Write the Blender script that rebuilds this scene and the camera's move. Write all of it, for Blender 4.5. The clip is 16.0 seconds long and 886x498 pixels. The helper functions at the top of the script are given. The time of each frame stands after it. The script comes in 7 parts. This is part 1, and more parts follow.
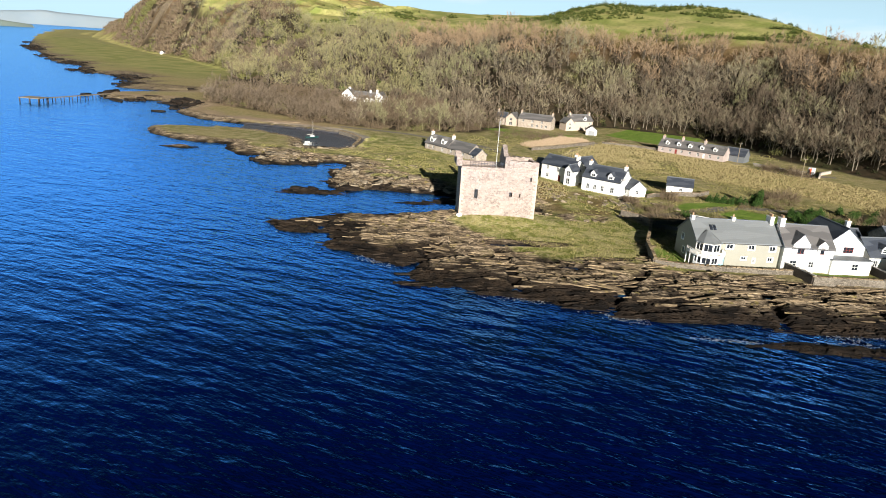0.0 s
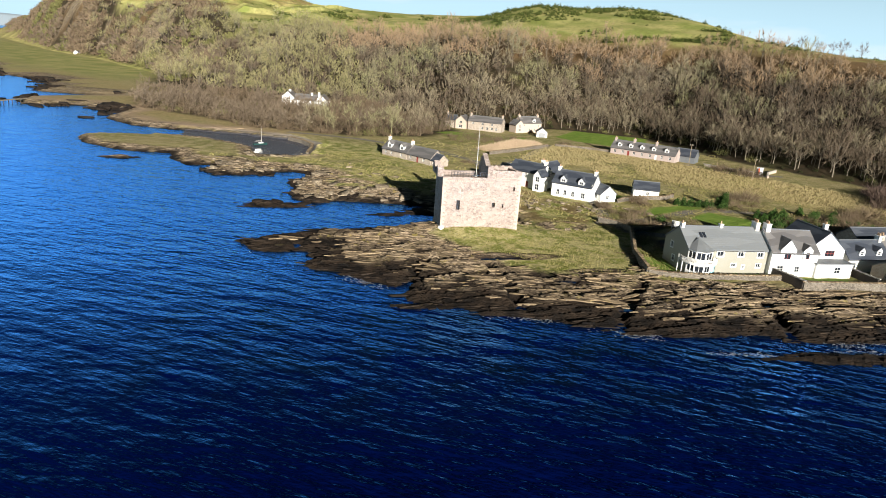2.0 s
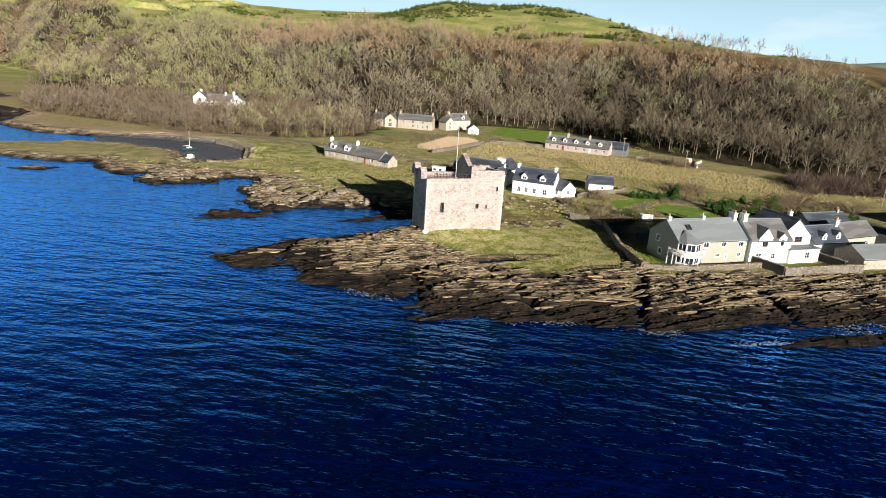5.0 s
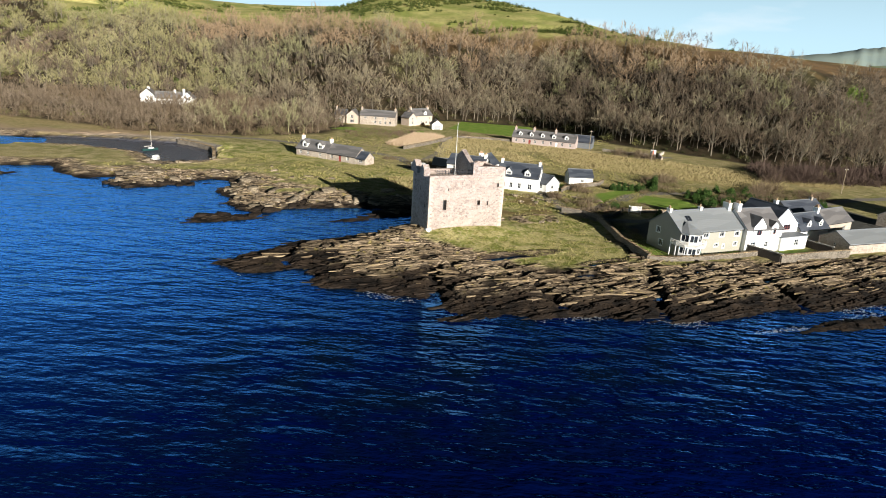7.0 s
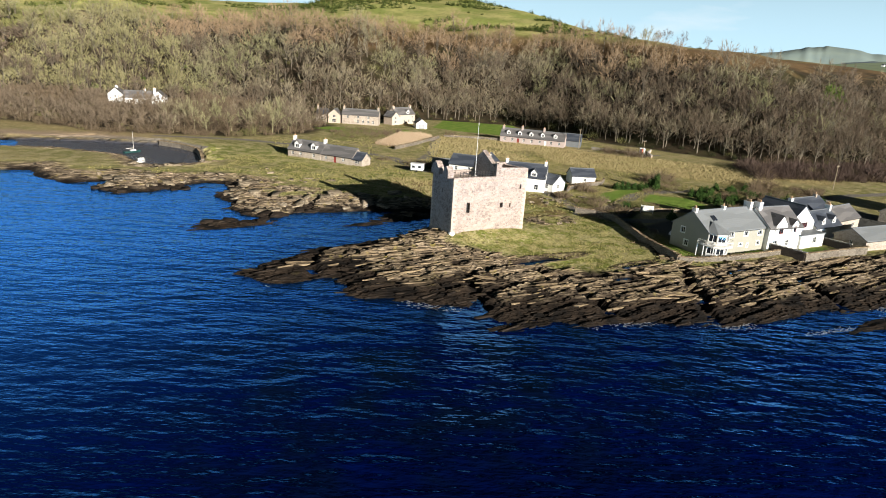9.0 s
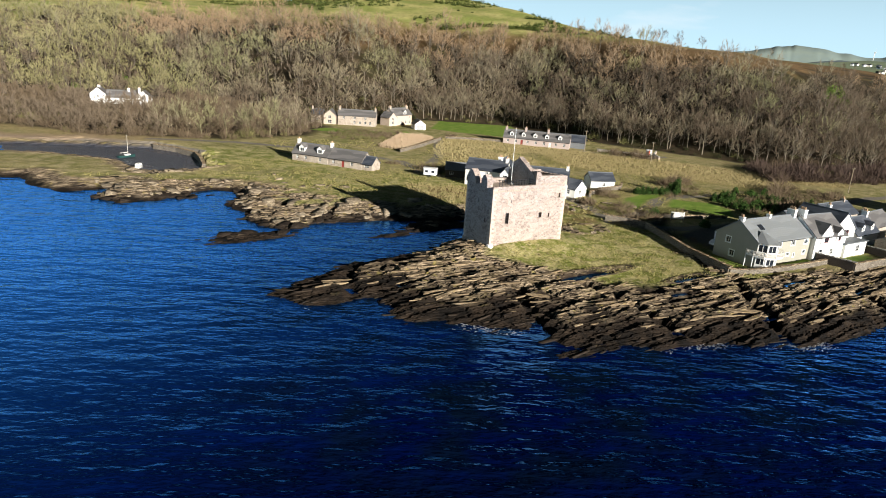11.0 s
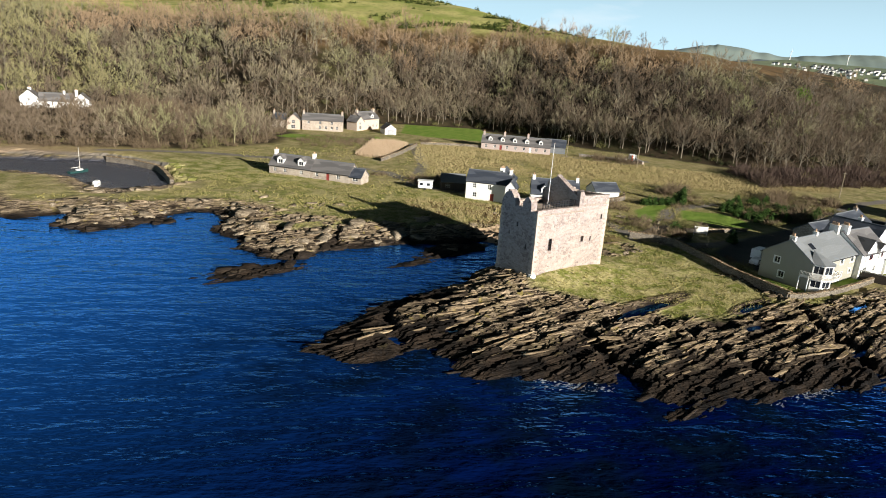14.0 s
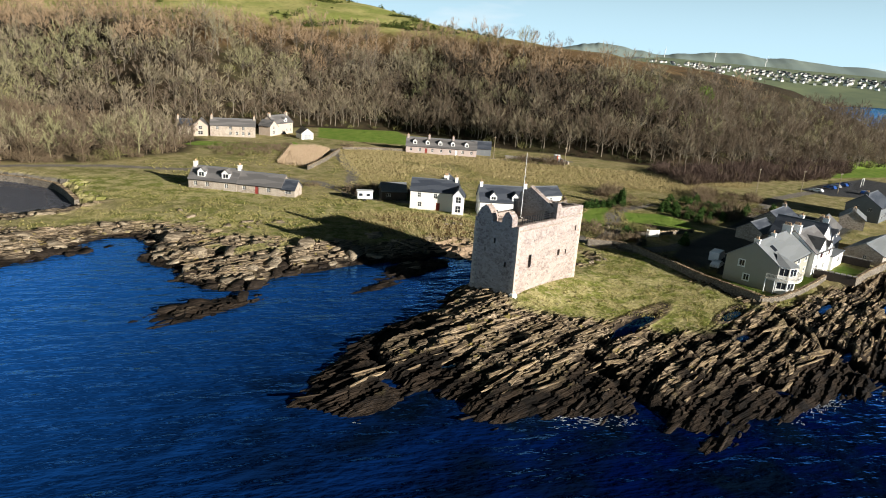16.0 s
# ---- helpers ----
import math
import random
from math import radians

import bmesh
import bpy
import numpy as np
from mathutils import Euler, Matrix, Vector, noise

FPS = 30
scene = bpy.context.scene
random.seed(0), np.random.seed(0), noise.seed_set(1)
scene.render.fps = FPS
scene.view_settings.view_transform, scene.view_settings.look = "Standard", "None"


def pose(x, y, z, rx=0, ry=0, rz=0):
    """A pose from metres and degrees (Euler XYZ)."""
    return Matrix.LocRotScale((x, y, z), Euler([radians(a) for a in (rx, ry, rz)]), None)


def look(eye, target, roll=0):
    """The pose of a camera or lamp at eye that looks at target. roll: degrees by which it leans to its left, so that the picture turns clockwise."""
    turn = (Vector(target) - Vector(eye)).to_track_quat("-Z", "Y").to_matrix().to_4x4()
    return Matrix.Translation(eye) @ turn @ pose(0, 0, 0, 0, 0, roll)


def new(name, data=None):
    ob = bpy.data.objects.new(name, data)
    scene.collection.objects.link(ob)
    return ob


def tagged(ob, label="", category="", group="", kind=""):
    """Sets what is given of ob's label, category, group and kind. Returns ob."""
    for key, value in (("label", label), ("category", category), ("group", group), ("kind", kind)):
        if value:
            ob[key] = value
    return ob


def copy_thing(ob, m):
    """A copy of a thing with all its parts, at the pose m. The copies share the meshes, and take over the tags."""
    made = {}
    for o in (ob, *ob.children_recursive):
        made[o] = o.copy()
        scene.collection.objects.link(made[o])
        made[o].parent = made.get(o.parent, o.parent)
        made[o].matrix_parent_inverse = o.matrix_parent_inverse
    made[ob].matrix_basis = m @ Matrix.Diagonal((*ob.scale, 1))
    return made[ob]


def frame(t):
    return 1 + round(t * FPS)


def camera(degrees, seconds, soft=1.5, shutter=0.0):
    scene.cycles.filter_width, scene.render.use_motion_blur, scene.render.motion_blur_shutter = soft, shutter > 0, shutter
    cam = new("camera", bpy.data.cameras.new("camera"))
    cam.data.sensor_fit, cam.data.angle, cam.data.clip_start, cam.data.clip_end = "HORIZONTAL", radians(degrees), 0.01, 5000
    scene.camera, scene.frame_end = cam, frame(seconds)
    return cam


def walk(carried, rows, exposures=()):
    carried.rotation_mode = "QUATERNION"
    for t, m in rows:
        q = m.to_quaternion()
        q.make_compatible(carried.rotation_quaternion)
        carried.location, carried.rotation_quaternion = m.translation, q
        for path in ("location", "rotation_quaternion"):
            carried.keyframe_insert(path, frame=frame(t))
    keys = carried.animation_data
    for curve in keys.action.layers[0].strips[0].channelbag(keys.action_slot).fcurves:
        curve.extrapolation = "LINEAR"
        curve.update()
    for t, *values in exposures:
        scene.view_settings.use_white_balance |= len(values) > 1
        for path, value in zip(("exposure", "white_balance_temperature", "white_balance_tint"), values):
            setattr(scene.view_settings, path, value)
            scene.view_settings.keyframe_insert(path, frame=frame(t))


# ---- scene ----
cam = camera(68.53, 16.0, soft=1.0)
PATH = [
    (0, (6.65, -2.45, 39.89), (0.53, 92.76, 9.91), 3.91),
    (0.5, (3.72, -0.59, 40.11), (-0.27, 94.75, 10.22), 3.93),
    (1, (0.77, 1.20, 40.30), (-1.08, 96.65, 10.54), 3.99),
    (1.5, (-2.17, 2.80, 40.39), (-1.07, 98.31, 10.79), 4.02),
    (2, (-5.14, 4.21, 40.39), (-0.63, 99.69, 10.99), 4.05),
    (2.5, (-8.06, 5.53, 40.30), (-1.91, 100.96, 11.05), 4.02),
    (3, (-10.94, 6.82, 40.14), (-3.06, 102.15, 10.99), 4.01),
    (3.5, (-13.79, 7.93, 39.91), (-3.64, 103.09, 10.90), 4.04),
    (4, (-16.75, 9.01, 39.67), (-3.26, 103.80, 10.79), 3.97),
    (6.5, (-32.28, 15.02, 38.72), (-5.42, 106.88, 9.74), 3.68),
    (7, (-35.32, 16.44, 38.51), (-6.64, 107.75, 9.51), 3.63),
    (7.5, (-38.28, 18.20, 38.23), (-7.86, 108.95, 9.25), 3.64),
    (8, (-41.11, 20.24, 37.95), (-9.06, 110.43, 9.00), 3.68),
    (8.5, (-43.73, 22.52, 37.75), (-10.30, 112.23, 8.85), 3.70),
    (9, (-46.20, 24.99, 37.61), (-11.67, 114.28, 8.73), 3.72),
    (9.5, (-48.50, 27.62, 37.52), (-13.01, 116.53, 8.62), 3.76),
    (10, (-50.60, 30.62, 37.49), (-14.41, 119.23, 8.54), 3.79),
    (12.5, (-59.44, 47.31, 37.36), (-17.46, 133.39, 8.59), 4.10),
    (13, (-60.93, 50.87, 37.46), (-17.59, 136.29, 8.72), 4.12),
    (13.5, (-62.34, 54.57, 37.62), (-17.43, 139.18, 8.90), 4.14),
    (14, (-63.72, 58.34, 37.78), (-16.89, 141.92, 9.11), 4.17),
    (14.5, (-65.02, 62.03, 37.92), (-15.44, 144.06, 9.39), 4.16),
    (15, (-66.33, 65.71, 38.01), (-13.29, 145.60, 9.66), 4.18),
    (15.5, (-67.74, 69.35, 38.06), (-11.18, 146.85, 9.87), 4.22),
    (16, (-69.14, 72.97, 38.10), (-9.28, 148.05, 10.16), 4.14),
]
walk(cam, [(t, look(eye, target, roll)) for t, eye, target, roll in PATH])

# ---- world and sun ----
SUN_FROM = Vector((0.255, -0.966, 0.264)).normalized()
world = bpy.data.worlds.new("sky")
scene.world = world
world.use_nodes = True
wn, wl = world.node_tree.nodes, world.node_tree.links
wn.clear()
sky = wn.new("ShaderNodeTexSky")
sky.sky_type, sky.sun_disc = "NISHITA", False
sky.sun_elevation, sky.sun_rotation = radians(14.8), math.pi - 0.258
sky.air_density, sky.dust_density, sky.ozone_density = 0.9, 0.0, 4.0
coord = wn.new("ShaderNodeTexCoord")
stretch = wn.new("ShaderNodeMapping")
stretch.inputs["Scale"].default_value = (2.2, 2.2, 9.0)
puffs = wn.new("ShaderNodeTexNoise")
puffs.inputs["Scale"].default_value, puffs.inputs["Detail"].default_value = 1.6, 6.0
cover = wn.new("ShaderNodeMapRange")
cover.inputs["From Min"].default_value, cover.inputs["From Max"].default_value = 0.56, 0.74
cover.inputs["To Max"].default_value = 0.75
height = wn.new("ShaderNodeSeparateXYZ")
wl.new(coord.outputs["Generated"], height.inputs[0])
low = wn.new("ShaderNodeMapRange")
low.interpolation_type = "SMOOTHSTEP"
low.inputs["From Min"].default_value, low.inputs["From Max"].default_value = 0.0, 0.35
low.inputs["To Min"].default_value, low.inputs["To Max"].default_value = 0.95, 0.0
wl.new(height.outputs["Z"], low.inputs["Value"])
# The haze stands higher over the open water to the north-west.
westward = wn.new("ShaderNodeVectorMath")
westward.operation = "DOT_PRODUCT"
westward.inputs[1].default_value = (-0.86, 0.51, 0.0)
wl.new(coord.outputs["Generated"], westward.inputs[0])
bank_top = wn.new("ShaderNodeMapRange")
bank_top.interpolation_type = "SMOOTHSTEP"
for key, v in (("From Min", -0.1), ("From Max", 0.95), ("To Min", 0.34), ("To Max", 0.66)):
    bank_top.inputs[key].default_value = v
wl.new(westward.outputs["Value"], bank_top.inputs["Value"])
northward = wn.new("ShaderNodeMapRange")
northward.interpolation_type = "SMOOTHSTEP"
for key, v in (("From Min", -0.8), ("From Max", 0.1), ("To Min", 0.5), ("To Max", 1.0)):
    northward.inputs[key].default_value = v
wl.new(height.outputs["Y"], northward.inputs["Value"])
top = wn.new("ShaderNodeMath")
top.operation = "MULTIPLY"
wl.new(bank_top.outputs["Result"], top.inputs[0])
wl.new(northward.outputs["Result"], top.inputs[1])
wl.new(top.outputs[0], low.inputs["From Max"])
haze = wn.new("ShaderNodeMix")
haze.data_type = "RGBA"
haze.inputs["B"].default_value = (15.8, 23.0, 27.0, 1)
cloud = wn.new("ShaderNodeMix")
cloud.data_type = "RGBA"
cloud.inputs["B"].default_value = (24.0, 25.0, 26.0, 1)
back = wn.new("ShaderNodeBackground")
back.inputs["Strength"].default_value = 0.0205
wout = wn.new("ShaderNodeOutputWorld")
wl.new(coord.outputs["Generated"], stretch.inputs["Vector"])
wl.new(stretch.outputs["Vector"], puffs.inputs["Vector"])
wl.new(puffs.outputs["Fac"], cover.inputs["Value"])
sparse = wn.new("ShaderNodeMath")
sparse.operation = "MULTIPLY"
wl.new(cover.outputs["Result"], sparse.inputs[0])
wl.new(low.outputs["Result"], sparse.inputs[1])
wl.new(sparse.outputs[0], cloud.inputs["Factor"])
rich = wn.new("ShaderNodeHueSaturation")
rich.inputs["Saturation"].default_value = 1.4
rich.inputs["Value"].default_value = 0.14
wl.new(sky.outputs["Color"], rich.inputs["Color"])
wl.new(rich.outputs["Color"], haze.inputs["A"])
wl.new(low.outputs["Result"], haze.inputs["Factor"])
wl.new(haze.outputs["Result"], cloud.inputs["A"])
wl.new(cloud.outputs["Result"], back.inputs["Color"])
wl.new(back.outputs["Background"], wout.inputs["Surface"])

sun_data = bpy.data.lights.new("sun", "SUN")
sun_data.energy, sun_data.angle, sun_data.color = 5.0, radians(0.55), (1.0, 0.95, 0.86)
sun = new("sun", sun_data)
sun.matrix_world = look(SUN_FROM * 300, (0, 0, 0))
scene.view_settings.exposure = 1.02


# ---- noise and plan helpers ----
def lattice(ix, iy, seed):
    n = (ix.astype(np.int64) * 374761393 + iy.astype(np.int64) * 668265263 + seed * 982451653) & 0x7FFFFFFF
    n = ((n ^ (n >> 13)) * 1274126177) & 0x7FFFFFFF
    return ((n ^ (n >> 16)) & 0xFFFF) / 65535.0


def value_noise(x, y, seed=0):
    x, y = np.asarray(x, float), np.asarray(y, float)
    ix, iy = np.floor(x), np.floor(y)
    fx, fy = x - ix, y - iy
    fx, fy = fx * fx * (3 - 2 * fx), fy * fy * (3 - 2 * fy)
    a, b = lattice(ix, iy, seed), lattice(ix + 1, iy, seed)
    c, d = lattice(ix, iy + 1, seed), lattice(ix + 1, iy + 1, seed)
    return (a * (1 - fx) + b * fx) * (1 - fy) + (c * (1 - fx) + d * fx) * fy


def fbm(x, y, seed=0, octaves=4):
    total, size = 0.0, 0.5
    for o in range(octaves):
        total = total + size * (value_noise(x * 2**o, y * 2**o, seed + o) - 0.5)
        size *= 0.5
    return total * 2


def smooth(a, b, v):
    s = np.clip((np.asarray(v, float) - a) / (b - a), 0, 1)
    return s * s * (3 - 2 * s)


def line_distance(x, y, line):
    best = np.full(np.shape(x), 1e9)
    for (ax, ay), (bx, by) in zip(line, line[1:]):
        dx, dy = bx - ax, by - ay
        s = np.clip(((x - ax) * dx + (y - ay) * dy) / (dx * dx + dy * dy + 1e-9), 0, 1)
        best = np.minimum(best, np.hypot(x - ax - s * dx, y - ay - s * dy))
    return best


def inside(x, y, ring):
    odd = np.zeros(np.shape(x), bool)
    for (ax, ay), (bx, by) in zip(ring, ring[1:] + ring[:1]):
        if ay != by:
            odd ^= ((ay > y) != (by > y)) & (x < (bx - ax) * (y - ay) / (by - ay) + ax)
    return odd


def patch(x, y, ring, soft=1.0):
    """1 inside a plan outline, 0 outside, with a soft edge."""
    d = line_distance(x, y, ring + ring[:1])
    return smooth(-soft, soft, np.where(inside(x, y, ring), d, -d))


# ---- plan of the coast, the hill and the ground cover ----
SOUTH_SHORE = [(780, 409), (700, 330), (560, 190), (420, 110), (260, 85), (120, 95), (71, 97), (55, 96.4), (46, 96.8), (37, 96.2), (29, 96), (24, 97.6), (17, 100.4), (7, 101), (0, 104.5), (-4, 104.2), (-7.6, 110), (-14, 113.6), (-18.3, 116.5), (-24.8, 119.5), (-24.8, 123), (-26.5, 127), (-34.5, 127), (-38, 129), (-41.4, 133.2)]
BAY_SHORE = [(-37.8, 136), (-29.6, 141.8), (-17.8, 147.4), (-8, 148.8), (-3.4, 153.6), (7, 156), (13, 160), (14.5, 165), (11.5, 169), (8.5, 172), (4, 171), (-9, 174), (-17.6, 173.7), (-25.9, 173.4), (-30.3, 169.4), (-36.6, 172.2), (-40.5, 178.6), (-38.6, 184), (-43, 193), (-39.5, 197), (-39.6, 206), (-45, 209), (-51, 205.6), (-57, 199), (-65.6, 197.4), (-71, 203), (-68, 213), (-77.5, 210), (-86, 217.3), (-89.5, 228), (-102, 228), (-114, 233), (-126, 240.8)]
NORTH_SHORE = [(-133, 254), (-116, 262), (-98, 266), (-80, 259), (-67, 249), (-60, 233), (-50, 234.5), (-46, 239), (-45, 258), (-59, 275), (-81, 281.5), (-105, 284), (-129, 290.6), (-148, 308), (-149, 333), (-179, 350), (-203, 340), (-220, 362), (-205, 385), (-188, 403), (-233, 408.6), (-265, 479), (-335, 522.7), (-377, 592), (-423, 616), (-668, 922), (-1040, 1454), (-1362, 1955), (-1700, 2500), (-1500, 4700), (4700, 4700), (4700, 1150), (3000, 850), (1839, 721), (1488, 674), (1050, 600)]
LAND = SOUTH_SHORE + BAY_SHORE + NORTH_SHORE
SKERRIES = [(-41.5, 164.8, 11.0, 2.9, 0.15), (-12, 161.5, 4.0, 1.0, 0.1), (-1, 166.8, 9.0, 3.0, 0.2), (64, 90.8, 15, 1.9, 0.06), (-4.5, 102.3, 4.5, 1.0, 0.1), (-55, 203, 8, 2.4, -0.1), (-100, 216, 8, 1.6, 0.1)]
FOOT = [(-1150, 1880), (-690, 1190), (-480, 905), (-375, 795), (-300, 690), (-240, 610), (-200, 500), (-140, 450), (-60, 425), (0, 376), (40, 364), (80, 369), (114, 350), (130, 302), (147, 265), (172, 228), (190, 214), (218, 206), (300, 192), (420, 205), (560, 275), (700, 365), (765, 412)]
HILL = FOOT + [(1000, 640), (1500, 900), (2200, 2600), (0, 3200), (-700, 2500)]
STRIKE = radians(10)


def shore(x, y):
    """Metres inland of the water's edge; negative in the sea."""
    d = line_distance(x, y, LAND + LAND[:1])
    wobble = 0.9 * fbm(x / 5, y / 5, 3, 3) + 0.5 * fbm(x / 1.7, y / 1.7, 8, 2)
    s = np.where(inside(x, y, LAND), d, -d) + wobble * smooth(60, 10, d)
    for cx, cy, a, b, turn in SKERRIES:
        u = (x - cx) * math.cos(turn) + (y - cy) * math.sin(turn)
        v = -(x - cx) * math.sin(turn) + (y - cy) * math.cos(turn)
        s = np.maximum(s, (1 - np.hypot(u / a, v / b)) * b * 1.1 + 0.8 * wobble)
    return s


FIELD_FAR = [(-935, 1335), (-861, 1355), (-600, 1040), (-468, 872), (-372, 770), (-272, 655), (-222, 545), (-226, 492), (-285, 548), (-337, 602), (-486, 757), (-664, 975)]
PASTURE = [(-372, 842), (-330, 805), (-288, 757), (-245, 742), (-212, 715), (-191, 676), (-172, 622), (-147, 574), (-128, 572), (-103, 626), (-83, 669), (-40, 720), (0, 900), (0, 1300), (-420, 1250)]
PALE_CRAGS = [[(-136, 546), (-122, 558), (-110, 567), (-95, 590)], [(-470, 930), (-464, 945), (-452, 955)], [(-292, 702), (-284, 712)], [(-560, 1060), (-545, 1075), (-530, 1085)]]
NORTH_ROCKS = [(-44, 206), (-36, 214), (-29, 208), (-21, 194), (-12, 182), (2, 177), (5, 171), (-9, 173.5), (-26, 173), (-31, 169), (-41, 178), (-39, 186), (-43, 194), (-40, 199)]
GREEN_HEAD = [(-1.5, 139), (5, 131.8), (11.5, 127.5), (13.5, 121.5), (20, 119.6), (30, 119.8), (38, 120.6), (39.5, 133), (44.5, 152), (40, 162), (30, 163), (24, 158), (20, 150), (10, 152)]
POOLS = [(12.6, 127.0, 6.6, 1.15, 0.95), (30.5, 121.4, 3.4, 0.8, 1.15), (23.0, 115.4, 2.2, 0.5, 1.1), (49, 114.5, 2.6, 0.6, 1.4), (32.5, 104.3, 2.4, 0.5, 0.7), (-19, 131.4, 3.0, 0.6, 0.5), (60, 109, 2.8, 0.55, 1.1)]
GULLIES = [[(39.5, 119), (35, 112), (31, 104), (27, 96)], [(-2.5, 124), (-4.5, 118), (-7, 109)], [(9, 123), (12, 112), (14, 100)], [(55, 116), (57, 106), (56, 96)], [(-27, 139), (-29, 133), (-28, 127)], [(-24, 190), (-34, 186), (-41, 184)], [(-20, 182), (-24, 173)]]


def rock_share(x, y, s):
    """Where bare rock shows: a belt along the sea."""
    wide = 9 + 5 * fbm(x / 14, y / 14, 21, 3) + 18 * smooth(330, 430, y) * smooth(-0.3, 0.2, fbm(x / 40, y / 40, 25, 3)) - 3.5 * smooth(225, 240, y) * smooth(330, 300, y)
    belt = smooth(wide + 2.0, wide - 1.5, s)
    head = smooth(172, 165, y) * smooth(-60, -45, x)
    south = smooth(119.5, 117.5, y + 1.5 * fbm(x / 5, y / 5, 5, 3)) * smooth(250, 160, x)
    point = np.maximum(south, 1 - patch(x, y, GREEN_HEAD, 1.5) - smooth(40, 44, x) - smooth(150, 158, y) * smooth(20, 26, x))
    r = np.where(head > 0.5, np.clip(point, 0, 1), belt)
    knoll = patch(x, y, [(22, 149.5), (33, 150), (38, 156), (30, 160), (24, 157)], 1.5) * smooth(-0.1, 0.15, fbm(x / 3, y / 3, 37, 3))
    ledges = patch(x, y, NORTH_ROCKS, 2.5) * smooth(-0.35, -0.15, fbm(x / 6, y / 6, 38, 3))
    r = np.maximum(np.maximum(r, smooth(3.0, 1.0, s)), np.maximum(knoll, ledges))
    return np.clip(r, 0, 1)


def hill_rise(x, y):
    d = line_distance(x, y, FOOT)
    d = np.where(inside(x, y, HILL), d, 0.0)
    spread = 1.0 - 0.42 * smooth(20, -40, x) * smooth(640, 520, y) + 0.3 * smooth(-150, -260, x) * smooth(560, 700, y)
    spread = spread * (1 - 0.25 * smooth(180, 240, x)) + 0.3 * smooth(-290, -400, x)
    dd = d * spread + (5 + 9 * smooth(-200, -320, x)) * fbm(x / 40, y / 40, 31, 3) * smooth(5, 40, d)
    rise = np.interp(dd, [0, 12, 40, 65, 110, 160, 250, 420, 900], [0, 6, 28, 45, 58, 66, 77, 82, 70])
    rise = rise * (1 - 0.30 * smooth(170, 340, x) - 0.65 * smooth(500, 800, x))
    rise = rise + 7 * np.exp(-(((x - 150) / 90) ** 2 + ((y - 600) / 110) ** 2))
    rise = rise * (1 + 0.45 * smooth(-140, -320, x) * smooth(560, 760, y)) * (1 - 0.5 * smooth(-620, -1000, x))
    rise = rise + 9 * np.exp(-(((x - 70) / 48) ** 2 + ((y - 590) / 80) ** 2))
    rise = rise - 17 * np.exp(-(((x - 5) / 110) ** 2 + ((y - 640) / 170) ** 2))
    rise = rise + 3.0 * fbm(x / 70, y / 70, 41, 4) * smooth(30, 120, d)
    crag = smooth(0.05, 0.22, fbm(x / 30, y / 30, 44, 3)) * smooth(-60, -130, x) * smooth(430, 520, y)
    return np.maximum(rise + 5 * crag * smooth(20, 60, d), 0)


def bedding(x, y):
    """Relief of tilted rock beds, broken into blocks along the strike."""
    warp = 1.5 * fbm(x / 22, y / 17, 51, 3) + 0.22 * fbm(x / 5, y / 4, 55, 2)
    u = x * math.cos(STRIKE) + y * math.sin(STRIKE)
    v = -x * math.sin(STRIKE) + y * math.cos(STRIKE) + warp
    z = 0.0
    for period, height, length, seed in ((4.3, 0.6, 11.0, 61), (1.7, 0.5, 7.0, 71), (0.75, 0.3, 4.2, 81)):
        row = np.floor(v / period)
        shift = lattice(row, row * 0, seed) * length
        block = np.floor((u + shift) / length)
        lift = lattice(row, block, seed + 1)
        z = z + height * ((v / period - row) * 0.9 + 1.1 * lift - 1.0)
        crack = ((u + shift) / length - block) * length
        z = z - 0.35 * height * smooth(0.28, 0.0, np.minimum(crack, length - crack))
    return z + 0.25 * fbm(x / 1.3, y / 1.3, 91, 3)


BASIN = [(-63, 228), (-48, 229), (-42, 237), (-41, 259), (-57, 278), (-80, 285), (-106, 288), (-104, 274), (-98, 263), (-80, 254), (-70, 246)]


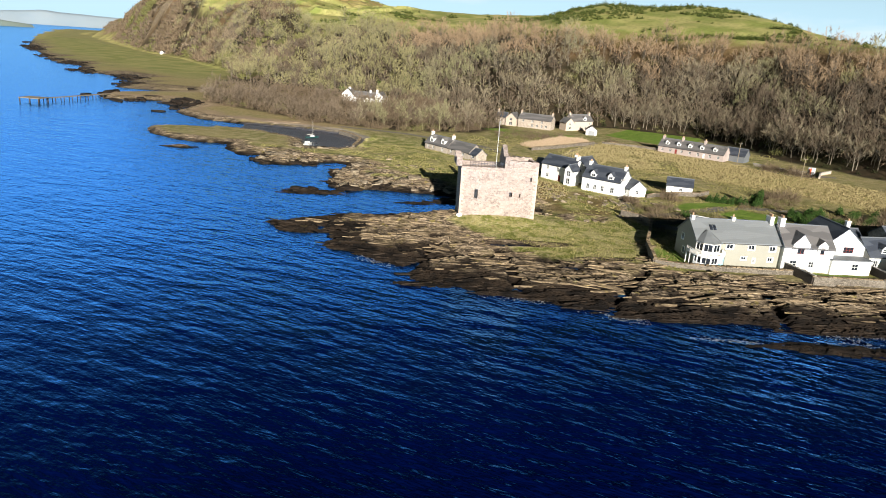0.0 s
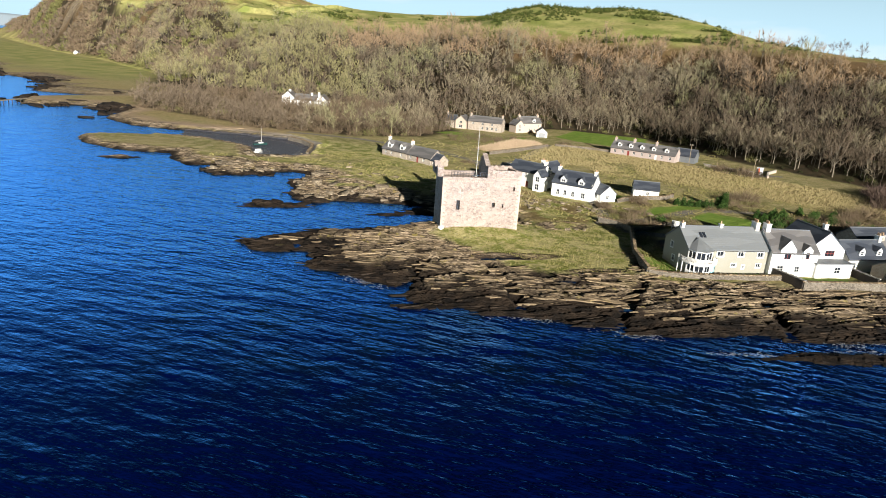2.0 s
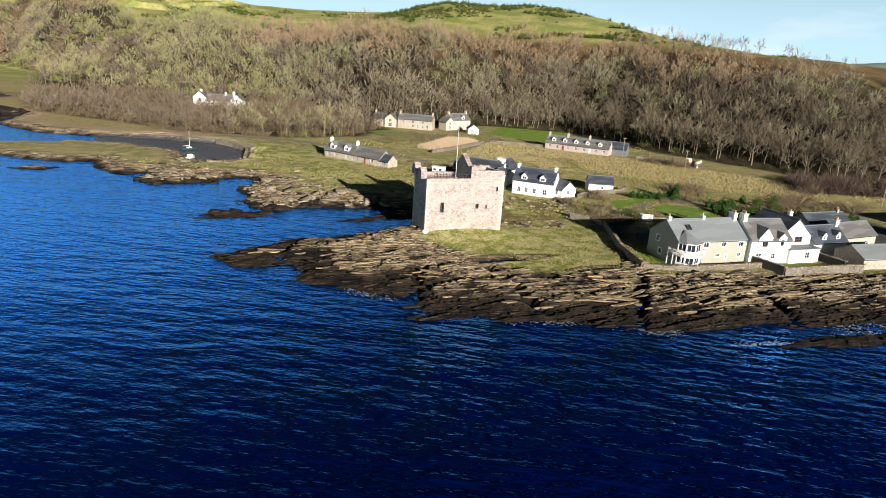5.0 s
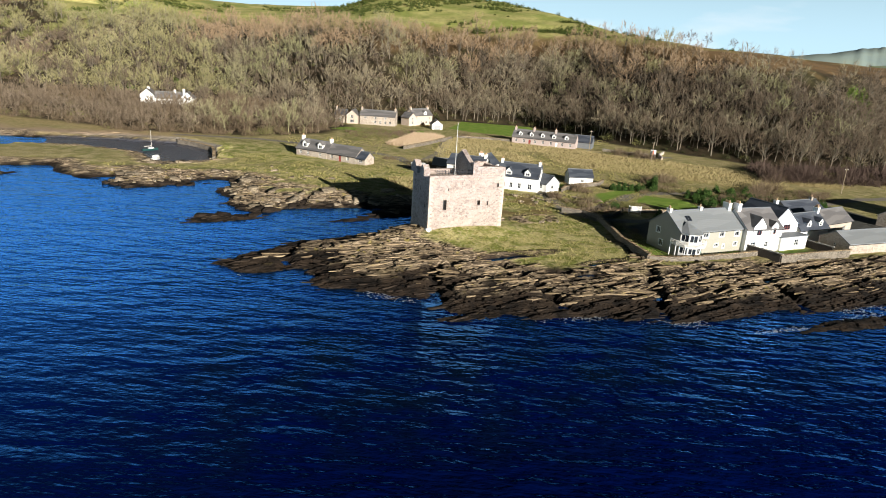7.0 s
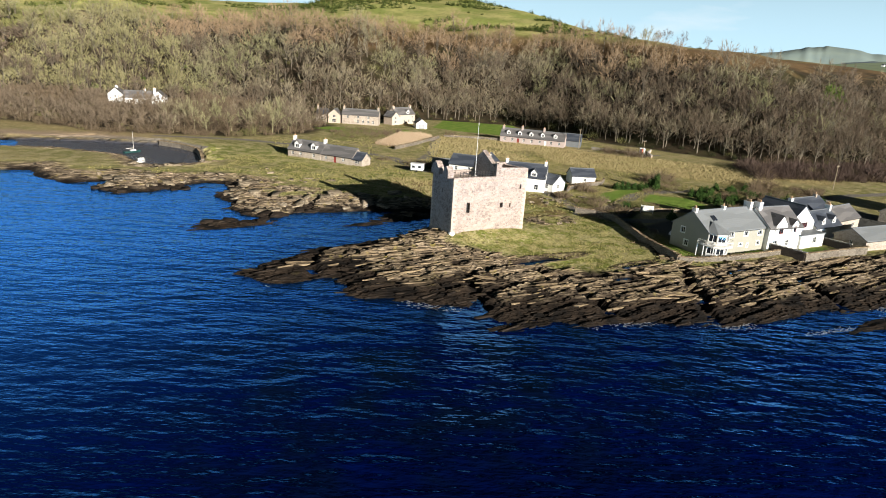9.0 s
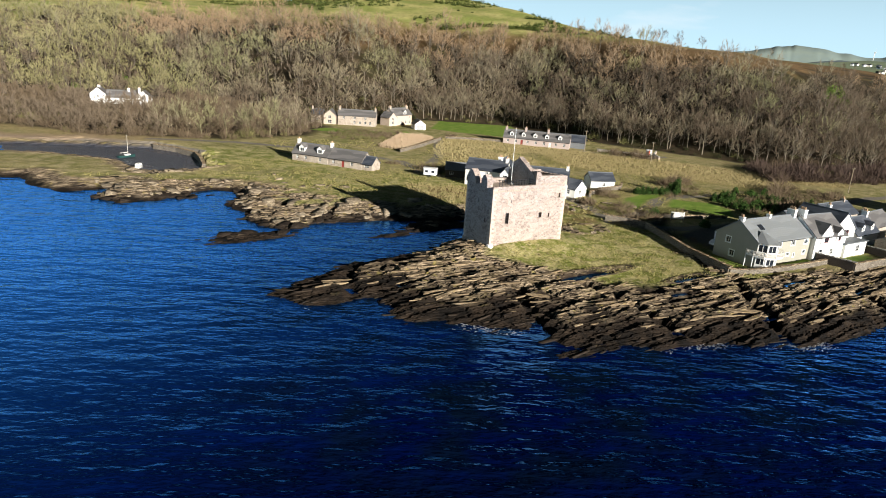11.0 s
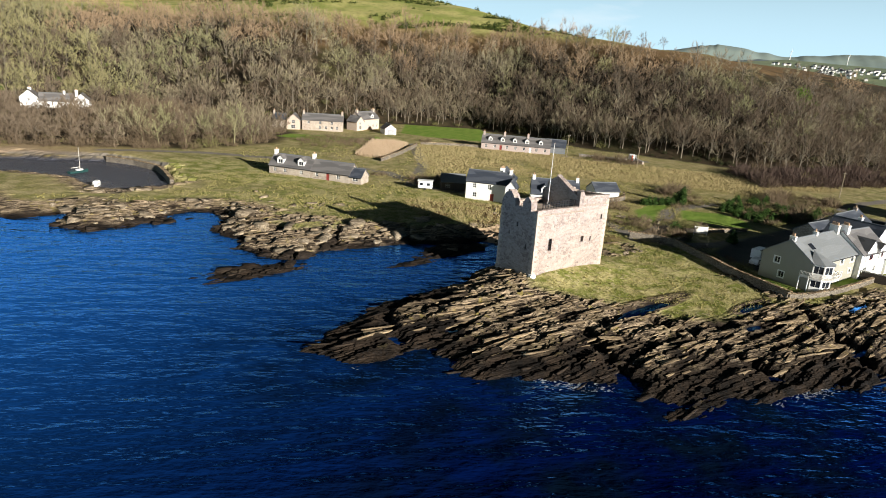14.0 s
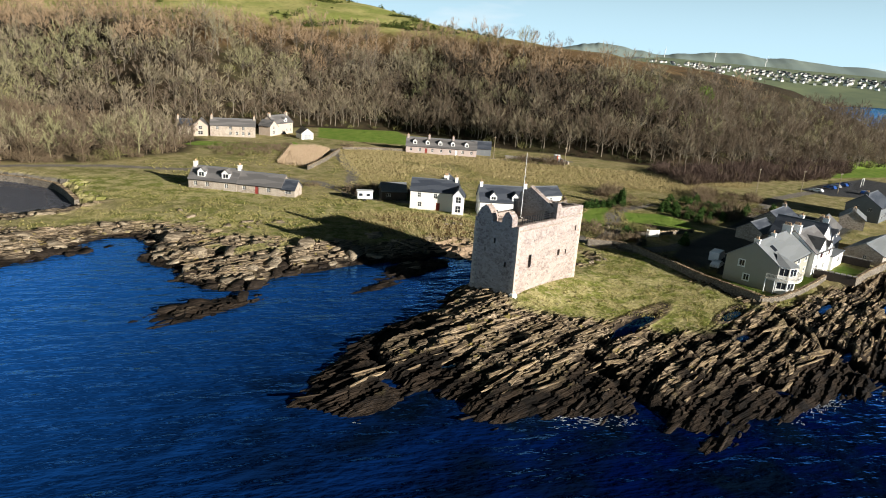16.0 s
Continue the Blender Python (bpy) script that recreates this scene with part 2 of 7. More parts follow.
def ground_z(x, y, relief=True):
    x, y = np.asarray(x, float), np.asarray(y, float)
    s = shore(x, y)
    rock = rock_share(x, y, s)
    flat = 1.75 + 0.25 * fbm(x / 25, y / 25, 11, 3) + 0.0012 * np.clip(y - 200, 0, 400)
    wide = 6.5 - 2.5 * smooth(168, 180, y) - 2.0 * smooth(225, 240, y) + 9.0 * smooth(380, 640, y)
    z = flat * (1 - np.exp(-np.clip(s, 0, None) / wide))
    z = z + 2.0 * np.exp(-(((x - 8) / 15) ** 2 + ((y - 146) / 9) ** 2)) + 0.55 * np.exp(-(((x + 14) / 14) ** 2 + ((y - 141) / 4) ** 2))
    z = z + 0.5 * np.exp(-(((x + 10) / 22) ** 2 + ((y - 186) / 9) ** 2))
    z = np.where(s < 0, np.maximum(-7.0, 0.30 * s), z)
    if relief:
        near = smooth(420, 260, y)
        z = z + near * rock * bedding(x, y) * (0.7 * smooth(-2.5, 1.5, s) + 0.3 * smooth(0, 9, s)) * 0.84
        z = z + (1 - rock) * smooth(0, 6, s) * 0.16 * fbm(x / 2.2, y / 2.2, 95, 3)
        for g in GULLIES:
            z = z - 0.9 * smooth(1.7, 0.2, line_distance(x, y, g) + 0.5 * fbm(x / 1.5, y / 1.5, 97, 2)) * smooth(-1, 4, s)
        for cx, cy, a, b, level in POOLS:
            u = (x - cx) * math.cos(STRIKE) + (y - cy) * math.sin(STRIKE)
            v = -(x - cx) * math.sin(STRIKE) + (y - cy) * math.cos(STRIKE)
            bowl = smooth(1.45, 0.85, np.hypot(u / a, v / b) + 0.25 * fbm(x / 1.2, y / 1.2, 98, 2))
            z = z * (1 - bowl) + (level - 0.3) * bowl
    # Harbour basin: the ground sheet lies flat here to stand for calm water.
    basin_water = patch(x, y, BASIN, 1.2) * smooth(1.3, 0.3, s)
    z = z * (1 - basin_water) + 0.07 * basin_water
    return z + hill_rise(x, y)


def at_ground(x, y):
    return float(ground_z(np.array([x]), np.array([y]), False)[0])


# ---- materials ----
class Nodes:
    """A short hand for node trees."""

    def __init__(self, name):
        self.mat = bpy.data.materials.new(name)
        self.mat.use_nodes = True
        self.tree = self.mat.node_tree
        self.bsdf = self.tree.nodes["Principled BSDF"]
        self.where = self.node("ShaderNodeTexCoord").outputs["Object"]

    def node(self, kind, **props):
        n = self.tree.nodes.new(kind)
        for key, value in props.items():
            setattr(n, key, value)
        return n

    def put(self, socket, value):
        if isinstance(value, bpy.types.NodeSocket):
            self.tree.links.new(value, socket)
        elif isinstance(value, tuple) and len(value) == 3 and socket.type == "RGBA":
            socket.default_value = (*value, 1)
        else:
            socket.default_value = value

    def noise(self, scale, detail=4.0, rough=0.55, vector=None):
        n = self.node("ShaderNodeTexNoise")
        self.put(n.inputs["Vector"], vector or self.where)
        n.inputs["Scale"].default_value, n.inputs["Detail"].default_value, n.inputs["Roughness"].default_value = scale, detail, rough
        return n.outputs["Fac"]

    def scaled(self, x, y, z):
        n = self.node("ShaderNodeMapping")
        self.put(n.inputs["Vector"], self.where)
        n.inputs["Scale"].default_value = (x, y, z)
        return n.outputs["Vector"]

    def span(self, value, low, high, to_low=0.0, to_high=1.0):
        n = self.node("ShaderNodeMapRange")
        self.put(n.inputs["Value"], value)
        for key, v in (("From Min", low), ("From Max", high), ("To Min", to_low), ("To Max", to_high)):
            n.inputs[key].default_value = v
        return n.outputs["Result"]

    def mix(self, share, a, b, blend="MIX"):
        n = self.node("ShaderNodeMix", data_type="RGBA", blend_type=blend)
        self.put(n.inputs["Factor"], share)
        self.put(n.inputs["A"], a)
        self.put(n.inputs["B"], b)
        return n.outputs["Result"]

    def math(self, kind, a, b=0.0):
        n = self.node("ShaderNodeMath", operation=kind)
        self.put(n.inputs[0], a)
        self.put(n.inputs[1], b)
        return n.outputs[0]

    def share(self, name):
        return self.node("ShaderNodeAttribute", attribute_name=name).outputs["Fac"]

    def bump(self, height, strength, distance):
        n = self.node("ShaderNodeBump")
        n.inputs["Strength"].default_value, n.inputs["Distance"].default_value = strength, distance
        self.put(n.inputs["Height"], height)
        self.put(self.bsdf.inputs["Normal"], n.outputs["Normal"])
        return n.outputs["Normal"]

    def done(self, color, rough=0.85, metal=0.0, gloss=0.3):
        self.put(self.bsdf.inputs["Base Color"], color)
        self.put(self.bsdf.inputs["Roughness"], rough)
        self.bsdf.inputs["Metallic"].default_value = metal
        self.bsdf.inputs["Specular IOR Level"].default_value = gloss
        return self.mat


def plain(name, dark, light, grain=6.0, stain=0.6, rough=0.85, relief=0.02, metal=0.0, gloss=0.3, vary=0.0):
    """A surface with grain and large stains between two colours; vary: how much each object differs."""
    n = Nodes(name)
    fine, broad = n.noise(grain, 5), n.noise(stain, 4)
    c = n.mix(n.span(fine, 0.3, 0.7), dark, light)
    c = n.mix(n.span(broad, 0.35, 0.7, 0.0, 0.45), c, dark)
    if vary:
        who = n.node("ShaderNodeObjectInfo").outputs["Random"]
        c = n.mix(n.span(who, 0, 1, 0.0, vary), c, dark)
    if relief:
        n.bump(fine, 0.6, relief)
    return n.done(c, rough, metal, gloss)


def masonry(name, dark, light, mortar, size=2.2, rough=0.9, relief=0.05, joint=0.06, pit=0.4):
    """Random rubble with mortar joints."""
    n = Nodes(name)
    cells = n.node("ShaderNodeTexVoronoi")
    edge = n.node("ShaderNodeTexVoronoi", feature="DISTANCE_TO_EDGE")
    flat = n.scaled(1.0, 1.0, 1.6)
    for v in (cells, edge):
        v.inputs["Scale"].default_value, v.inputs["Randomness"].default_value = size, 0.9
        n.put(v.inputs["Vector"], flat)
    tone = n.node("ShaderNodeSeparateColor")
    n.put(tone.inputs[0], cells.outputs["Color"])
    c = n.mix(tone.outputs[0], dark, light)
    c = n.mix(n.span(n.noise(9, 5), 0.35, 0.7, 0, 0.5), c, dark)
    c = n.mix(n.span(n.noise(0.35, 5), 0.42, 0.68, 0, 0.55), c, light)
    pits = n.noise(3.4, 3)
    c = n.mix(n.span(pits, 0.60, 0.68, 0, pit), c, (dark[0] * 0.35, dark[1] * 0.35, dark[2] * 0.35))
    gap = n.span(edge.outputs["Distance"], 0.0, joint, 1.0, 0.0)
    c = n.mix(gap, c, mortar)
    n.bump(n.math("ADD", n.span(edge.outputs["Distance"], 0, 0.12), n.math("MULTIPLY", n.noise(14, 4), 0.4)), 0.8, relief)
    return n.done(c, rough)


def slates(name, dark, light, rows=3.6):
    n = Nodes(name)
    up = n.node("ShaderNodeSeparateXYZ")
    n.put(up.inputs[0], n.where)
    row = n.math("MULTIPLY", up.outputs["Z"], rows)
    step = n.math("FRACT", row)
    cell = n.node("ShaderNodeTexVoronoi")
    cell.inputs["Scale"].default_value = 2.6
    tone = n.node("ShaderNodeSeparateColor")
    n.put(tone.inputs[0], cell.outputs["Color"])
    c = n.mix(tone.outputs[0], dark, light)
    c = n.mix(n.span(n.noise(6.0, 5), 0.4, 0.7, 0, 0.3), c, dark)
    c = n.mix(n.span(n.noise(2.5, 5), 0.6, 0.75, 0, 0.25), c, (0.16, 0.15, 0.09))
    n.bump(n.math("SUBTRACT", 1.0, step), 0.5, 0.05)
    return n.done(c, 0.55, 0, 0.4)


def strata(name, dark, light, joint, rough=0.92, vary=0.5):
    """Bedded rock: bands that run along the strike, with dark partings."""
    n = Nodes(name)
    place = n.node("ShaderNodeNewGeometry").outputs["Position"]
    bands = []
    for size, detail in (((0.25, 2.2, 2.6), 6), ((0.4, 7.0, 8.0), 4)):
        m = n.node("ShaderNodeMapping")
        n.put(m.inputs["Vector"], place)
        m.inputs["Rotation"].default_value = (0, 0, -STRIKE)
        m.inputs["Scale"].default_value = size
        bands.append(n.noise(1.0, detail, 0.62, m.outputs["Vector"]))
    c = n.mix(n.span(bands[0], 0.36, 0.62), dark, light)
    c = n.mix(n.span(bands[1], 0.42, 0.52, 0.8, 0.0), c, joint)
    c = n.mix(n.span(n.noise(0.45, 5, 0.6, place), 0.6, 0.68, 0, 0.45), c, (light[0] * 0.85, light[1] * 0.85, light[2] * 0.42))
    who = n.node("ShaderNodeObjectInfo").outputs["Random"]
    c = n.mix(n.span(who, 0, 1, 0.0, vary), c, dark)
    n.bump(n.math("ADD", bands[0], n.math("MULTIPLY", bands[1], 0.7)), 0.8, 0.2)
    return n.done(c, rough, 0, 0.15)


def ground_material():
    n = Nodes("ground_cover")
    n1, n2, n3 = n.noise(0.045, 6), n.noise(0.35, 6), n.noise(2.4, 6)
    grass = n.mix(n.span(n1, 0.38, 0.62), (0.32, 0.265, 0.12), (0.20, 0.20, 0.062))
    grass = n.mix(n.span(n2, 0.40, 0.66), grass, (0.42, 0.35, 0.185))
    grass = n.mix(n.span(n3, 0.45, 0.72, 0, 0.7), grass, (0.085, 0.095, 0.028))
    turf = n.mix(n.span(n2, 0.42, 0.58), (0.185, 0.205, 0.045), (0.42, 0.37, 0.165))
    turf = n.mix(n.span(n.noise(1.1, 5), 0.56, 0.64, 0, 0.7), turf, (0.50, 0.43, 0.24))
    turf = n.mix(n.span(n3, 0.52, 0.66, 0, 0.75), turf, (0.085, 0.09, 0.028))
    c = n.mix(n.share("turf"), grass, turf)
    lawn = n.mix(n.span(n2, 0.35, 0.7), (0.13, 0.22, 0.03), (0.21, 0.28, 0.055))
    reed = n.mix(n.span(n.noise(0.8, 6), 0.35, 0.65), (0.40, 0.315, 0.155), (0.235, 0.19, 0.08))
    c = n.mix(n.share("reed"), c, reed)
    # Leaf litter, its colour darkened further for shade under the trees.
    shaded_litter = n.mix(n.span(n2, 0.35, 0.65), (0.050, 0.035, 0.020), (0.026, 0.022, 0.012))
    shaded_litter = n.mix(n.span(n1, 0.55, 0.68, 0, 0.35), shaded_litter, (0.07, 0.075, 0.025))
    c = n.mix(n.share("wood"), c, shaded_litter)
    hill = n.mix(n.span(n1, 0.4, 0.6), (0.205, 0.23, 0.06), (0.36, 0.33, 0.125))
    hill = n.mix(n.span(n2, 0.5, 0.72, 0, 0.5), hill, (0.10, 0.095, 0.035))
    c = n.mix(n.share("hill"), c, hill)
    bracken = n.mix(n.span(n3, 0.4, 0.65), (0.21, 0.125, 0.06), (0.12, 0.085, 0.04))
    c = n.mix(n.share("bracken"), c, bracken)
    c = n.mix(n.share("lawn"), c, lawn)
    track = n.mix(n.span(n3, 0.35, 0.65), (0.15, 0.135, 0.115), (0.25, 0.225, 0.19))
    c = n.mix(n.share("track"), c, track)
    asphalt = n.mix(n.span(n3, 0.35, 0.65), (0.045, 0.047, 0.052), (0.075, 0.075, 0.078))
    c = n.mix(n.share("asphalt"), c, asphalt)
    sand = n.mix(n.span(n3, 0.35, 0.65), (0.30, 0.21, 0.14), (0.38, 0.28, 0.19))
    c = n.mix(n.share("sand"), c, sand)
    along = n.node("ShaderNodeMapping")
    n.put(along.inputs["Vector"], n.where)
    along.inputs["Rotation"].default_value = (0, 0, -STRIKE)
    along.inputs["Scale"].default_value = (0.22, 2.6, 2.0)
    beds = n.noise(1.0, 7, 0.6, along.outputs["Vector"])
    stone = n.mix(n.span(beds, 0.38, 0.60), (0.035, 0.025, 0.017), (0.50, 0.385, 0.26))
    thin = n.node("ShaderNodeMapping")
    n.put(thin.inputs["Vector"], n.where)
    thin.inputs["Rotation"].default_value = (0, 0, -STRIKE)
    thin.inputs["Scale"].default_value = (0.3, 6.5, 5.0)
    laminae = n.noise(1.0, 5, 0.6, thin.outputs["Vector"])
    stone = n.mix(n.span(laminae, 0.44, 0.52, 0.85, 0.0), stone, (0.022, 0.016, 0.011))
    stone = n.mix(n.span(n3, 0.52, 0.72, 0, 0.55), stone, (0.075, 0.058, 0.045))
    stone = n.mix(n.span(n.noise(0.16, 5), 0.52, 0.68, 0, 0.4), stone, (0.24, 0.19, 0.09))
    stone = n.mix(n.span(n.noise(0.5, 6), 0.60, 0.67, 0, 0.5), stone, (0.36, 0.29, 0.08))
    wet = n.mix(n.span(n2, 0.4, 0.65), (0.007, 0.0055, 0.0045), (0.032, 0.022, 0.015))
    damp = n.share("wet")
    stone = n.mix(damp, stone, wet)
    c = n.mix(n.share("rock"), c, stone)
    # Grey-blue and gloss of calm harbour water, reflection included, painted on the ground.
    c = n.mix(n.share("basin_water"), c, n.mix(n2, (0.050, 0.055, 0.075), (0.085, 0.085, 0.10)))
    rough = n.math("SUBTRACT", 0.93, n.math("ADD", n.math("MULTIPLY", n.share("basin_water"), 0.55), n.math("MULTIPLY", n.math("MULTIPLY", damp, n.share("rock")), 0.12)))
    high = n.math("ADD", n.math("MULTIPLY", n.noise(1.1, 6), 0.5), n.math("ADD", n.math("MULTIPLY", n3, 0.35), n.math("MULTIPLY", n.math("MULTIPLY", n.math("ADD", beds, n.math("MULTIPLY", laminae, 0.6)), n.share("rock")), 1.3)))
    n.bump(high, 0.9, 0.45)
    return n.done(c, rough, 0, 0.12)


def sea_material(name, waves):
    n = Nodes(name)
    turned = n.node("ShaderNodeMapping", vector_type="TEXTURE")
    n.put(turned.inputs["Vector"], n.where)
    turned.inputs["Rotation"].default_value = (0, 0, radians(-21))
    turned.inputs["Scale"].default_value = (2.3, 1.0, 1.0)
    v = turned.outputs["Vector"]
    swell, chop, ripple = n.noise(0.10, 3, 0.5, v), n.noise(0.38, 3, 0.5, v), n.noise(1.0, 3, 0.55, v)
    shoal = n.share("shoal")
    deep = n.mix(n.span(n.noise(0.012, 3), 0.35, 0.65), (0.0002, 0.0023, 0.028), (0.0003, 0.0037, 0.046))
    # Bluer, brighter water with distance: sky sheen painted into the diffuse colour.
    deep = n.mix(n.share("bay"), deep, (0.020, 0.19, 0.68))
    c = n.mix(n.math("MULTIPLY", shoal, n.span(n.noise(0.14, 5), 0.4, 0.62)), deep, (0.0014, 0.005, 0.013))
    high = n.math("ADD", n.math("MULTIPLY", swell, 1.0), n.math("ADD", n.math("MULTIPLY", chop, 0.95), n.math("MULTIPLY", ripple, 0.36)))
    n.bump(high, 1.0, waves)
    steep = n.node("ShaderNodeBump")
    steep.inputs["Strength"].default_value, steep.inputs["Distance"].default_value = 1.0, waves * 2.2
    n.put(steep.inputs["Height"], high)
    body = n.node("ShaderNodeBsdfDiffuse")
    gloss = n.node("ShaderNodeBsdfGlossy")
    edge = n.node("ShaderNodeLayerWeight")
    both = n.node("ShaderNodeMixShader")
    facing = n.tree.nodes["Bump"].outputs["Normal"]
    n.put(body.inputs["Color"], c)
    n.put(body.inputs["Normal"], steep.outputs["Normal"])
    n.put(gloss.inputs["Normal"], facing)
    n.put(edge.inputs["Normal"], facing)
    # Reflection tint pales at grazing view, the far water's haze set in colour.
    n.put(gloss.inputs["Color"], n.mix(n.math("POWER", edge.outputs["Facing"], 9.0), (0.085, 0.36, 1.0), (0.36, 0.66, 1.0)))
    gloss.inputs["Roughness"].default_value = 0.13
    edge.inputs["Blend"].default_value = 0.5
    mirror = n.math("MINIMUM", n.math("MULTIPLY", n.math("POWER", edge.outputs["Facing"], 5.4), 4.2), 1.0)
    for k, out in enumerate((body, gloss)):
        n.tree.links.new(out.outputs[0], both.inputs[k + 1])
    n.tree.links.new(mirror, both.inputs[0])
    n.tree.links.new(both.outputs[0], n.tree.nodes["Material Output"].inputs["Surface"])
    return n.mat


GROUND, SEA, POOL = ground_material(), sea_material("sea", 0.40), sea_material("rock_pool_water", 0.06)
CASTLE = masonry("pink_sandstone_rubble", (0.22, 0.17, 0.148), (0.46, 0.375, 0.33), (0.43, 0.37, 0.335), 1.9, 0.92, 0.06, 0.05, 0.75)
QUOIN = plain("dressed_sandstone", (0.42, 0.335, 0.27), (0.60, 0.50, 0.42), 5, 1.0, 0.9, 0.02, vary=0.4)
RUBBLE = masonry("grey_rubble", (0.24, 0.195, 0.16), (0.50, 0.43, 0.36), (0.45, 0.40, 0.34), 2.4, 0.92, 0.05)
DYKE = masonry("drystone", (0.10, 0.085, 0.068), (0.29, 0.25, 0.20), (0.035, 0.03, 0.026), 2.8, 0.95, 0.08, 0.05)
HARL = plain("white_harling", (0.70, 0.70, 0.68), (0.84, 0.84, 0.82), 22, 0.5, 0.9, 0.012)
CREAM = plain("cream_harling", (0.68, 0.645, 0.585), (0.79, 0.755, 0.695), 22, 0.5, 0.9, 0.012)
BUFF = plain("buff_render", (0.27, 0.26, 0.215), (0.345, 0.33, 0.275), 18, 0.6, 0.9, 0.012)
PINK = plain("pink_wash", (0.36, 0.29, 0.265), (0.46, 0.385, 0.355), 18, 0.6, 0.9, 0.012)
SLATE = slates("blue_slate", (0.035, 0.042, 0.058), (0.085, 0.095, 0.115))
SLATE_GREY = slates("weathered_slate", (0.165, 0.175, 0.18), (0.21, 0.22, 0.225))
SLATE_BROWN = slates("old_slate", (0.10, 0.095, 0.095), (0.19, 0.18, 0.175))
CORRUGATED = plain("corrugated_iron", (0.16, 0.17, 0.18), (0.26, 0.27, 0.28), 3, 0.7, 0.5, 0.01, 0.3)
LEAD = plain("lead_grey", (0.10, 0.11, 0.12), (0.18, 0.19, 0.20), 6, 1.0, 0.6)
WHITE = plain("white_paint", (0.72, 0.72, 0.70), (0.82, 0.82, 0.80), 8, 1.0, 0.5, 0)
RED = plain("oxblood_paint", (0.20, 0.035, 0.03), (0.28, 0.05, 0.04), 8, 1.0, 0.5, 0)
BLUE_DOOR = plain("pale_blue_paint", (0.25, 0.48, 0.55), (0.34, 0.58, 0.65), 8, 1.0, 0.5, 0)
TIMBER = plain("dark_timber", (0.035, 0.028, 0.024), (0.075, 0.06, 0.05), 7, 1.0, 0.8)
OAK = plain("weathered_timber", (0.20, 0.16, 0.11), (0.33, 0.27, 0.19), 7, 1.0, 0.85)
IRON = plain("black_iron", (0.02, 0.02, 0.022), (0.045, 0.045, 0.048), 9, 1.0, 0.5, 0, 0.5)
POT = plain("clay", (0.42, 0.26, 0.15), (0.58, 0.40, 0.26), 9, 1.0, 0.85, 0)
CONCRETE = plain("concrete", (0.26, 0.25, 0.23), (0.40, 0.38, 0.35), 6, 0.7, 0.9)
GLASS = plain("dark_window_glass", (0.012, 0.015, 0.02), (0.03, 0.035, 0.045), 1.2, 0.5, 0.06, 0, 0, 0.6)
RUBBER = plain("tyre_rubber", (0.012, 0.012, 0.012), (0.03, 0.03, 0.03), 12, 1, 0.8, 0)
CAR_WHITE = plain("white_car_paint", (0.70, 0.71, 0.73), (0.80, 0.81, 0.82), 3, 1, 0.2, 0, 0, 0.5)
CAR_BLUE = plain("blue_car_paint", (0.02, 0.06, 0.22), (0.03, 0.09, 0.30), 3, 1, 0.2, 0, 0, 0.5)
CAR_SILVER = plain("silver_car_paint", (0.30, 0.31, 0.33), (0.42, 0.43, 0.45), 3, 1, 0.25, 0, 0.4, 0.5)
CAR_DARK = plain("dark_car_paint", (0.015, 0.016, 0.02), (0.03, 0.032, 0.04), 3, 1, 0.2, 0, 0, 0.5)
CRANE_RED = plain("orange_red_paint", (0.42, 0.09, 0.04), (0.55, 0.14, 0.07), 4, 1, 0.5, 0)
BOAT_GREEN = plain("green_hull_paint", (0.015, 0.05, 0.05), (0.03, 0.08, 0.075), 4, 1, 0.4, 0)
FOAM = plain("sea_foam", (0.62, 0.66, 0.68), (0.85, 0.87, 0.88), 2.5, 0.5, 0.9, 0)


def island_tone(name, colours, rough=0.9, gloss=0.1, patchy=None):
    """Loose growth whose pieces differ one from another."""
    n = Nodes(name)
    geo = n.node("ShaderNodeNewGeometry").outputs["Random Per Island"]
    ramp = n.node("ShaderNodeValToRGB")
    spots = ramp.color_ramp.elements
    while len(spots) < len(colours):
        spots.new(0.5)
    for k, (spot, c) in enumerate(zip(spots, colours)):
        spot.position, spot.color = k / max(1, len(colours) - 1), (*c, 1)
    n.put(ramp.inputs["Fac"], geo)
    who = n.node("ShaderNodeObjectInfo").outputs["Random"]
    c = n.mix(n.span(n.math("ADD", n.noise(0.03, 4), n.math("MULTIPLY", who, 0.2)), 0.35, 0.75, 0, 0.6), ramp.outputs["Color"], colours[0])
    if patchy:
        c = n.mix(n.span(n.noise(0.022, 3), 0.46, 0.62, 0, 0.75), c, patchy)
    return n.done(c, rough, 0, gloss)


BARK = island_tone("ash_bark", [(0.085, 0.07, 0.053), (0.255, 0.22, 0.17), (0.18, 0.155, 0.115)])
TWIGS = island_tone("bare_twigs", [(0.17, 0.14, 0.093), (0.31, 0.265, 0.185), (0.24, 0.20, 0.135), (0.27, 0.21, 0.14)], patchy=(0.25, 0.245, 0.12))
RUSSET = island_tone("russet_twigs", [(0.25, 0.175, 0.11), (0.42, 0.30, 0.185), (0.33, 0.225, 0.135), (0.37, 0.29, 0.195)])
MOSSY = island_tone("mossy_twigs", [(0.19, 0.17, 0.085), (0.38, 0.35, 0.19), (0.29, 0.275, 0.115), (0.32, 0.27, 0.165)])
SCRUB = island_tone("bare_scrub", [(0.105, 0.075, 0.052), (0.21, 0.155, 0.10), (0.165, 0.135, 0.075)])
THICKET = island_tone("sallow_twigs", [(0.058, 0.040, 0.034), (0.135, 0.092, 0.075), (0.095, 0.070, 0.052)])
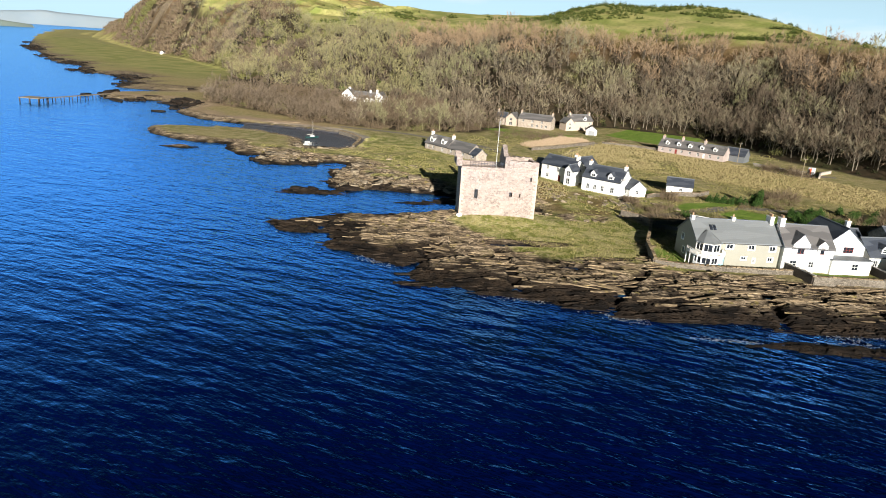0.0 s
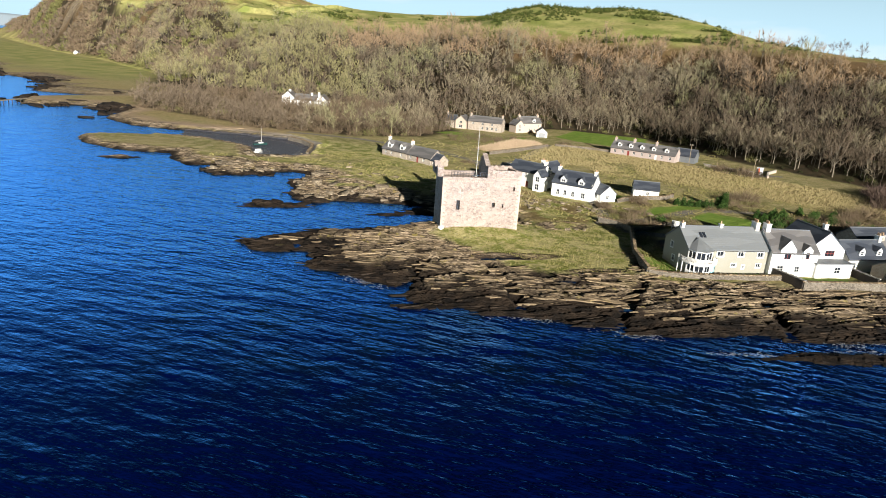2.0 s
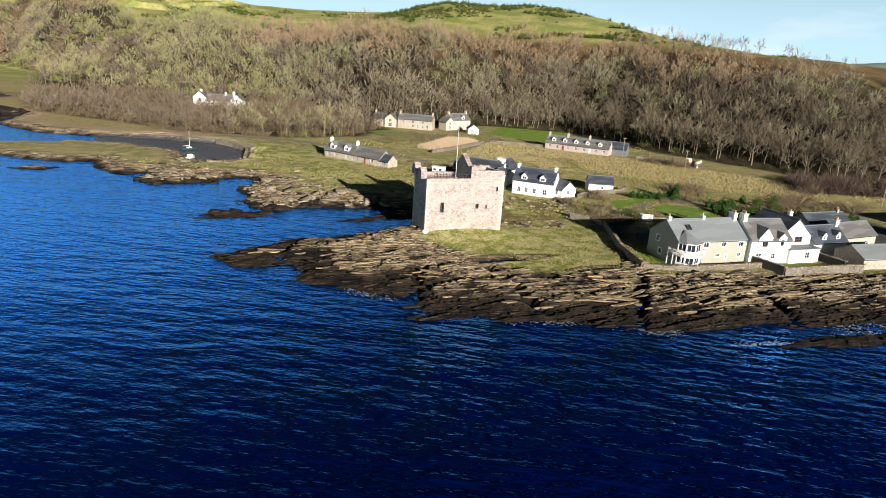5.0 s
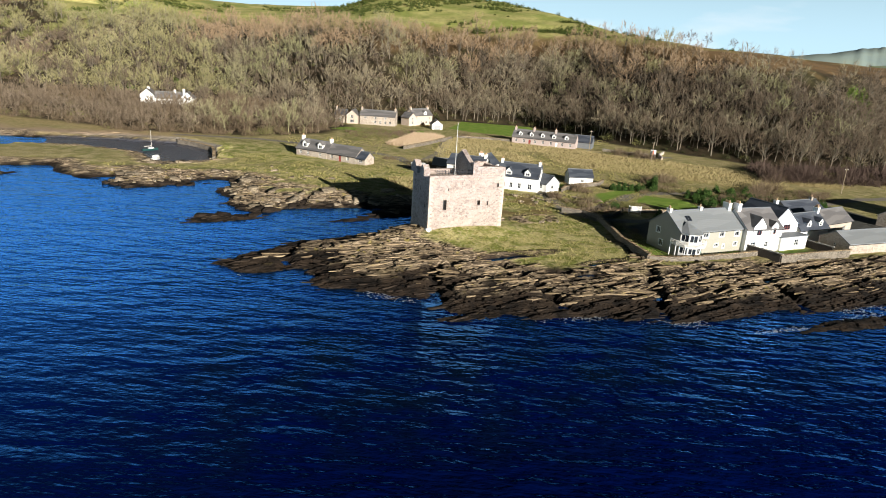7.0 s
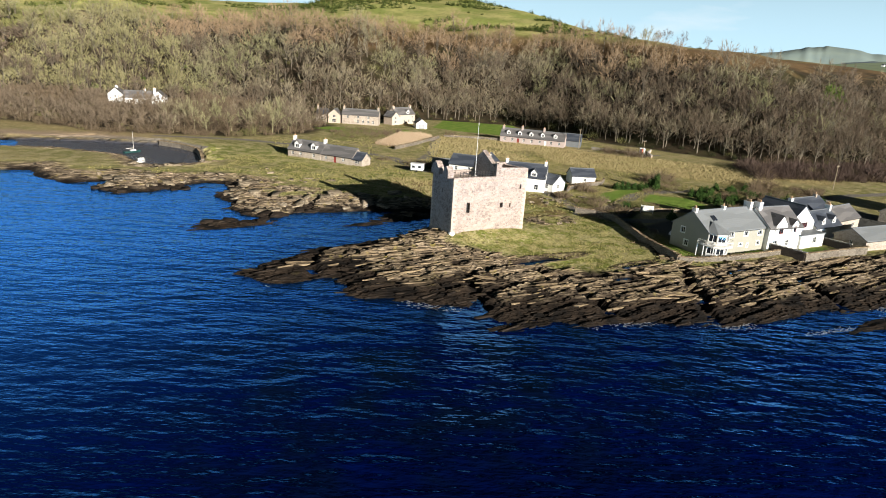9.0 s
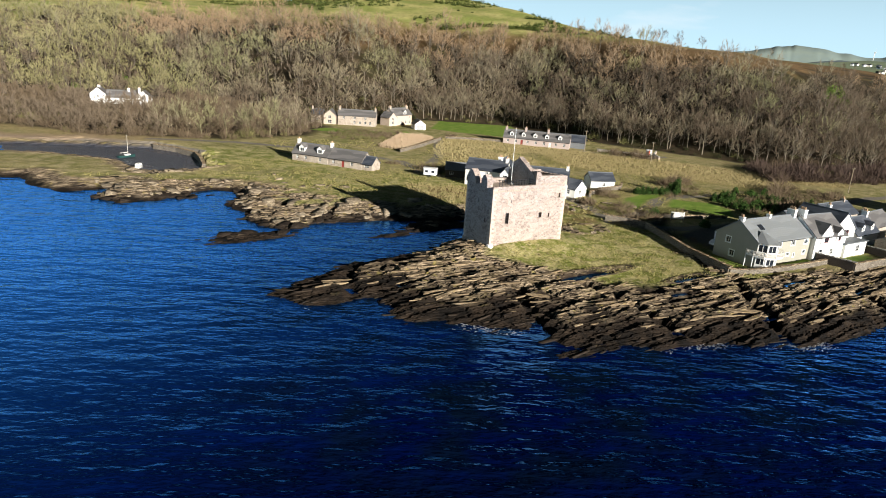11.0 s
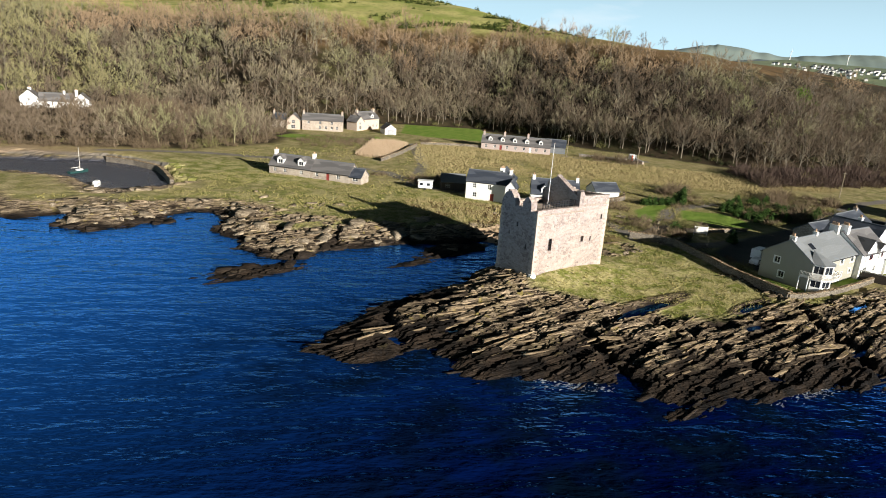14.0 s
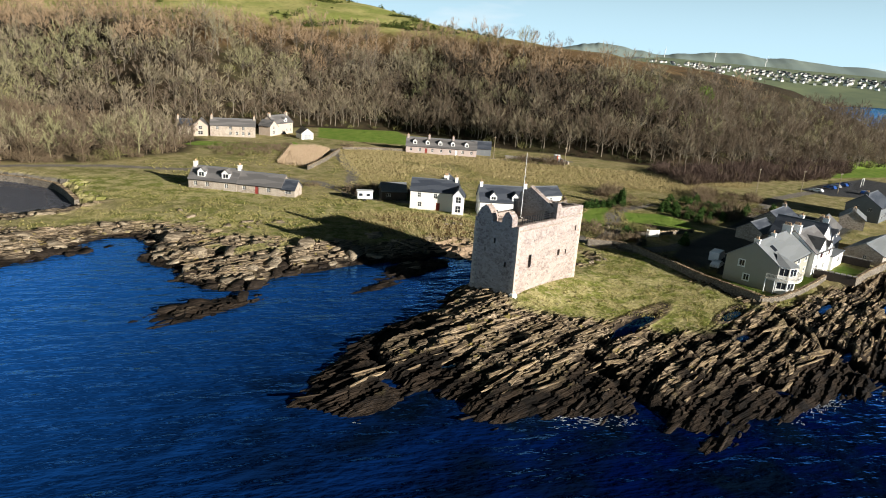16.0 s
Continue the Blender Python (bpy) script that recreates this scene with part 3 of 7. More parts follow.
COPSE = island_tone("grey_copse", [(0.085, 0.063, 0.045), (0.22, 0.172, 0.122), (0.15, 0.115, 0.08)])
OLIVE = island_tone("olive_scrub", [(0.10, 0.10, 0.035), (0.21, 0.20, 0.08), (0.15, 0.135, 0.055)])
GORSE = island_tone("gorse_leaf", [(0.035, 0.055, 0.014), (0.075, 0.09, 0.022), (0.12, 0.115, 0.03)])
IVY = island_tone("ivy_leaf", [(0.06, 0.10, 0.02), (0.12, 0.18, 0.03), (0.18, 0.24, 0.05)])
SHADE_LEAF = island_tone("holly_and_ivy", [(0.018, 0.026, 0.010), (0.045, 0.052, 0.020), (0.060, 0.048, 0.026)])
HEDGE = island_tone("evergreen_leaf", [(0.022, 0.05, 0.012), (0.045, 0.09, 0.02), (0.08, 0.13, 0.03)])
STRAW = island_tone("dead_grass", [(0.31, 0.25, 0.12), (0.43, 0.355, 0.19), (0.22, 0.19, 0.08)])
REED_PALE = island_tone("pale_reed", [(0.46, 0.34, 0.23), (0.62, 0.48, 0.34), (0.40, 0.30, 0.18)])
TUFT = island_tone("rough_grass", [(0.21, 0.19, 0.065), (0.40, 0.335, 0.15), (0.14, 0.145, 0.045)])
SLAB = strata("shore_rock", (0.10, 0.072, 0.045), (0.53, 0.40, 0.25), (0.028, 0.020, 0.014), vary=0.55)
PALE_ROCK = strata("pale_shore_rock", (0.12, 0.092, 0.065), (0.50, 0.41, 0.29), (0.03, 0.024, 0.018), vary=0.3)
SLAB_DARK = strata("weed_covered_rock", (0.011, 0.008, 0.0065), (0.060, 0.043, 0.030), (0.008, 0.006, 0.005), 0.85, 0.4)
# Distance colours: aerial haze is painted into these base tones.
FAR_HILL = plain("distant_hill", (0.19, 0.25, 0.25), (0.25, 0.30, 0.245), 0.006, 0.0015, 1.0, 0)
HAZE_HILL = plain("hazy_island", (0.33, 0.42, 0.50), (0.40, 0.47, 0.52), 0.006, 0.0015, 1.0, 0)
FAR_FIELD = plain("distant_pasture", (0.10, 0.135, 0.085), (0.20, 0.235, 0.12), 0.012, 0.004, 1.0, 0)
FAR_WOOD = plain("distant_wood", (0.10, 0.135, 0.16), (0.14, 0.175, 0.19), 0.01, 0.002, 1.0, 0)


# ---- mesh helpers ----
def mesh_of(name, verts, faces, material):
    """A mesh from arrays of places and of triangles or quads."""
    verts, faces = np.asarray(verts, np.float32), np.asarray(faces, np.int32)
    me = bpy.data.meshes.new(name)
    me.vertices.add(len(verts))
    me.vertices.foreach_set("co", verts.ravel())
    me.loops.add(faces.size)
    me.loops.foreach_set("vertex_index", faces.ravel())
    me.polygons.add(len(faces))
    me.polygons.foreach_set("loop_start", np.arange(len(faces), dtype=np.int32) * faces.shape[1])
    me.update(calc_edges=True)
    me.materials.append(material)
    return me


def part(name, bm, material, parent, label=""):
    """Links a bmesh as one mesh object under a thing or a part."""
    me = bpy.data.meshes.new(name)
    bm.normal_update()
    bm.to_mesh(me)
    bm.free()
    me.materials.append(material)
    ob = new(name, me)
    ob.parent = parent
    return tagged(ob, label)


def thing(name, x, y, z, turn, label, category, group="", kind=""):
    ob = new(name)
    ob.matrix_world = pose(x, y, z, 0, 0, turn)
    return tagged(ob, label, category, group, kind)


def add_box(bm, x0, y0, z0, x1, y1, z1, taper=0.0):
    p = [bm.verts.new(c) for c in ((x0, y0, z0), (x1, y0, z0), (x1, y1, z0), (x0, y1, z0), (x0 + taper, y0 + taper, z1), (x1 - taper, y0 + taper, z1), (x1 - taper, y1 - taper, z1), (x0 + taper, y1 - taper, z1))]
    for f in ((3, 2, 1, 0), (4, 5, 6, 7), (0, 1, 5, 4), (1, 2, 6, 5), (2, 3, 7, 6), (3, 0, 4, 7)):
        bm.faces.new([p[i] for i in f])
    return p


def box(x0, y0, z0, x1, y1, z1, bevel=0.0, taper=0.0):
    bm = bmesh.new()
    add_box(bm, x0, y0, z0, x1, y1, z1, taper)
    if bevel:
        bmesh.ops.bevel(bm, geom=bm.edges[:], offset=bevel, segments=1, affect="EDGES")
    return bm


def add_tube(bm, a, b, ra, rb, sides=8):
    a, b = Vector(a), Vector(b)
    q = (b - a).to_track_quat("Z", "Y")
    rings = []
    for centre, r in ((a, ra), (b, rb)):
        rings.append([bm.verts.new(centre + q @ Vector((r * math.cos(k * math.tau / sides), r * math.sin(k * math.tau / sides), 0))) for k in range(sides)])
    for k in range(sides):
        bm.faces.new((rings[0][k], rings[0][(k + 1) % sides], rings[1][(k + 1) % sides], rings[1][k]))
    bm.faces.new(rings[0][::-1])
    bm.faces.new(rings[1])


def tube(a, b, ra, rb=None, sides=8):
    bm = bmesh.new()
    add_tube(bm, a, b, ra, ra if rb is None else rb, sides)
    return bm


# ---- ground: one sheet from the sea bed to the horizon ----
def spaced(stops):
    out = []
    for (a, step), (b, _) in zip(stops, stops[1:]):
        out += list(np.arange(a, b, step))
    return np.array(out + [stops[-1][0]])


def spread(a, b, first, grow):
    out, step = [a], first
    while out[-1] < b:
        out.append(out[-1] + step)
        step *= grow
    return out


gx = np.concatenate([-np.array(spread(700, 2000, 8, 1.08))[::-1], np.arange(-694, -150, 6.0), spaced([(-149, 1.6), (-60, 0.6), (-44, 0.42), (85, 1.1), (230, 2)]), np.array(spread(233, 4700, 3, 1.1))])
gy = np.concatenate([np.array([40, 60, 74]), spaced([(82, 0.6), (94, 0.25), (152, 0.55), (215, 1.2), (370, 3)]), np.arange(374, 960, 6.0), np.array(spread(962, 4700, 8, 1.07))])
X, Y = np.meshgrid(gx, gy)
Z = ground_z(X, Y)
nx, ny = len(gx), len(gy)
at = np.arange(nx * ny).reshape(ny, nx)
quads = np.stack([at[:-1, :-1], at[:-1, 1:], at[1:, 1:], at[1:, :-1]], -1).reshape(-1, 4)
lowest = Z.ravel()[quads].max(1)
quads = quads[lowest > -2.2]
ground_mesh = mesh_of("ground", np.stack([X, Y, Z], -1).reshape(-1, 3), quads, GROUND)

S = shore(X, Y)
hill_d = np.where(inside(X, Y, HILL), line_distance(X, Y, FOOT), -line_distance(X, Y, FOOT))
rise = hill_rise(X, Y)
CRAG = smooth(0.14, 0.26, fbm(X / 45, Y / 38, 91, 4)) * smooth(-120, -200, X) * smooth(8, 22, rise) * (1 - patch(X, Y, PASTURE, 8))
for run in PALE_CRAGS:
    CRAG = np.maximum(CRAG, smooth(8, 3, line_distance(X, Y, run) + 5 * fbm(X / 8, Y / 8, 92, 3)))
PASTURE_SHARE, FIELD_SHARE = patch(X, Y, PASTURE, 7), patch(X, Y, FIELD_FAR, 5)
QUAY_SIDE = [(-44.5, 236), (-30, 236), (-30, 262), (-50, 285), (-84, 295), (-112, 293), (-108, 287), (-80, 283.5), (-58, 276.5), (-45, 260)]
GREEN_QUAY = 1 - patch(X, Y, QUAY_SIDE, 1.0)
ROCK = GREEN_QUAY * np.maximum(rock_share(X, Y, S) * smooth(1300, 1000, Y), CRAG)
LAWN_J = [(62, 330), (80, 364), (114, 346), (104, 318), (91, 303), (70, 318)]
LAWN_I = [(2, 318), (10, 326), (34, 316), (46, 318), (44, 308), (24, 304)]
LAWN_GARDEN = [(76, 178), (85.3, 172.5), (84, 164), (78.4, 157.4), (70.6, 165), (67.5, 170)]
LAWN_HEDGE = [(53.4, 170.5), (57.5, 169.2), (66, 177), (78.5, 184), (71, 185.2), (62, 181)]
LAWN_A = [(41.5, 122.5), (47, 122), (47, 131), (42.5, 134)]
LAWN_B = [(57, 121.4), (66, 122.4), (66, 126), (57, 125)]
LAWN_C = [(69.5, 119.4), (82, 120.5), (82, 125), (70, 124)]
LAWN_G = [(52, 187), (58, 189), (58, 195), (52, 194)]
LAWN_FAR = [(190, 196), (260, 178), (330, 182), (300, 200), (215, 207)]
REED = [(54, 297), (76, 290), (104, 268), (122, 244), (160, 205), (168, 190), (150, 184), (118, 190), (104, 206), (72, 226), (40, 236), (30, 236), (36, 262)]
TAN_BANK = [(18, 272), (26, 262), (50, 296), (48, 306), (38, 305)]
TRACK = [[(16, 222), (34, 250), (53, 298)], [(42, 196), (45.5, 180), (43, 162), (46, 153)], [(-60, 286), (-30, 280), (0, 262), (16, 240), (20, 216), (30, 206)], [(47, 152), (56, 150), (70, 150), (84, 152), (100, 156), (128, 166), (150, 172), (176, 173)], [(104, 264), (118, 246), (134, 250)], [(41, 159), (48, 162), (55.4, 165.3), (65.6, 173.3), (72, 178.5), (80.2, 180.8), (93, 182.2)], [(-45, 262), (-60, 279), (-84, 286), (-130, 296)]]
CAR_PARK = [(176, 166), (178, 178), (205, 180), (240, 180), (240, 154), (192, 154)]
SAND = [(5.5, 175.5), (16, 176.5), (20, 166), (15, 159), (11, 165), (7, 170)]
track_share = 0
for run in TRACK:
    track_share = np.maximum(track_share, smooth(2.3, 1.5, line_distance(X, Y, run) + 0.4 * fbm(X / 2, Y / 2, 7, 2)))
lawn_share = 0
for ring in (LAWN_J, LAWN_I, LAWN_GARDEN, LAWN_HEDGE, LAWN_A, LAWN_B, LAWN_C, LAWN_G, LAWN_FAR):
    lawn_share = np.maximum(lawn_share, patch(X, Y, ring, 0.8))
yard = patch(X, Y, [(48, 131), (84, 132), (130, 140), (130, 164), (60, 150), (50, 146)], 1.0)
fine = fbm(X / 9, Y / 9, 15, 3)
SCRUB_RING = [(-180, 420), (-150, 345), (-105, 318), (-78, 297), (-34, 287), (-2, 300), (14, 330), (8, 352), (-30, 400), (-90, 430)]
cliff = smooth(-100, -220, X) * smooth(470, 640, Y)
# Last term paints house shade on the garden as dark litter colour.
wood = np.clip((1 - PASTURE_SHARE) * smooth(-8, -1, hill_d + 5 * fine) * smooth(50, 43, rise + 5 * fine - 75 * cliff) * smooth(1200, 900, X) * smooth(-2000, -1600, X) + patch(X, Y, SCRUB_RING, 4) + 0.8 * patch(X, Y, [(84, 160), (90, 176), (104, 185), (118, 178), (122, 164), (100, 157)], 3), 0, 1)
bracken = smooth(36, 41, rise + 7 * fine) * smooth(54, 47, rise + 7 * fine) * smooth(-10, 60, X) * smooth(900, 500, X)
bracken = np.maximum(bracken * 0.75, smooth(-140, -190, X) * smooth(0.02, 0.2, fbm(X / 45, Y / 45, 19, 3)) * smooth(10, 30, rise) * 0.7)
bracken = np.maximum(bracken, patch(X, Y, [(9, 176), (22, 171), (30, 180), (28, 192), (22, 198), (6, 205), (2, 190)], 2.5) * smooth(-0.3, 0.1, fbm(X / 4, Y / 4, 33, 3)))
ROUGH = [(22, 158), (40, 158), (45, 172), (41, 183), (30, 186), (20, 176)]
bracken = np.maximum(bracken, 0.75 * patch(X, Y, ROUGH, 2.5) * smooth(-0.2, 0.15, fbm(X / 4, Y / 4, 34, 3)))
BANK = [(9, 176), (22, 171), (30, 180), (28, 192), (22, 199), (6, 206), (2, 190)]
for cx, cy, a, b, level in POOLS:
    u = (X - cx) * math.cos(STRIKE) + (Y - cy) * math.sin(STRIKE)
    v = -(X - cx) * math.sin(STRIKE) + (Y - cy) * math.cos(STRIKE)
    ROCK = np.maximum(ROCK, smooth(2.3, 1.7, np.hypot(u / a, v / b) + 0.4 * fine))
layers = {
    "rock": ROCK * (1 - patch(X, Y, SAND, 1.0)) * (1 - 0.8 * smooth(4, 7, S) * smooth(-50, -85, X) * smooth(270, 283, Y) * smooth(430, 400, Y)),
    "wet": np.maximum(smooth(1.8 - 0.9 * smooth(160, 170, Y), 0.9 - 0.55 * smooth(160, 170, Y), Z - 0.2 * smooth(160, 140, Y) + 0.9 * fbm(X / 4, Y / 4, 23, 3)), 0.92 * smooth(9.5, 4.0, S + 6 * fbm(X / 7, Y / 5, 24, 3)) * smooth(150, 135, Y)) * (S > -5),
    "turf": np.clip(patch(X, Y, GREEN_HEAD, 2) + smooth(235, 205, Y) * smooth(60, 40, X) + patch(X, Y, [(-44, 240), (-44, 270), (-15, 262), (5, 236), (-10, 220)], 3), 0, 1),
    "lawn": lawn_share,
    "reed": np.maximum(patch(X, Y, REED, 3) * smooth(-0.6, -0.1, fbm(X / 18, Y / 18, 27, 3)), patch(X, Y, TAN_BANK, 1.0) + 0.85 * (1 - FIELD_SHARE) * smooth(-40, -70, X) * smooth(272, 284, Y) * (rise < 1) * smooth(-0.5, 0.1, fbm(X / 30, Y / 30, 88, 3)) + 0.75 * patch(X, Y, BANK, 2.0) * smooth(-0.2, 0.3, fbm(X / 3, Y / 3, 36, 3))),
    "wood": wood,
    "hill": np.clip(PASTURE_SHARE + 0.4 * FIELD_SHARE + smooth(44, 50, rise + 5 * fine - 75 * cliff) + smooth(500, 760, X) * ((rise > 0) | (X > 1000)) + smooth(480, 620, Y) * smooth(-120, -220, X) * (rise < 1) * 0.5, 0, 1),
    "bracken": bracken,
    "basin_water": patch(X, Y, BASIN, 1.2) * smooth(1.6, 0.9, S) * GREEN_QUAY,
    "track": track_share * (1 - lawn_share) * (1 - yard),
    "asphalt": np.maximum(patch(X, Y, CAR_PARK, 1.0), 0.92 * yard * (1 - lawn_share)),
    "sand": np.maximum(patch(X, Y, SAND, 1.0), np.maximum(smooth(12, 4, S) * smooth(700, 900, X), 0.8 * smooth(18, 8, S + 6 * fine) * smooth(2.0, 4.5, S) * smooth(-50, -85, X) * smooth(270, 283, Y) * smooth(430, 400, Y))),
}
for name, values in layers.items():
    ground_mesh.attributes.new(name, "FLOAT", "POINT").data.foreach_set("value", np.asarray(values, np.float32).ravel())
ground_mesh.polygons.foreach_set("use_smooth", np.repeat(False, len(ground_mesh.polygons)))
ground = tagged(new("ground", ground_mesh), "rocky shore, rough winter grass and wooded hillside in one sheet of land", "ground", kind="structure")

# ---- sea ----
wx = np.concatenate([-np.array(spread(130, 4900, 12, 1.25))[::-1], spaced([(-126, 3), (130, 6)]), np.array(spread(136, 4900, 12, 1.25))])
wy = np.concatenate([-np.array(spread(60, 4900, 12, 1.25))[::-1], spaced([(-56, 5), (80, 2.5), (260, 6)]), np.array(spread(266, 4900, 12, 1.25))])
WX, WY = np.meshgrid(wx, wy)
wat = np.arange(WX.size).reshape(WX.shape)
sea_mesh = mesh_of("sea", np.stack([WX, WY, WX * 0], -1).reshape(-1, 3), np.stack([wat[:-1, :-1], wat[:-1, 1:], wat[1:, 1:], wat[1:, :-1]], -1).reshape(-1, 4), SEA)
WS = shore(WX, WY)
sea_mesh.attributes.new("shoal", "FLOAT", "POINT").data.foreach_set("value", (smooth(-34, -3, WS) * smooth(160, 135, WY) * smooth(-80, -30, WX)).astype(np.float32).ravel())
# Share grows northward and westward; it carries the painted far-water sheen.
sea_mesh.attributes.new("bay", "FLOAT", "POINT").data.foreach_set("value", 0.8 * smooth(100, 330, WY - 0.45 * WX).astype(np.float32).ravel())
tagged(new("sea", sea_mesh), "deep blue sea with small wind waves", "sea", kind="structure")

for cx, cy, a, b, level in POOLS:
    bm = bmesh.new()
    ring = [bm.verts.new((1.25 * a * math.cos(k * math.tau / 20) * (1 + 0.1 * math.sin(3 * k)), 1.35 * b * math.sin(k * math.tau / 20), 0)) for k in range(20)]
    bm.faces.new(ring)
    me = bpy.data.meshes.new("rock_pool")
    bm.to_mesh(me)
    bm.free()
    me.materials.append(POOL)
    pool = tagged(new("rock_pool", me), "still blue rock pool held between tilted rock beds", "rock pool", "rock pools", "structure")
    pool.matrix_world = pose(cx, cy, level, 0, 0, math.degrees(STRIKE))


# ---- walls with openings ----
def add_panel(bm, o, along, up, inward, wide, high, holes=(), reveal=0.25, peak=0.0):
    """A wall face with openings that go back by the reveal; peak: the rise of a gable over the middle."""
    o, along, up, inward = Vector(o), Vector(along), Vector(up), Vector(inward)
    spot = lambda s, h, d=0.0: bm.verts.new(o + along * s + up * h + inward * d)
    ss = sorted({0.0, wide, *(v for a, b, w, h in holes for v in (a, a + w))})
    hs = sorted({0.0, high, *(v for a, b, w, h in holes for v in (b, b + h))})
    for s0, s1 in zip(ss, ss[1:]):
        for h0, h1 in zip(hs, hs[1:]):
            if any(a <= s0 + 1e-6 and s1 <= a + w + 1e-6 and b <= h0 + 1e-6 and h1 <= b + h + 1e-6 for a, b, w, h in holes):
                continue
            bm.faces.new((spot(s0, h0), spot(s1, h0), spot(s1, h1), spot(s0, h1)))
    for a, b, w, h in holes:
        ring = ((a, b), (a + w, b), (a + w, b + h), (a, b + h))
        for (s0, h0), (s1, h1) in zip(ring, ring[1:] + ring[:1]):
            bm.faces.new((spot(s0, h0), spot(s1, h1), spot(s1, h1, reveal), spot(s0, h0, reveal)))
    if peak:
        bm.faces.new((spot(0, high), spot(wide, high), spot(wide / 2, high + peak)))
    bmesh.ops.remove_doubles(bm, verts=bm.verts[:], dist=0.0005)


def add_window(parent, o, along, up, inward, hole, frame_mat, deep=0.14, bars=(1, 1), glass=None, label="", margin=None):
    """A frame with glazing bars set in an opening, and its pane."""
    o, along, up, inward = Vector(o), Vector(along), Vector(up), Vector(inward)
    a, b, w, h = hole
    m = Matrix.Identity(4)
    for k, v in enumerate((along, inward, up)):
        m.col[k][:3] = v
    m.translation = o + along * a + up * b + inward * deep
    t = 0.055
    bm = bmesh.new()
    pw, ph = (w - t * (bars[0] + 2)) / (bars[0] + 1), (h - t * (bars[1] + 2)) / (bars[1] + 1)
    lights = [(t + i * (pw + t), t + j * (ph + t), pw, ph) for i in range(bars[0] + 1) for j in range(bars[1] + 1)]
    add_panel(bm, (0, -0.03, 0), (1, 0, 0), (0, 0, 1), (0, 1, 0), w, h, lights, 0.06)
    bmesh.ops.transform(bm, matrix=m, verts=bm.verts[:])
    win = part("window", bm, frame_mat, parent, label)
    if margin:
        bm = bmesh.new()
        add_panel(bm, o + along * (a - 0.17) + up * (b - 0.17) - inward * 0.03, along, up, inward, w + 0.34, h + 0.34, [(0.17, 0.17, w, h)], 0.05)
        part("window_margin", bm, margin, win, "raised painted window margin")
    bm = box(0.02, 0.035, 0.02, w - 0.02, 0.05, h - 0.02)
    bmesh.ops.transform(bm, matrix=m, verts=bm.verts[:])
    part("pane", bm, glass or GLASS, win)
    return win


# ---- the castle ----
def build_castle():
    L, D, H = 17.4, 9.0, 11.6
    turn = math.degrees(math.atan2(2.6, 18.9))
    base_z = 2.55
    c = thing("castle_tower", 0.35, 141.75, base_z, turn, "ruined pink sandstone tower house with open wallhead on the rocky point", "castle")
    rng = random.Random(4)
    xs = 9.7
    fx, fz = Vector((1, 0, 0)), Vector((0, 0, 1))
    holes = [(3.25, 4.45, 0.8, 2.15), (11.2, 5.2, 0.72, 1.05), (13.5, 5.15, 0.34, 0.85), (15.7, 8.95, 0.42, 0.95), (4.2, 8.5, 0.18, 0.5)]
    bm = bmesh.new()
    add_panel(bm, (0, 0, 0), (1, 0, 0), (0, 0, 1), (0, 1, 0), L, H, holes, 0.9)
    part("front_wall", bm, CASTLE, c)
    bm = bmesh.new()
    add_panel(bm, (0, D, 0), (0, -1, 0), (0, 0, 1), (1, 0, 0), D, H, [(4.2, 8.0, 0.4, 0.8), (6.7, 4.6, 0.4, 0.9), (2.4, 6.2, 0.3, 0.7)], 0.9)
    part("west_wall", bm, CASTLE, c)
    bm = bmesh.new()
    add_panel(bm, (L, 0, 0), (0, 1, 0), (0, 0, 1), (-1, 0, 0), D, H, [(4.0, 6.0, 0.6, 1.2)], 0.9)
    part("east_wall", bm, CASTLE, c)
    bm = bmesh.new()
    add_panel(bm, (L, D, 0), (-1, 0, 0), (0, 0, 1), (0, -1, 0), L, H, [(5.0, 5.0, 0.7, 1.6), (12.0, 5.5, 0.7, 1.4)], 0.9)
    part("north_wall", bm, CASTLE, c)
    # Dark plates paint the unlit rooms behind the openings.
    for a, b, w, h in holes:
        part("window_back", box(a - 0.02, 0.86, b - 0.02, a + w + 0.02, 0.9, b + h + 0.02), IRON, c, "dark plate standing for the unlit window void")
    bm = bmesh.new()
    add_box(bm, 3.61, 0.3, 4.45, 3.69, 0.38, 6.6)
    for k in range(4):
        add_box(bm, 3.25, 0.31, 4.8 + k * 0.5, 4.05, 0.37, 4.86 + k * 0.5)
    part("window_grille", bm, IRON, c, "rusty iron window grille")
    part("wall_walk", box(0.9, 0.9, H - 1.25, L - 0.9, D - 0.9, H - 1.0), QUOIN, c, "flagged stone wall-walk")

    def ragged(x0, y0, x1, y1, low, high, thick, rough, steps):
        """A broken wallhead: a course with an uneven top."""
        bm = bmesh.new()
        a, b = Vector((x0, y0, 0)), Vector((x1, y1, 0))
        side = Vector((-(y1 - y0), x1 - x0, 0)).normalized() * thick
        rows = []
        for k in range(steps + 1):
            p = a.lerp(b, k / steps)
            top = high(k / steps) + rng.uniform(-rough, rough)
            rows.append([bm.verts.new(v) for v in (p + fz * low, p + side + fz * low, p + side + fz * (top + rng.uniform(-rough, rough) * 0.6), p + fz * top)])
        for r, s in zip(rows, rows[1:]):
            for k in range(4):
                bm.faces.new((r[k], s[k], s[(k + 1) % 4], r[(k + 1) % 4]))
        bm.faces.new(rows[0][::-1])
        bm.faces.new(rows[-1])
        return bm

    part("front_parapet", ragged(0, -0.06, xs, -0.06, H - 0.02, lambda s: H + 0.12, 0.8, 0.07, 34), CASTLE, c)
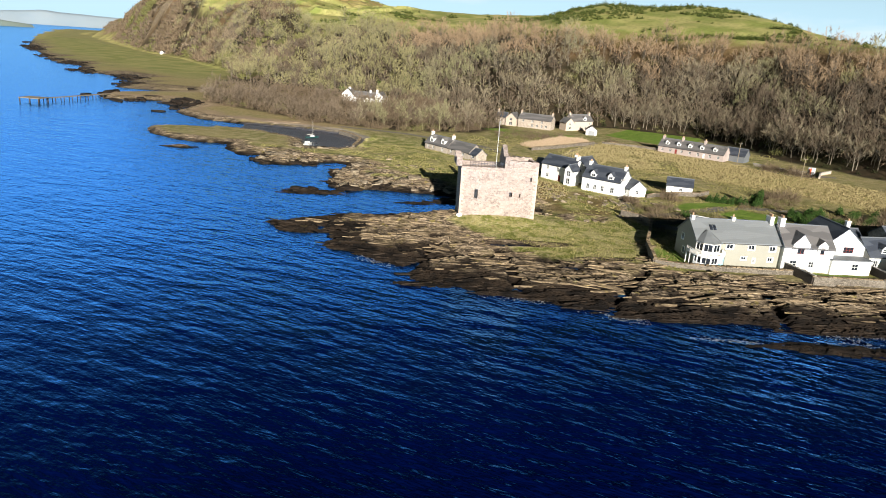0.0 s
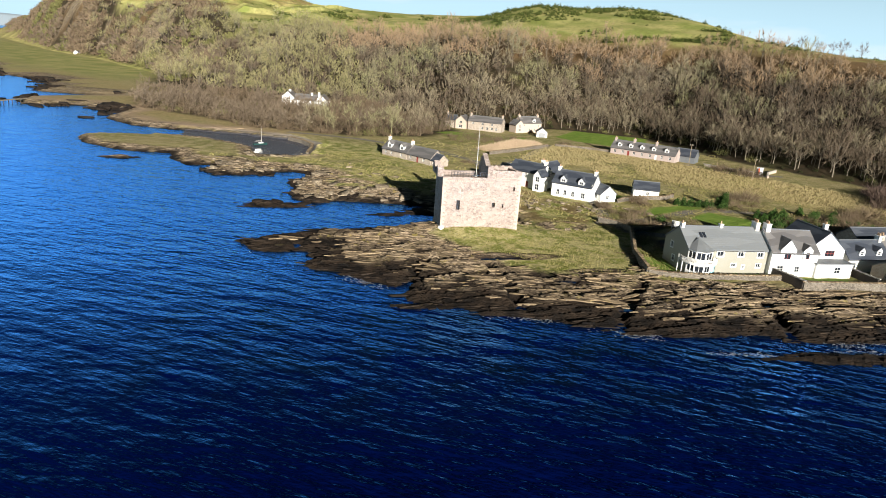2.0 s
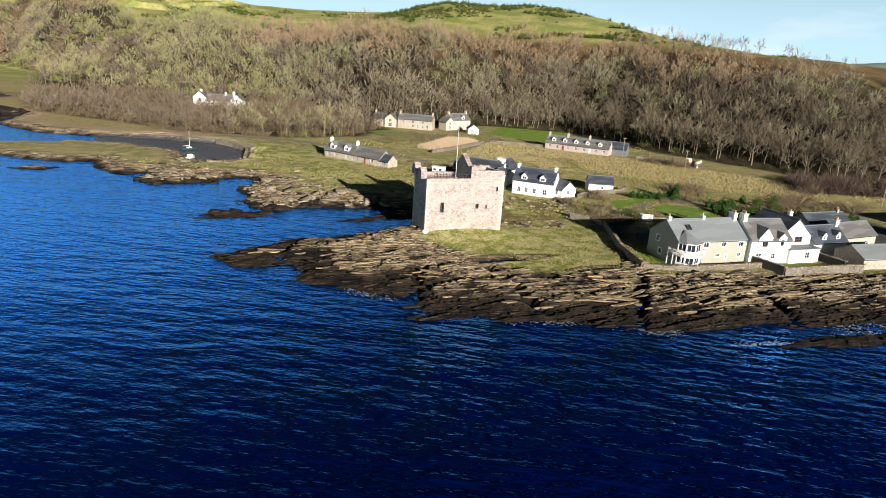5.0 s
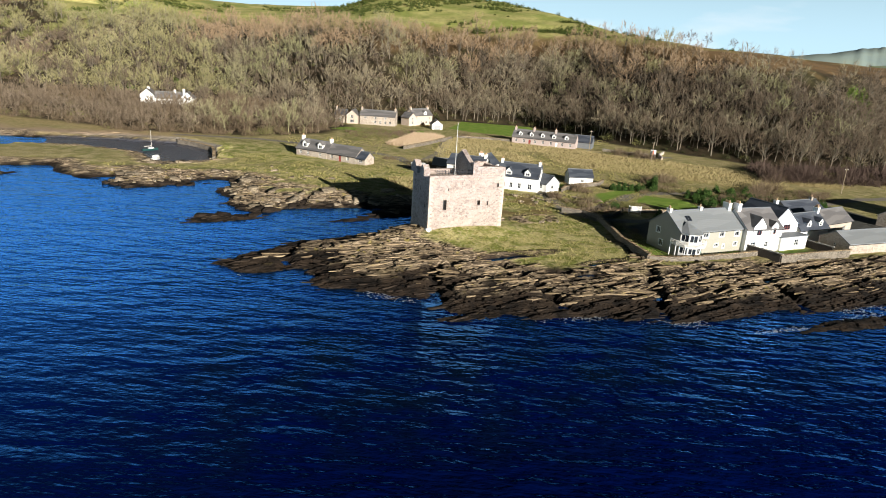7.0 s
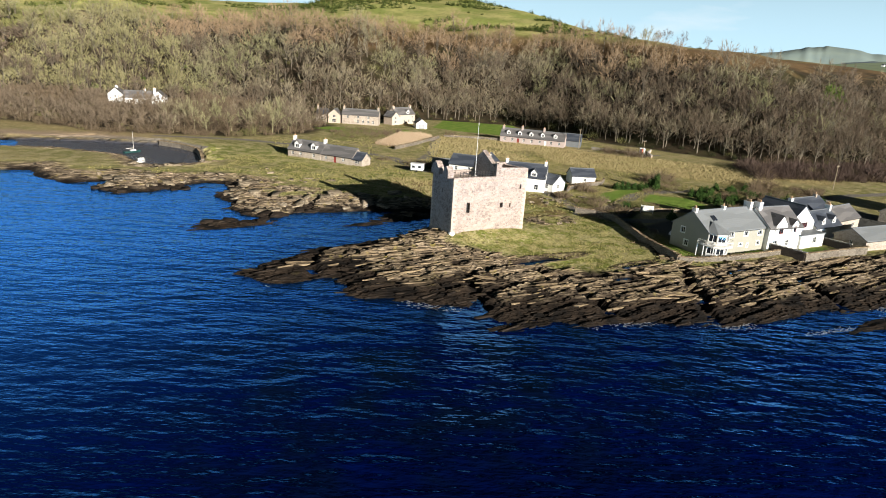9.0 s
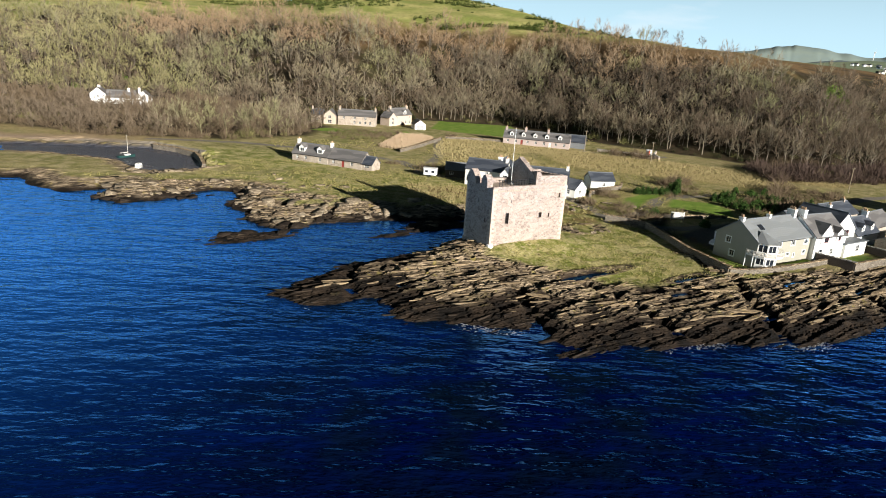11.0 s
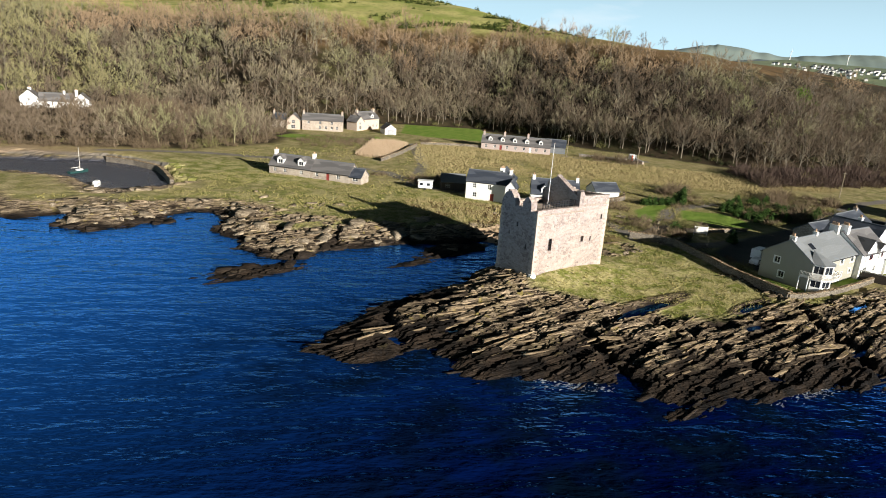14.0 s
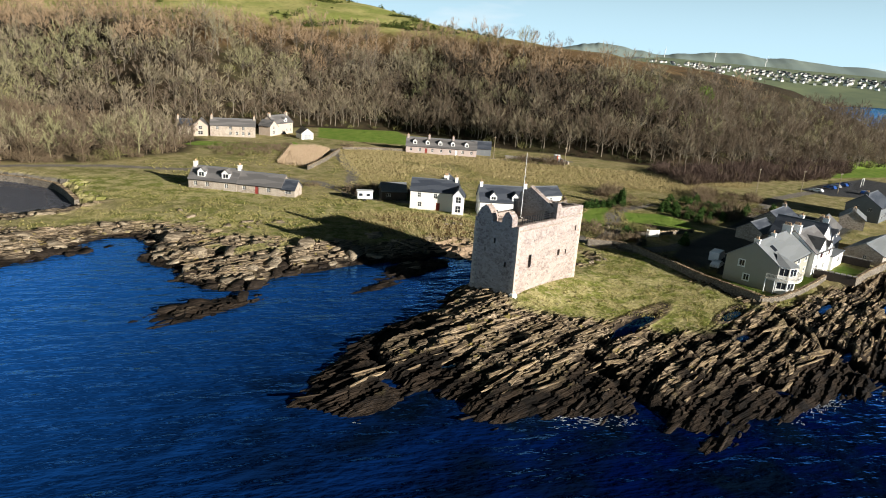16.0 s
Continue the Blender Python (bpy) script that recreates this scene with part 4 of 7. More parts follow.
    part("west_parapet", ragged(-0.06, D, -0.06, 0.75, H - 0.02, lambda s: H + 0.12 - 0.35 * smooth(0.25, 0.0, s), 0.7, 0.1, 20), CASTLE, c)
    part("north_parapet", ragged(xs, D + 0.05, 0, D + 0.05, H - 0.02, lambda s: H - 0.45, 0.8, 0.15, 24), CASTLE, c)
    # Stumps of the west cap-house gable.
    part("gable_stump", ragged(0.1, 2.5, 0.1, 0.5, H, lambda s: H + 0.15 + 2.1 * math.sin(math.pi * min(1, 0.08 + s * 0.8)) ** 0.7, -1.3, 0.09, 10), CASTLE, c, "rounded stump of ruined gable wall")
    part("gable_stump", ragged(0.1, 7.6, 0.1, 4.4, H, lambda s: H + 0.2 + 2.3 * math.sin(math.pi * min(1, 0.05 + s * 0.88)) ** 0.9, -1.3, 0.11, 14), CASTLE, c, "rounded stump of ruined gable wall")
    # The taller east wing: its gable faces west.
    wing = H + 2.05
    part("wing_front", ragged(xs, -0.03, L, -0.03, H - 0.01, lambda s: wing - 0.1 - 0.25 * s + 0.75 * smooth(0.17, 0.1, s), 0.9, 0.09, 34), CASTLE, c)
    part("wing_east", ragged(L + 0.03, 0.9, L + 0.03, D, H - 0.01, lambda s: wing - 0.5 - 0.6 * s, 0.9, 0.14, 18), CASTLE, c)
    part("wing_north", ragged(L, D + 0.03, xs, D + 0.03, H - 0.01, lambda s: wing - 0.6, 0.9, 0.16, 18), CASTLE, c)
    part("cap_house_gable", ragged(xs, D - 0.02, xs, 0.9, H - 1.0, lambda s: wing - 0.2 + 2.6 * (1 - abs(s - 0.42) / 0.58) if s > 0.1 else wing - 0.3, 0.9, 0.07, 30), CASTLE, c, "tall cap-house gable with sloping skew")
    # Solid dark panel on the gable paints the doorway's shade.
    part("doorway", box(xs - 0.05, 1.3, H - 1.0, xs + 0.02, 2.2, H + 1.0), IRON, c, "dark panel standing for the unlit doorway onto the wall-walk")
    part("wing_floor", box(xs + 0.9, 0.9, H - 0.3, L - 0.9, D - 0.9, H - 0.1), LEAD, c, "dark flat roof inside the wing walls")
    skew = bmesh.new()
    low, high = Vector((xs - 0.1, 0.9, wing - 0.15)), Vector((xs - 0.1, 5.9, wing + 2.42))
    rim = [skew.verts.new(p + Vector((dx, 0, dz))) for p in (low, high) for dx, dz in ((0, 0), (1.05, 0), (1.05, 0.12), (0, 0.12))]
    for f in ((0, 1, 2, 3), (7, 6, 5, 4), (0, 4, 5, 1), (1, 5, 6, 2), (2, 6, 7, 3), (3, 7, 4, 0)):
        skew.faces.new([rim[i] for i in f])
    part("gable_coping", skew, CASTLE, c, "pale stone gable coping")
    # Corbel course under the wallhead, stone by stone.
    me = bpy.data.meshes.new("corbel")
    bm = box(-0.13, -0.14, -0.13, 0.13, 0.0, 0.13, 0.02)
    bm.to_mesh(me)
    bm.free()
    me.materials.append(QUOIN)
    for k in range(40):
        x = 0.35 + k * 0.425
        ob = new("corbel", me)
        ob.parent = c
        ob.location = (x, -0.005, H - 0.72 + (0.95 if x > xs + 1.6 else 0.0) + rng.uniform(-0.03, 0.03))
        ob.scale = (rng.uniform(0.75, 1.1), 1, rng.uniform(0.7, 1.1))
    # Quoins up the corners.
    quoin_me = bpy.data.meshes.new("quoin")
    bm = box(-0.5, -0.5, 0, 0.5, 0.5, 0.42, 0.03)
    bm.to_mesh(quoin_me)
    bm.free()
    quoin_me.materials.append(QUOIN)
    for cx, cy, sx, sy, tall in ((0, 0, 1, 1, H), (L, 0, -1, 1, wing - 0.8), (0, D, 1, -1, H - 0.4)):
        z, k = 0.1, 0
        while z < tall - 0.4:
            a, b = (0.85, 0.42) if k % 2 else (0.42, 0.85)
            ob = new("quoin", quoin_me)
            ob.parent = c
            ob.location = (cx + sx * (a / 2 - 0.04), cy + sy * (b / 2 - 0.04), z)
            ob.scale = (a * rng.uniform(0.9, 1.1), b * rng.uniform(0.9, 1.1), 1.0)
            z, k = z + 0.43, k + 1
    bm = bmesh.new()
    add_box(bm, -0.7, -0.75, -1.6, 1.0, 0.7, 0.75, 0.28)
    bmesh.ops.bevel(bm, geom=bm.edges[:], offset=0.12, segments=2, affect="EDGES")
    part("corner_buttress", bm, WHITE, c, "limewashed stone corner buttress")
    bm = bmesh.new()
    add_box(bm, -0.25, -0.25, -2.5, L + 0.25, D + 0.25, 0.06, 0.12)
    part("plinth", bm, CASTLE, c)
    rail = bmesh.new()
    for k in range(13):
        x = 1.9 + k * 0.64
        add_box(rail, x - 0.04, 0.9, H - 1.0, x + 0.04, 0.98, H + 1.15)
    for z in (H + 1.1, H + 0.75, H + 0.4):
        add_box(rail, 1.9, 0.925, z, 9.62, 0.985, z + 0.07)
    part("railing", rail, IRON, c, "iron railing along the wall-walk")
    pole = thing("flagpole", 0, 0, 0, 0, "bare white flagpole on the castle wall-walk", "flagpole")
    pole.matrix_world = c.matrix_world @ pose(8.6, 6.4, H - 1.0)
    part("mast", tube((0, 0, 0), (0, 0, 11.0), 0.055, 0.03), WHITE, pole)
    part("finial", tube((0, 0, 11.0), (0, 0, 11.2), 0.11, 0.03), QUOIN, pole)
    part("foot", box(-0.3, -0.3, 0, 0.3, 0.3, 0.25, 0.03), CONCRETE, pole)


build_castle()


# ---- houses ----
def roof_slabs(parent, L, W, eave, ridge, mat, over=0.25, thick=0.16, verge=0.2, name="roof_slope"):
    run, up = W / 2 + over, ridge - eave
    slope = up / (W / 2)
    made = []
    for side in (-1, 1):
        bm = bmesh.new()
        rows = []
        for x in (-L / 2 - verge, L / 2 + verge):
            rows.append([bm.verts.new(v) for v in ((x, 0, ridge + 0.03), (x, side * run, ridge + 0.03 - slope * run), (x, side * run, ridge + 0.03 - slope * run + thick), (x, 0, ridge + 0.03 + thick))])
        for k in range(4):
            bm.faces.new((rows[0][k], rows[1][k], rows[1][(k + 1) % 4], rows[0][(k + 1) % 4]))
        bm.faces.new(rows[0][::-1])
        bm.faces.new(rows[1])
        made.append(part(name, bm, mat, parent))
    return made


def add_chimney(parent, x, y, z, w, d, h, pots, mat):
    bm = box(x - w / 2, y - d / 2, z - 1.4, x + w / 2, y + d / 2, z + h)
    add_box(bm, x - w / 2 - 0.07, y - d / 2 - 0.07, z + h - 0.16, x + w / 2 + 0.07, y + d / 2 + 0.07, z + h + 0.02)
    stack = part("chimney", bm, mat, parent)
    for k in range(pots):
        px = x + (w - 0.35) * ((k + 0.5) / pots - 0.5) if w >= d else x
        py = y + (d - 0.35) * ((k + 0.5) / pots - 0.5) if d > w else y
        part("chimney_pot", tube((px, py, z + h), (px, py, z + h + 0.55), 0.15, 0.11, 7), POT, stack)


def add_dormer(parent, x, W, eave, ridge, wall_mat, roof_mat, frame_mat, wide=1.5, face=0.25, tall=1.5, peak=0.75, bars=(1, 1), pane=0.0, drop=0.0, side=-1):
    """A gabled dormer on a roof slope; face: how far up the slope its front stands."""
    slope = (ridge - eave) / (W / 2)
    y = side * W / 2 * (1 - face)
    z0 = eave + (W / 2 - abs(y)) * slope - drop
    bm = bmesh.new()
    into = -side
    hole = ((wide - pane) / 2, 0.3, pane, min(tall - 0.5, 1.35)) if pane else (0.28, 0.35, wide - 0.56, tall - 0.5)
    add_panel(bm, (x - wide / 2, y, z0 - 0.1), (1, 0, 0), (0, 0, 1), (0, into, 0), wide, tall, [hole], 0.15, peak)
    depth = min((tall + 0.1) / slope, W / 2 - 0.1)
    for sx in (-1, 1):
        px = x + sx * wide / 2
        bm.faces.new([bm.verts.new(v) for v in ((px, y, z0 - 0.1), (px, y, z0 - 0.1 + tall), (px, y + into * depth, z0 - 0.1 + tall))])
    body = part("dormer", bm, wall_mat, parent)
    add_window(parent, (x - wide / 2, y, z0 - 0.1), (1, 0, 0), (0, 0, 1), (0, into, 0), hole, frame_mat, 0.1, bars)
    back = min((tall + peak) / slope, W / 2 + 0.6)
    for sx in (-1, 1):
        bm = bmesh.new()
        ex, ez = x + sx * (wide / 2 + 0.14), z0 - 0.1 + tall - 0.14 * peak / (wide / 2)
        top = z0 - 0.1 + tall + peak
        rows = [[bm.verts.new((px, yy, pz + dz)) for px, pz in ((x, top), (ex, ez)) for dz in (0.02, 0.12)] for yy in (y - into * 0.15, y + into * back)]
        for a, b in ((0, 2), (2, 3), (3, 1), (1, 0)):
            bm.faces.new((rows[0][a], rows[0][b], rows[1][b], rows[1][a]))
        bm.faces.new([rows[0][k] for k in (0, 2, 3, 1)])
        part("dormer_roof", bm, roof_mat, body)


def house(name, x, y, z, turn, L, W, eave, ridge, label, wall_mat, roof_mat, frame_mat=None, front=(), left=(), right=(), back=(), chimneys=(), dormers=(), doors=(), category="house", group="", bars=(1, 1), reveal=0.22, margin=None, stack_mat=None, lower=()):
    """A gabled house: its front faces -y, turned by turn degrees; openings are (centre, sill, width, height)."""
    h = thing(name, x, y, z, turn, label, category, group)
    frame_mat = frame_mat or WHITE
    sides = (
        ((-L / 2, -W / 2, 0), (1, 0, 0), (0, 1, 0), L, list(front) + list(lower), 0, "front_wall"),
        ((L / 2, W / 2, 0), (-1, 0, 0), (0, -1, 0), L, back, 0, "back_wall"),
        ((-L / 2, W / 2, 0), (0, -1, 0), (1, 0, 0), W, left, ridge - eave, "gable_wall"),
        ((L / 2, -W / 2, 0), (0, 1, 0), (-1, 0, 0), W, right, ridge - eave, "gable_wall"),
    )
    for o, along, inward, wide, holes, peak, wall_name in sides:
        rects = [(wide / 2 + s - w / 2, b, w, t) for s, b, w, t in holes]
        entry = [(wide / 2 + s - w / 2, 0.05, w, t) for s, w, t, m in doors] if wall_name == "front_wall" else []
        bm = bmesh.new()
        add_panel(bm, (o[0], o[1], -1.2), along, (0, 0, 1), inward, wide, eave + 1.2, [(a, b + 1.2, w, t) for a, b, w, t in rects + entry], reveal, peak)
        wall = part(wall_name, bm, wall_mat, h)
        for hole, r in zip(holes, rects):
            add_window(h, o, along, (0, 0, 1), inward, r, WHITE if hole in lower else frame_mat, reveal * 0.6, bars, None, "", margin)
        if wall_name == "front_wall":
            for (s, w, t, m), e in zip(doors, entry):
                d = part("door", box(e[0] - L / 2 + 0.03, -W / 2 + reveal * 0.6, 0.05, e[0] - L / 2 + w - 0.03, -W / 2 + reveal * 0.6 + 0.06, 0.05 + t), m, h, "painted door")
                part("door_handle", box(e[0] - L / 2 + w - 0.2, -W / 2 + reveal * 0.6 - 0.05, 1.0, e[0] - L / 2 + w - 0.12, -W / 2 + reveal * 0.6, 1.08), IRON, d)
    roof_slabs(h, L, W, eave, ridge, roof_mat)
    part("ridge_tiles", box(-L / 2 - 0.2, -0.13, ridge + 0.1, L / 2 + 0.2, 0.13, ridge + 0.27, 0.03), LEAD, h)
    for cx, cy, w, d, tall, pots in chimneys:
        add_chimney(h, cx, cy, ridge, w, d, tall, pots, stack_mat or wall_mat)
    for d in dormers:
        add_dormer(h, d[0], W, eave, ridge, wall_mat if len(d) < 2 else d[1], roof_mat, frame_mat, *d[2:])
    for side in (-1, 1):
        bm = bmesh.new()
        y0 = side * (W / 2 + 0.26)
        zg = eave - 0.26 * (ridge - eave) / (W / 2)
        add_box(bm, -L / 2 - 0.15, min(y0, y0 + side * 0.12), zg - 0.06, L / 2 + 0.15, max(y0, y0 + side * 0.12), zg + 0.06)
        part("gutter", bm, IRON, h)
    return h


Z0 = 1.7
# The buff two-storey house with the corner bay.
buff = house("house", 55.9, 128.9, Z0, 7.6, 17.0, 9.5, 4.9, 8.2, "two-storey buff rendered house with grey slate roof and glazed corner bay", BUFF, SLATE_GREY, WHITE,
             front=[(-1.7, 3.55, 1.3, 0.95), (2.7, 3.55, 1.2, 0.95), (7.0, 3.45, 1.2, 0.95), (1.5, 1.45, 1.0, 0.6), (3.6, 1.0, 0.45, 0.8), (6.9, 1.35, 0.95, 0.75)],
             left=[(-1.8, 3.4, 1.0, 1.15), (-0.6, 0.9, 1.0, 1.15)], back=[(-4, 3.3, 1, 1.1), (3, 3.3, 1, 1.1)],
             chimneys=[(-8.1, 0.0, 0.6, 1.0, 0.7, 2), (0.3, 0.0, 0.6, 0.8, 0.7, 1), (8.0, 0.0, 0.8, 1.7, 1.3, 4)], doors=[(-3.1, 1.5, 2.05, BLUE_DOOR)], margin=WHITE, bars=(1, 0), stack_mat=CREAM)


def corner_bay(h):
    cx, cy, r = -6.2, -4.75, 2.45
    corners = [(cx + r * math.cos(a), cy + r * math.sin(a)) for a in (radians(d) for d in (180, 225, 270, 315, 360))]
    for low, high, sill, head, mat in ((0.0, 2.45, 0.85, 2.1, WHITE), (2.75, 5.0, 0.6, 2.05, WHITE)):
        for (ax, ay), (bx, by) in zip(corners, corners[1:]):
            along = Vector((bx - ax, by - ay, 0))
            wide = along.length
            along.normalize()
            inward = Vector((-along.y, along.x, 0))
            hole = (0.14, sill, wide - 0.28, head - sill)
            bm = bmesh.new()
            add_panel(bm, (ax, ay, low), along, (0, 0, 1), inward, wide, high - low, [hole], 0.12)
            part("bay_wall", bm, CREAM if low else mat, h)
            add_window(h, (ax, ay, low), along, (0, 0, 1), inward, hole, WHITE, 0.06, (1, 0))
    bm = bmesh.new()
    tip = bm.verts.new((cx + 0.2, cy + 1.6, 6.9))
    ring = [bm.verts.new((cx + (r + 0.25) * math.cos(radians(d)), cy + (r + 0.25) * math.sin(radians(d)), 4.98)) for d in (170, 225, 270, 315, 370)]
    for a, b in zip(ring, ring[1:]):
        bm.faces.new((a, b, tip))
    bm.faces.new(ring[::-1])
    part("bay_roof", bm, SLATE_GREY, h)
    bm = bmesh.new()
    out = r + 0.95
    deck = [(cx - out, cy + 1.6), (cx - out, cy), *((cx + out * math.cos(radians(d)), cy + out * math.sin(radians(d))) for d in (215, 250, 290, 325)), (cx + out - 0.3, cy), (cx + out - 0.3, cy + 0.1), (cx - 2.1, cy + 0.1), (cx - 2.1, cy + 1.6)]
    low = [bm.verts.new((x, y, 2.45)) for x, y in deck]
    up = [bm.verts.new((x, y, 2.68)) for x, y in deck]
    bm.faces.new(low[::-1])
    bm.faces.new(up)
    for k in range(len(deck)):
        bm.faces.new((low[k], low[(k + 1) % len(deck)], up[(k + 1) % len(deck)], up[k]))
    balcony = part("balcony", bm, CREAM, h, "cream balcony deck round the bay")
    edge = deck[:7]
    me = bpy.data.meshes.new("baluster")
    bm = box(-0.03, -0.03, 2.68, 0.03, 0.03, 3.5)
    bm.to_mesh(me)
    bm.free()
    me.materials.append(CREAM)
    for (ax, ay), (bx, by) in zip(edge, edge[1:]):
        n = max(2, int(math.hypot(bx - ax, by - ay) / 0.22))
        for k in range(n):
            ob = new("baluster", me)
            ob.parent = balcony
            ob.location = (ax + (bx - ax) * k / n, ay + (by - ay) * k / n, 0)
        part("handrail", tube((ax, ay, 3.52), (bx, by, 3.52), 0.05, 0.05, 5), CREAM, balcony)
        part("bottom_rail", tube((ax, ay, 2.85), (bx, by, 2.85), 0.04, 0.04, 5), CREAM, balcony)
    for x, y in (deck[0], deck[1], deck[2]):
        part("post", tube((x + 0.1, y, 0.0), (x + 0.1, y, 2.45), 0.09), WHITE, h)


corner_bay(buff)
sky_light = bmesh.new()
for x in (-4.9, -4.2):
    rows = [(x - 0.28, -2.5), (x + 0.28, -2.5), (x + 0.28, -1.45), (x - 0.28, -1.45)]
    vs = [sky_light.verts.new((px, py, 8.2 + 0.3 + py * 3.3 / 4.75)) for px, py in rows]
    lo = [sky_light.verts.new((px, py, 8.2 + 0.12 + py * 3.3 / 4.75)) for px, py in rows]
    sky_light.faces.new(vs)
    for k in range(4):
        sky_light.faces.new((lo[k], lo[(k + 1) % 4], vs[(k + 1) % 4], vs[k]))
part("skylight", sky_light, GLASS, buff, "dark roof window")

# The white gabled house beside it.
white = house("house", 69.9, 129.2, Z0, 4.0, 9.8, 9.0, 4.9, 8.3, "white harled house with red window frames and slate roof", HARL, SLATE_BROWN, RED,
              chimneys=[(-4.3, 0.0, 0.9, 1.5, 1.3, 4)], lower=[(-2.6, 0.9, 1.3, 1.2), (1.0, 0.9, 0.95, 1.2)],
              dormers=[(-1.7, HARL, 3.3, -0.045, 2.3, 1.9, (1, 0), 1.35, 1.35), (2.5, HARL, 1.9, -0.045, 2.1, 0.9, (0, 0), 0.8, 1.2)])
wing = house("house_wing", 77.9, 133.1, Z0, 97.0, 10.0, 8.4, 4.9, 8.5, "white harled gabled wing with red window and flat-roofed front room", HARL, SLATE, RED,
             left=[(0.9, 3.55, 2.1, 1.25), (-2.9, 2.95, 0.85, 1.8)], chimneys=[(1.5, -4.0, 0.8, 0.8, 0.2, 2)], bars=(2, 1), category="house")
room = thing("front_room", 78.75, 126.6, Z0, 8.5, "white flat-roofed front room built against the gabled house", "extension")
bm = bmesh.new()
hole = (4.3, 0.9 + 0.9, 1.3, 1.35)
add_panel(bm, (-4.1, -1.5, -0.9), (1, 0, 0), (0, 0, 1), (0, 1, 0), 8.2, 3.75, [hole], 0.2)
part("front_wall", bm, HARL, room)
add_window(room, (-4.1, -1.5, -0.9), (1, 0, 0), (0, 0, 1), (0, 1, 0), hole, WHITE, 0.12, (1, 1))
for x in (-4.1, 3.9):
    part("side_wall", box(x, -1.497, -0.9, x + 0.2, 1.6, 2.85), HARL, room)
part("flat_roof", box(-4.3, -1.75, 2.86, 4.3, 1.7, 3.06, 0.03), LEAD, room, "grey lead flat roof")
# No recess is cut; a dark box paints its shade.
part("shade_recess", box(-4.6, -0.4, 0.3, -4.12, 1.5, 2.3), TIMBER, room, "solid dark box standing for the shade of a porch recess")

low_house = house("house", 88.6, 133.4, Z0, 12.0, 10.5, 7.0, 3.1, 6.0, "low white cottage with slate roof and small dormers", HARL, SLATE, WHITE,
                  front=[(-3.6, 0.9, 1.0, 1.3)], dormers=[(-1.8, HARL, 1.4, 0.12, 1.3, 0.7, (0, 1)), (2.6, HARL, 1.4, 0.12, 1.3, 0.7, (0, 1))], chimneys=[(4.7, 0, 0.7, 1.2, 1.1, 3)])
house("house", 100.2, 137.4, Z0, 15.0, 11.5, 6.5, 3.4, 5.9, "stone cottage with weathered slate roof", RUBBLE, SLATE_BROWN, WHITE, front=[(-2, 1.0, 1, 1.2), (2.6, 1, 1, 1.2)], chimneys=[(-5.2, 0, 0.7, 1.1, 1.0, 2)])
barn = house("outbuilding", 97.0, 124.4, Z0, 5.0, 17.0, 7.4, 2.4, 4.3, "long stone outbuilding with grey slate roof beside the sea wall", RUBBLE, SLATE_GREY, WHITE, left=[(0.3, 0.9, 0.7, 0.9)], front=[(4, 0.9, 0.8, 0.8)], category="outbuilding")
house("house", 127.5, 141.0, 1.75, 20.0, 7.5, 6.0, 2.8, 5.0, "small stone house with grey slate roof", RUBBLE, SLATE_GREY, WHITE, front=[(1, 1, 1, 1.1)], chimneys=[(-3.4, 0, 0.7, 1.0, 0.8, 2)])
# Wall colour darkened for the shade on this house's gable.
house("house", 147.5, 144.5, 1.75, 8.0, 14.0, 9.0, 4.4, 7.4, "tall house with walls coloured dark for shade, slate roof and white windows", LEAD, SLATE, WHITE, left=[(-1.6, 2.9, 1.1, 1.2), (1.8, 2.9, 1.1, 1.0)], front=[(-4, 1, 1.4, 1.3), (0, 1, 1.4, 1.3)], chimneys=[(-6, 0, 0.8, 1.2, 0.8, 2)])
house("outbuilding", 104.0, 150.5, 1.75, 10.0, 14.0, 7.0, 2.5, 4.9, "low dark slate-roofed outbuilding in house shade", RUBBLE, SLATE, WHITE, front=[(-3, 1, 1, 1)], chimneys=[(5, 0, 0.6, 0.9, 0.8, 2)], category="outbuilding")
house("outbuilding", 86.0, 146.5, 1.75, 6.0, 9.0, 6.0, 2.4, 4.4, "low slate-roofed garage behind the white house", RUBBLE, SLATE, WHITE, category="outbuilding")

# The cottage row by the shore path.
house("cottage", -11.8, 241.1, 1.75, -46.0, 13.0, 6.5, 2.5, 5.3, "stone cottage with slate roof, white dormers and chimneys", RUBBLE, SLATE_BROWN, WHITE, front=[(-4.6, 0.8, 0.9, 1.1), (-1.4, 0.8, 0.9, 1.1), (3.8, 0.8, 0.9, 1.1)],
      dormers=[(-3.2, HARL, 2.0, 0.16, 1.6, 0.95, (1, 0)), (3.4, HARL, 2.0, 0.16, 1.6, 0.95, (1, 0))], chimneys=[(-6.1, 0, 0.8, 1.0, 1.2, 2), (6.1, 0, 0.8, 1.0, 1.2, 2)], stack_mat=CREAM)
house("cottage", -3.0, 232.2, 1.75, -46.0, 11.8, 6.3, 2.35, 4.9, "pink stone cottage joined to its neighbour, slate roof", RUBBLE, SLATE_BROWN, WHITE, front=[(-4, 0.8, 0.9, 1.1), (2.6, 0.8, 1.0, 1.1)], doors=[(-0.6, 1.0, 2.0, RED)])
house("porch_room", 2.0, 226.4, 1.75, -46.0, 3.6, 5.0, 2.0, 3.9, "small stone end room with slate roof", RUBBLE, SLATE, WHITE, front=[(0, 0.8, 1.6, 1.0)], left=[(1.2, 0.9, 0.7, 0.9)], category="outbuilding")

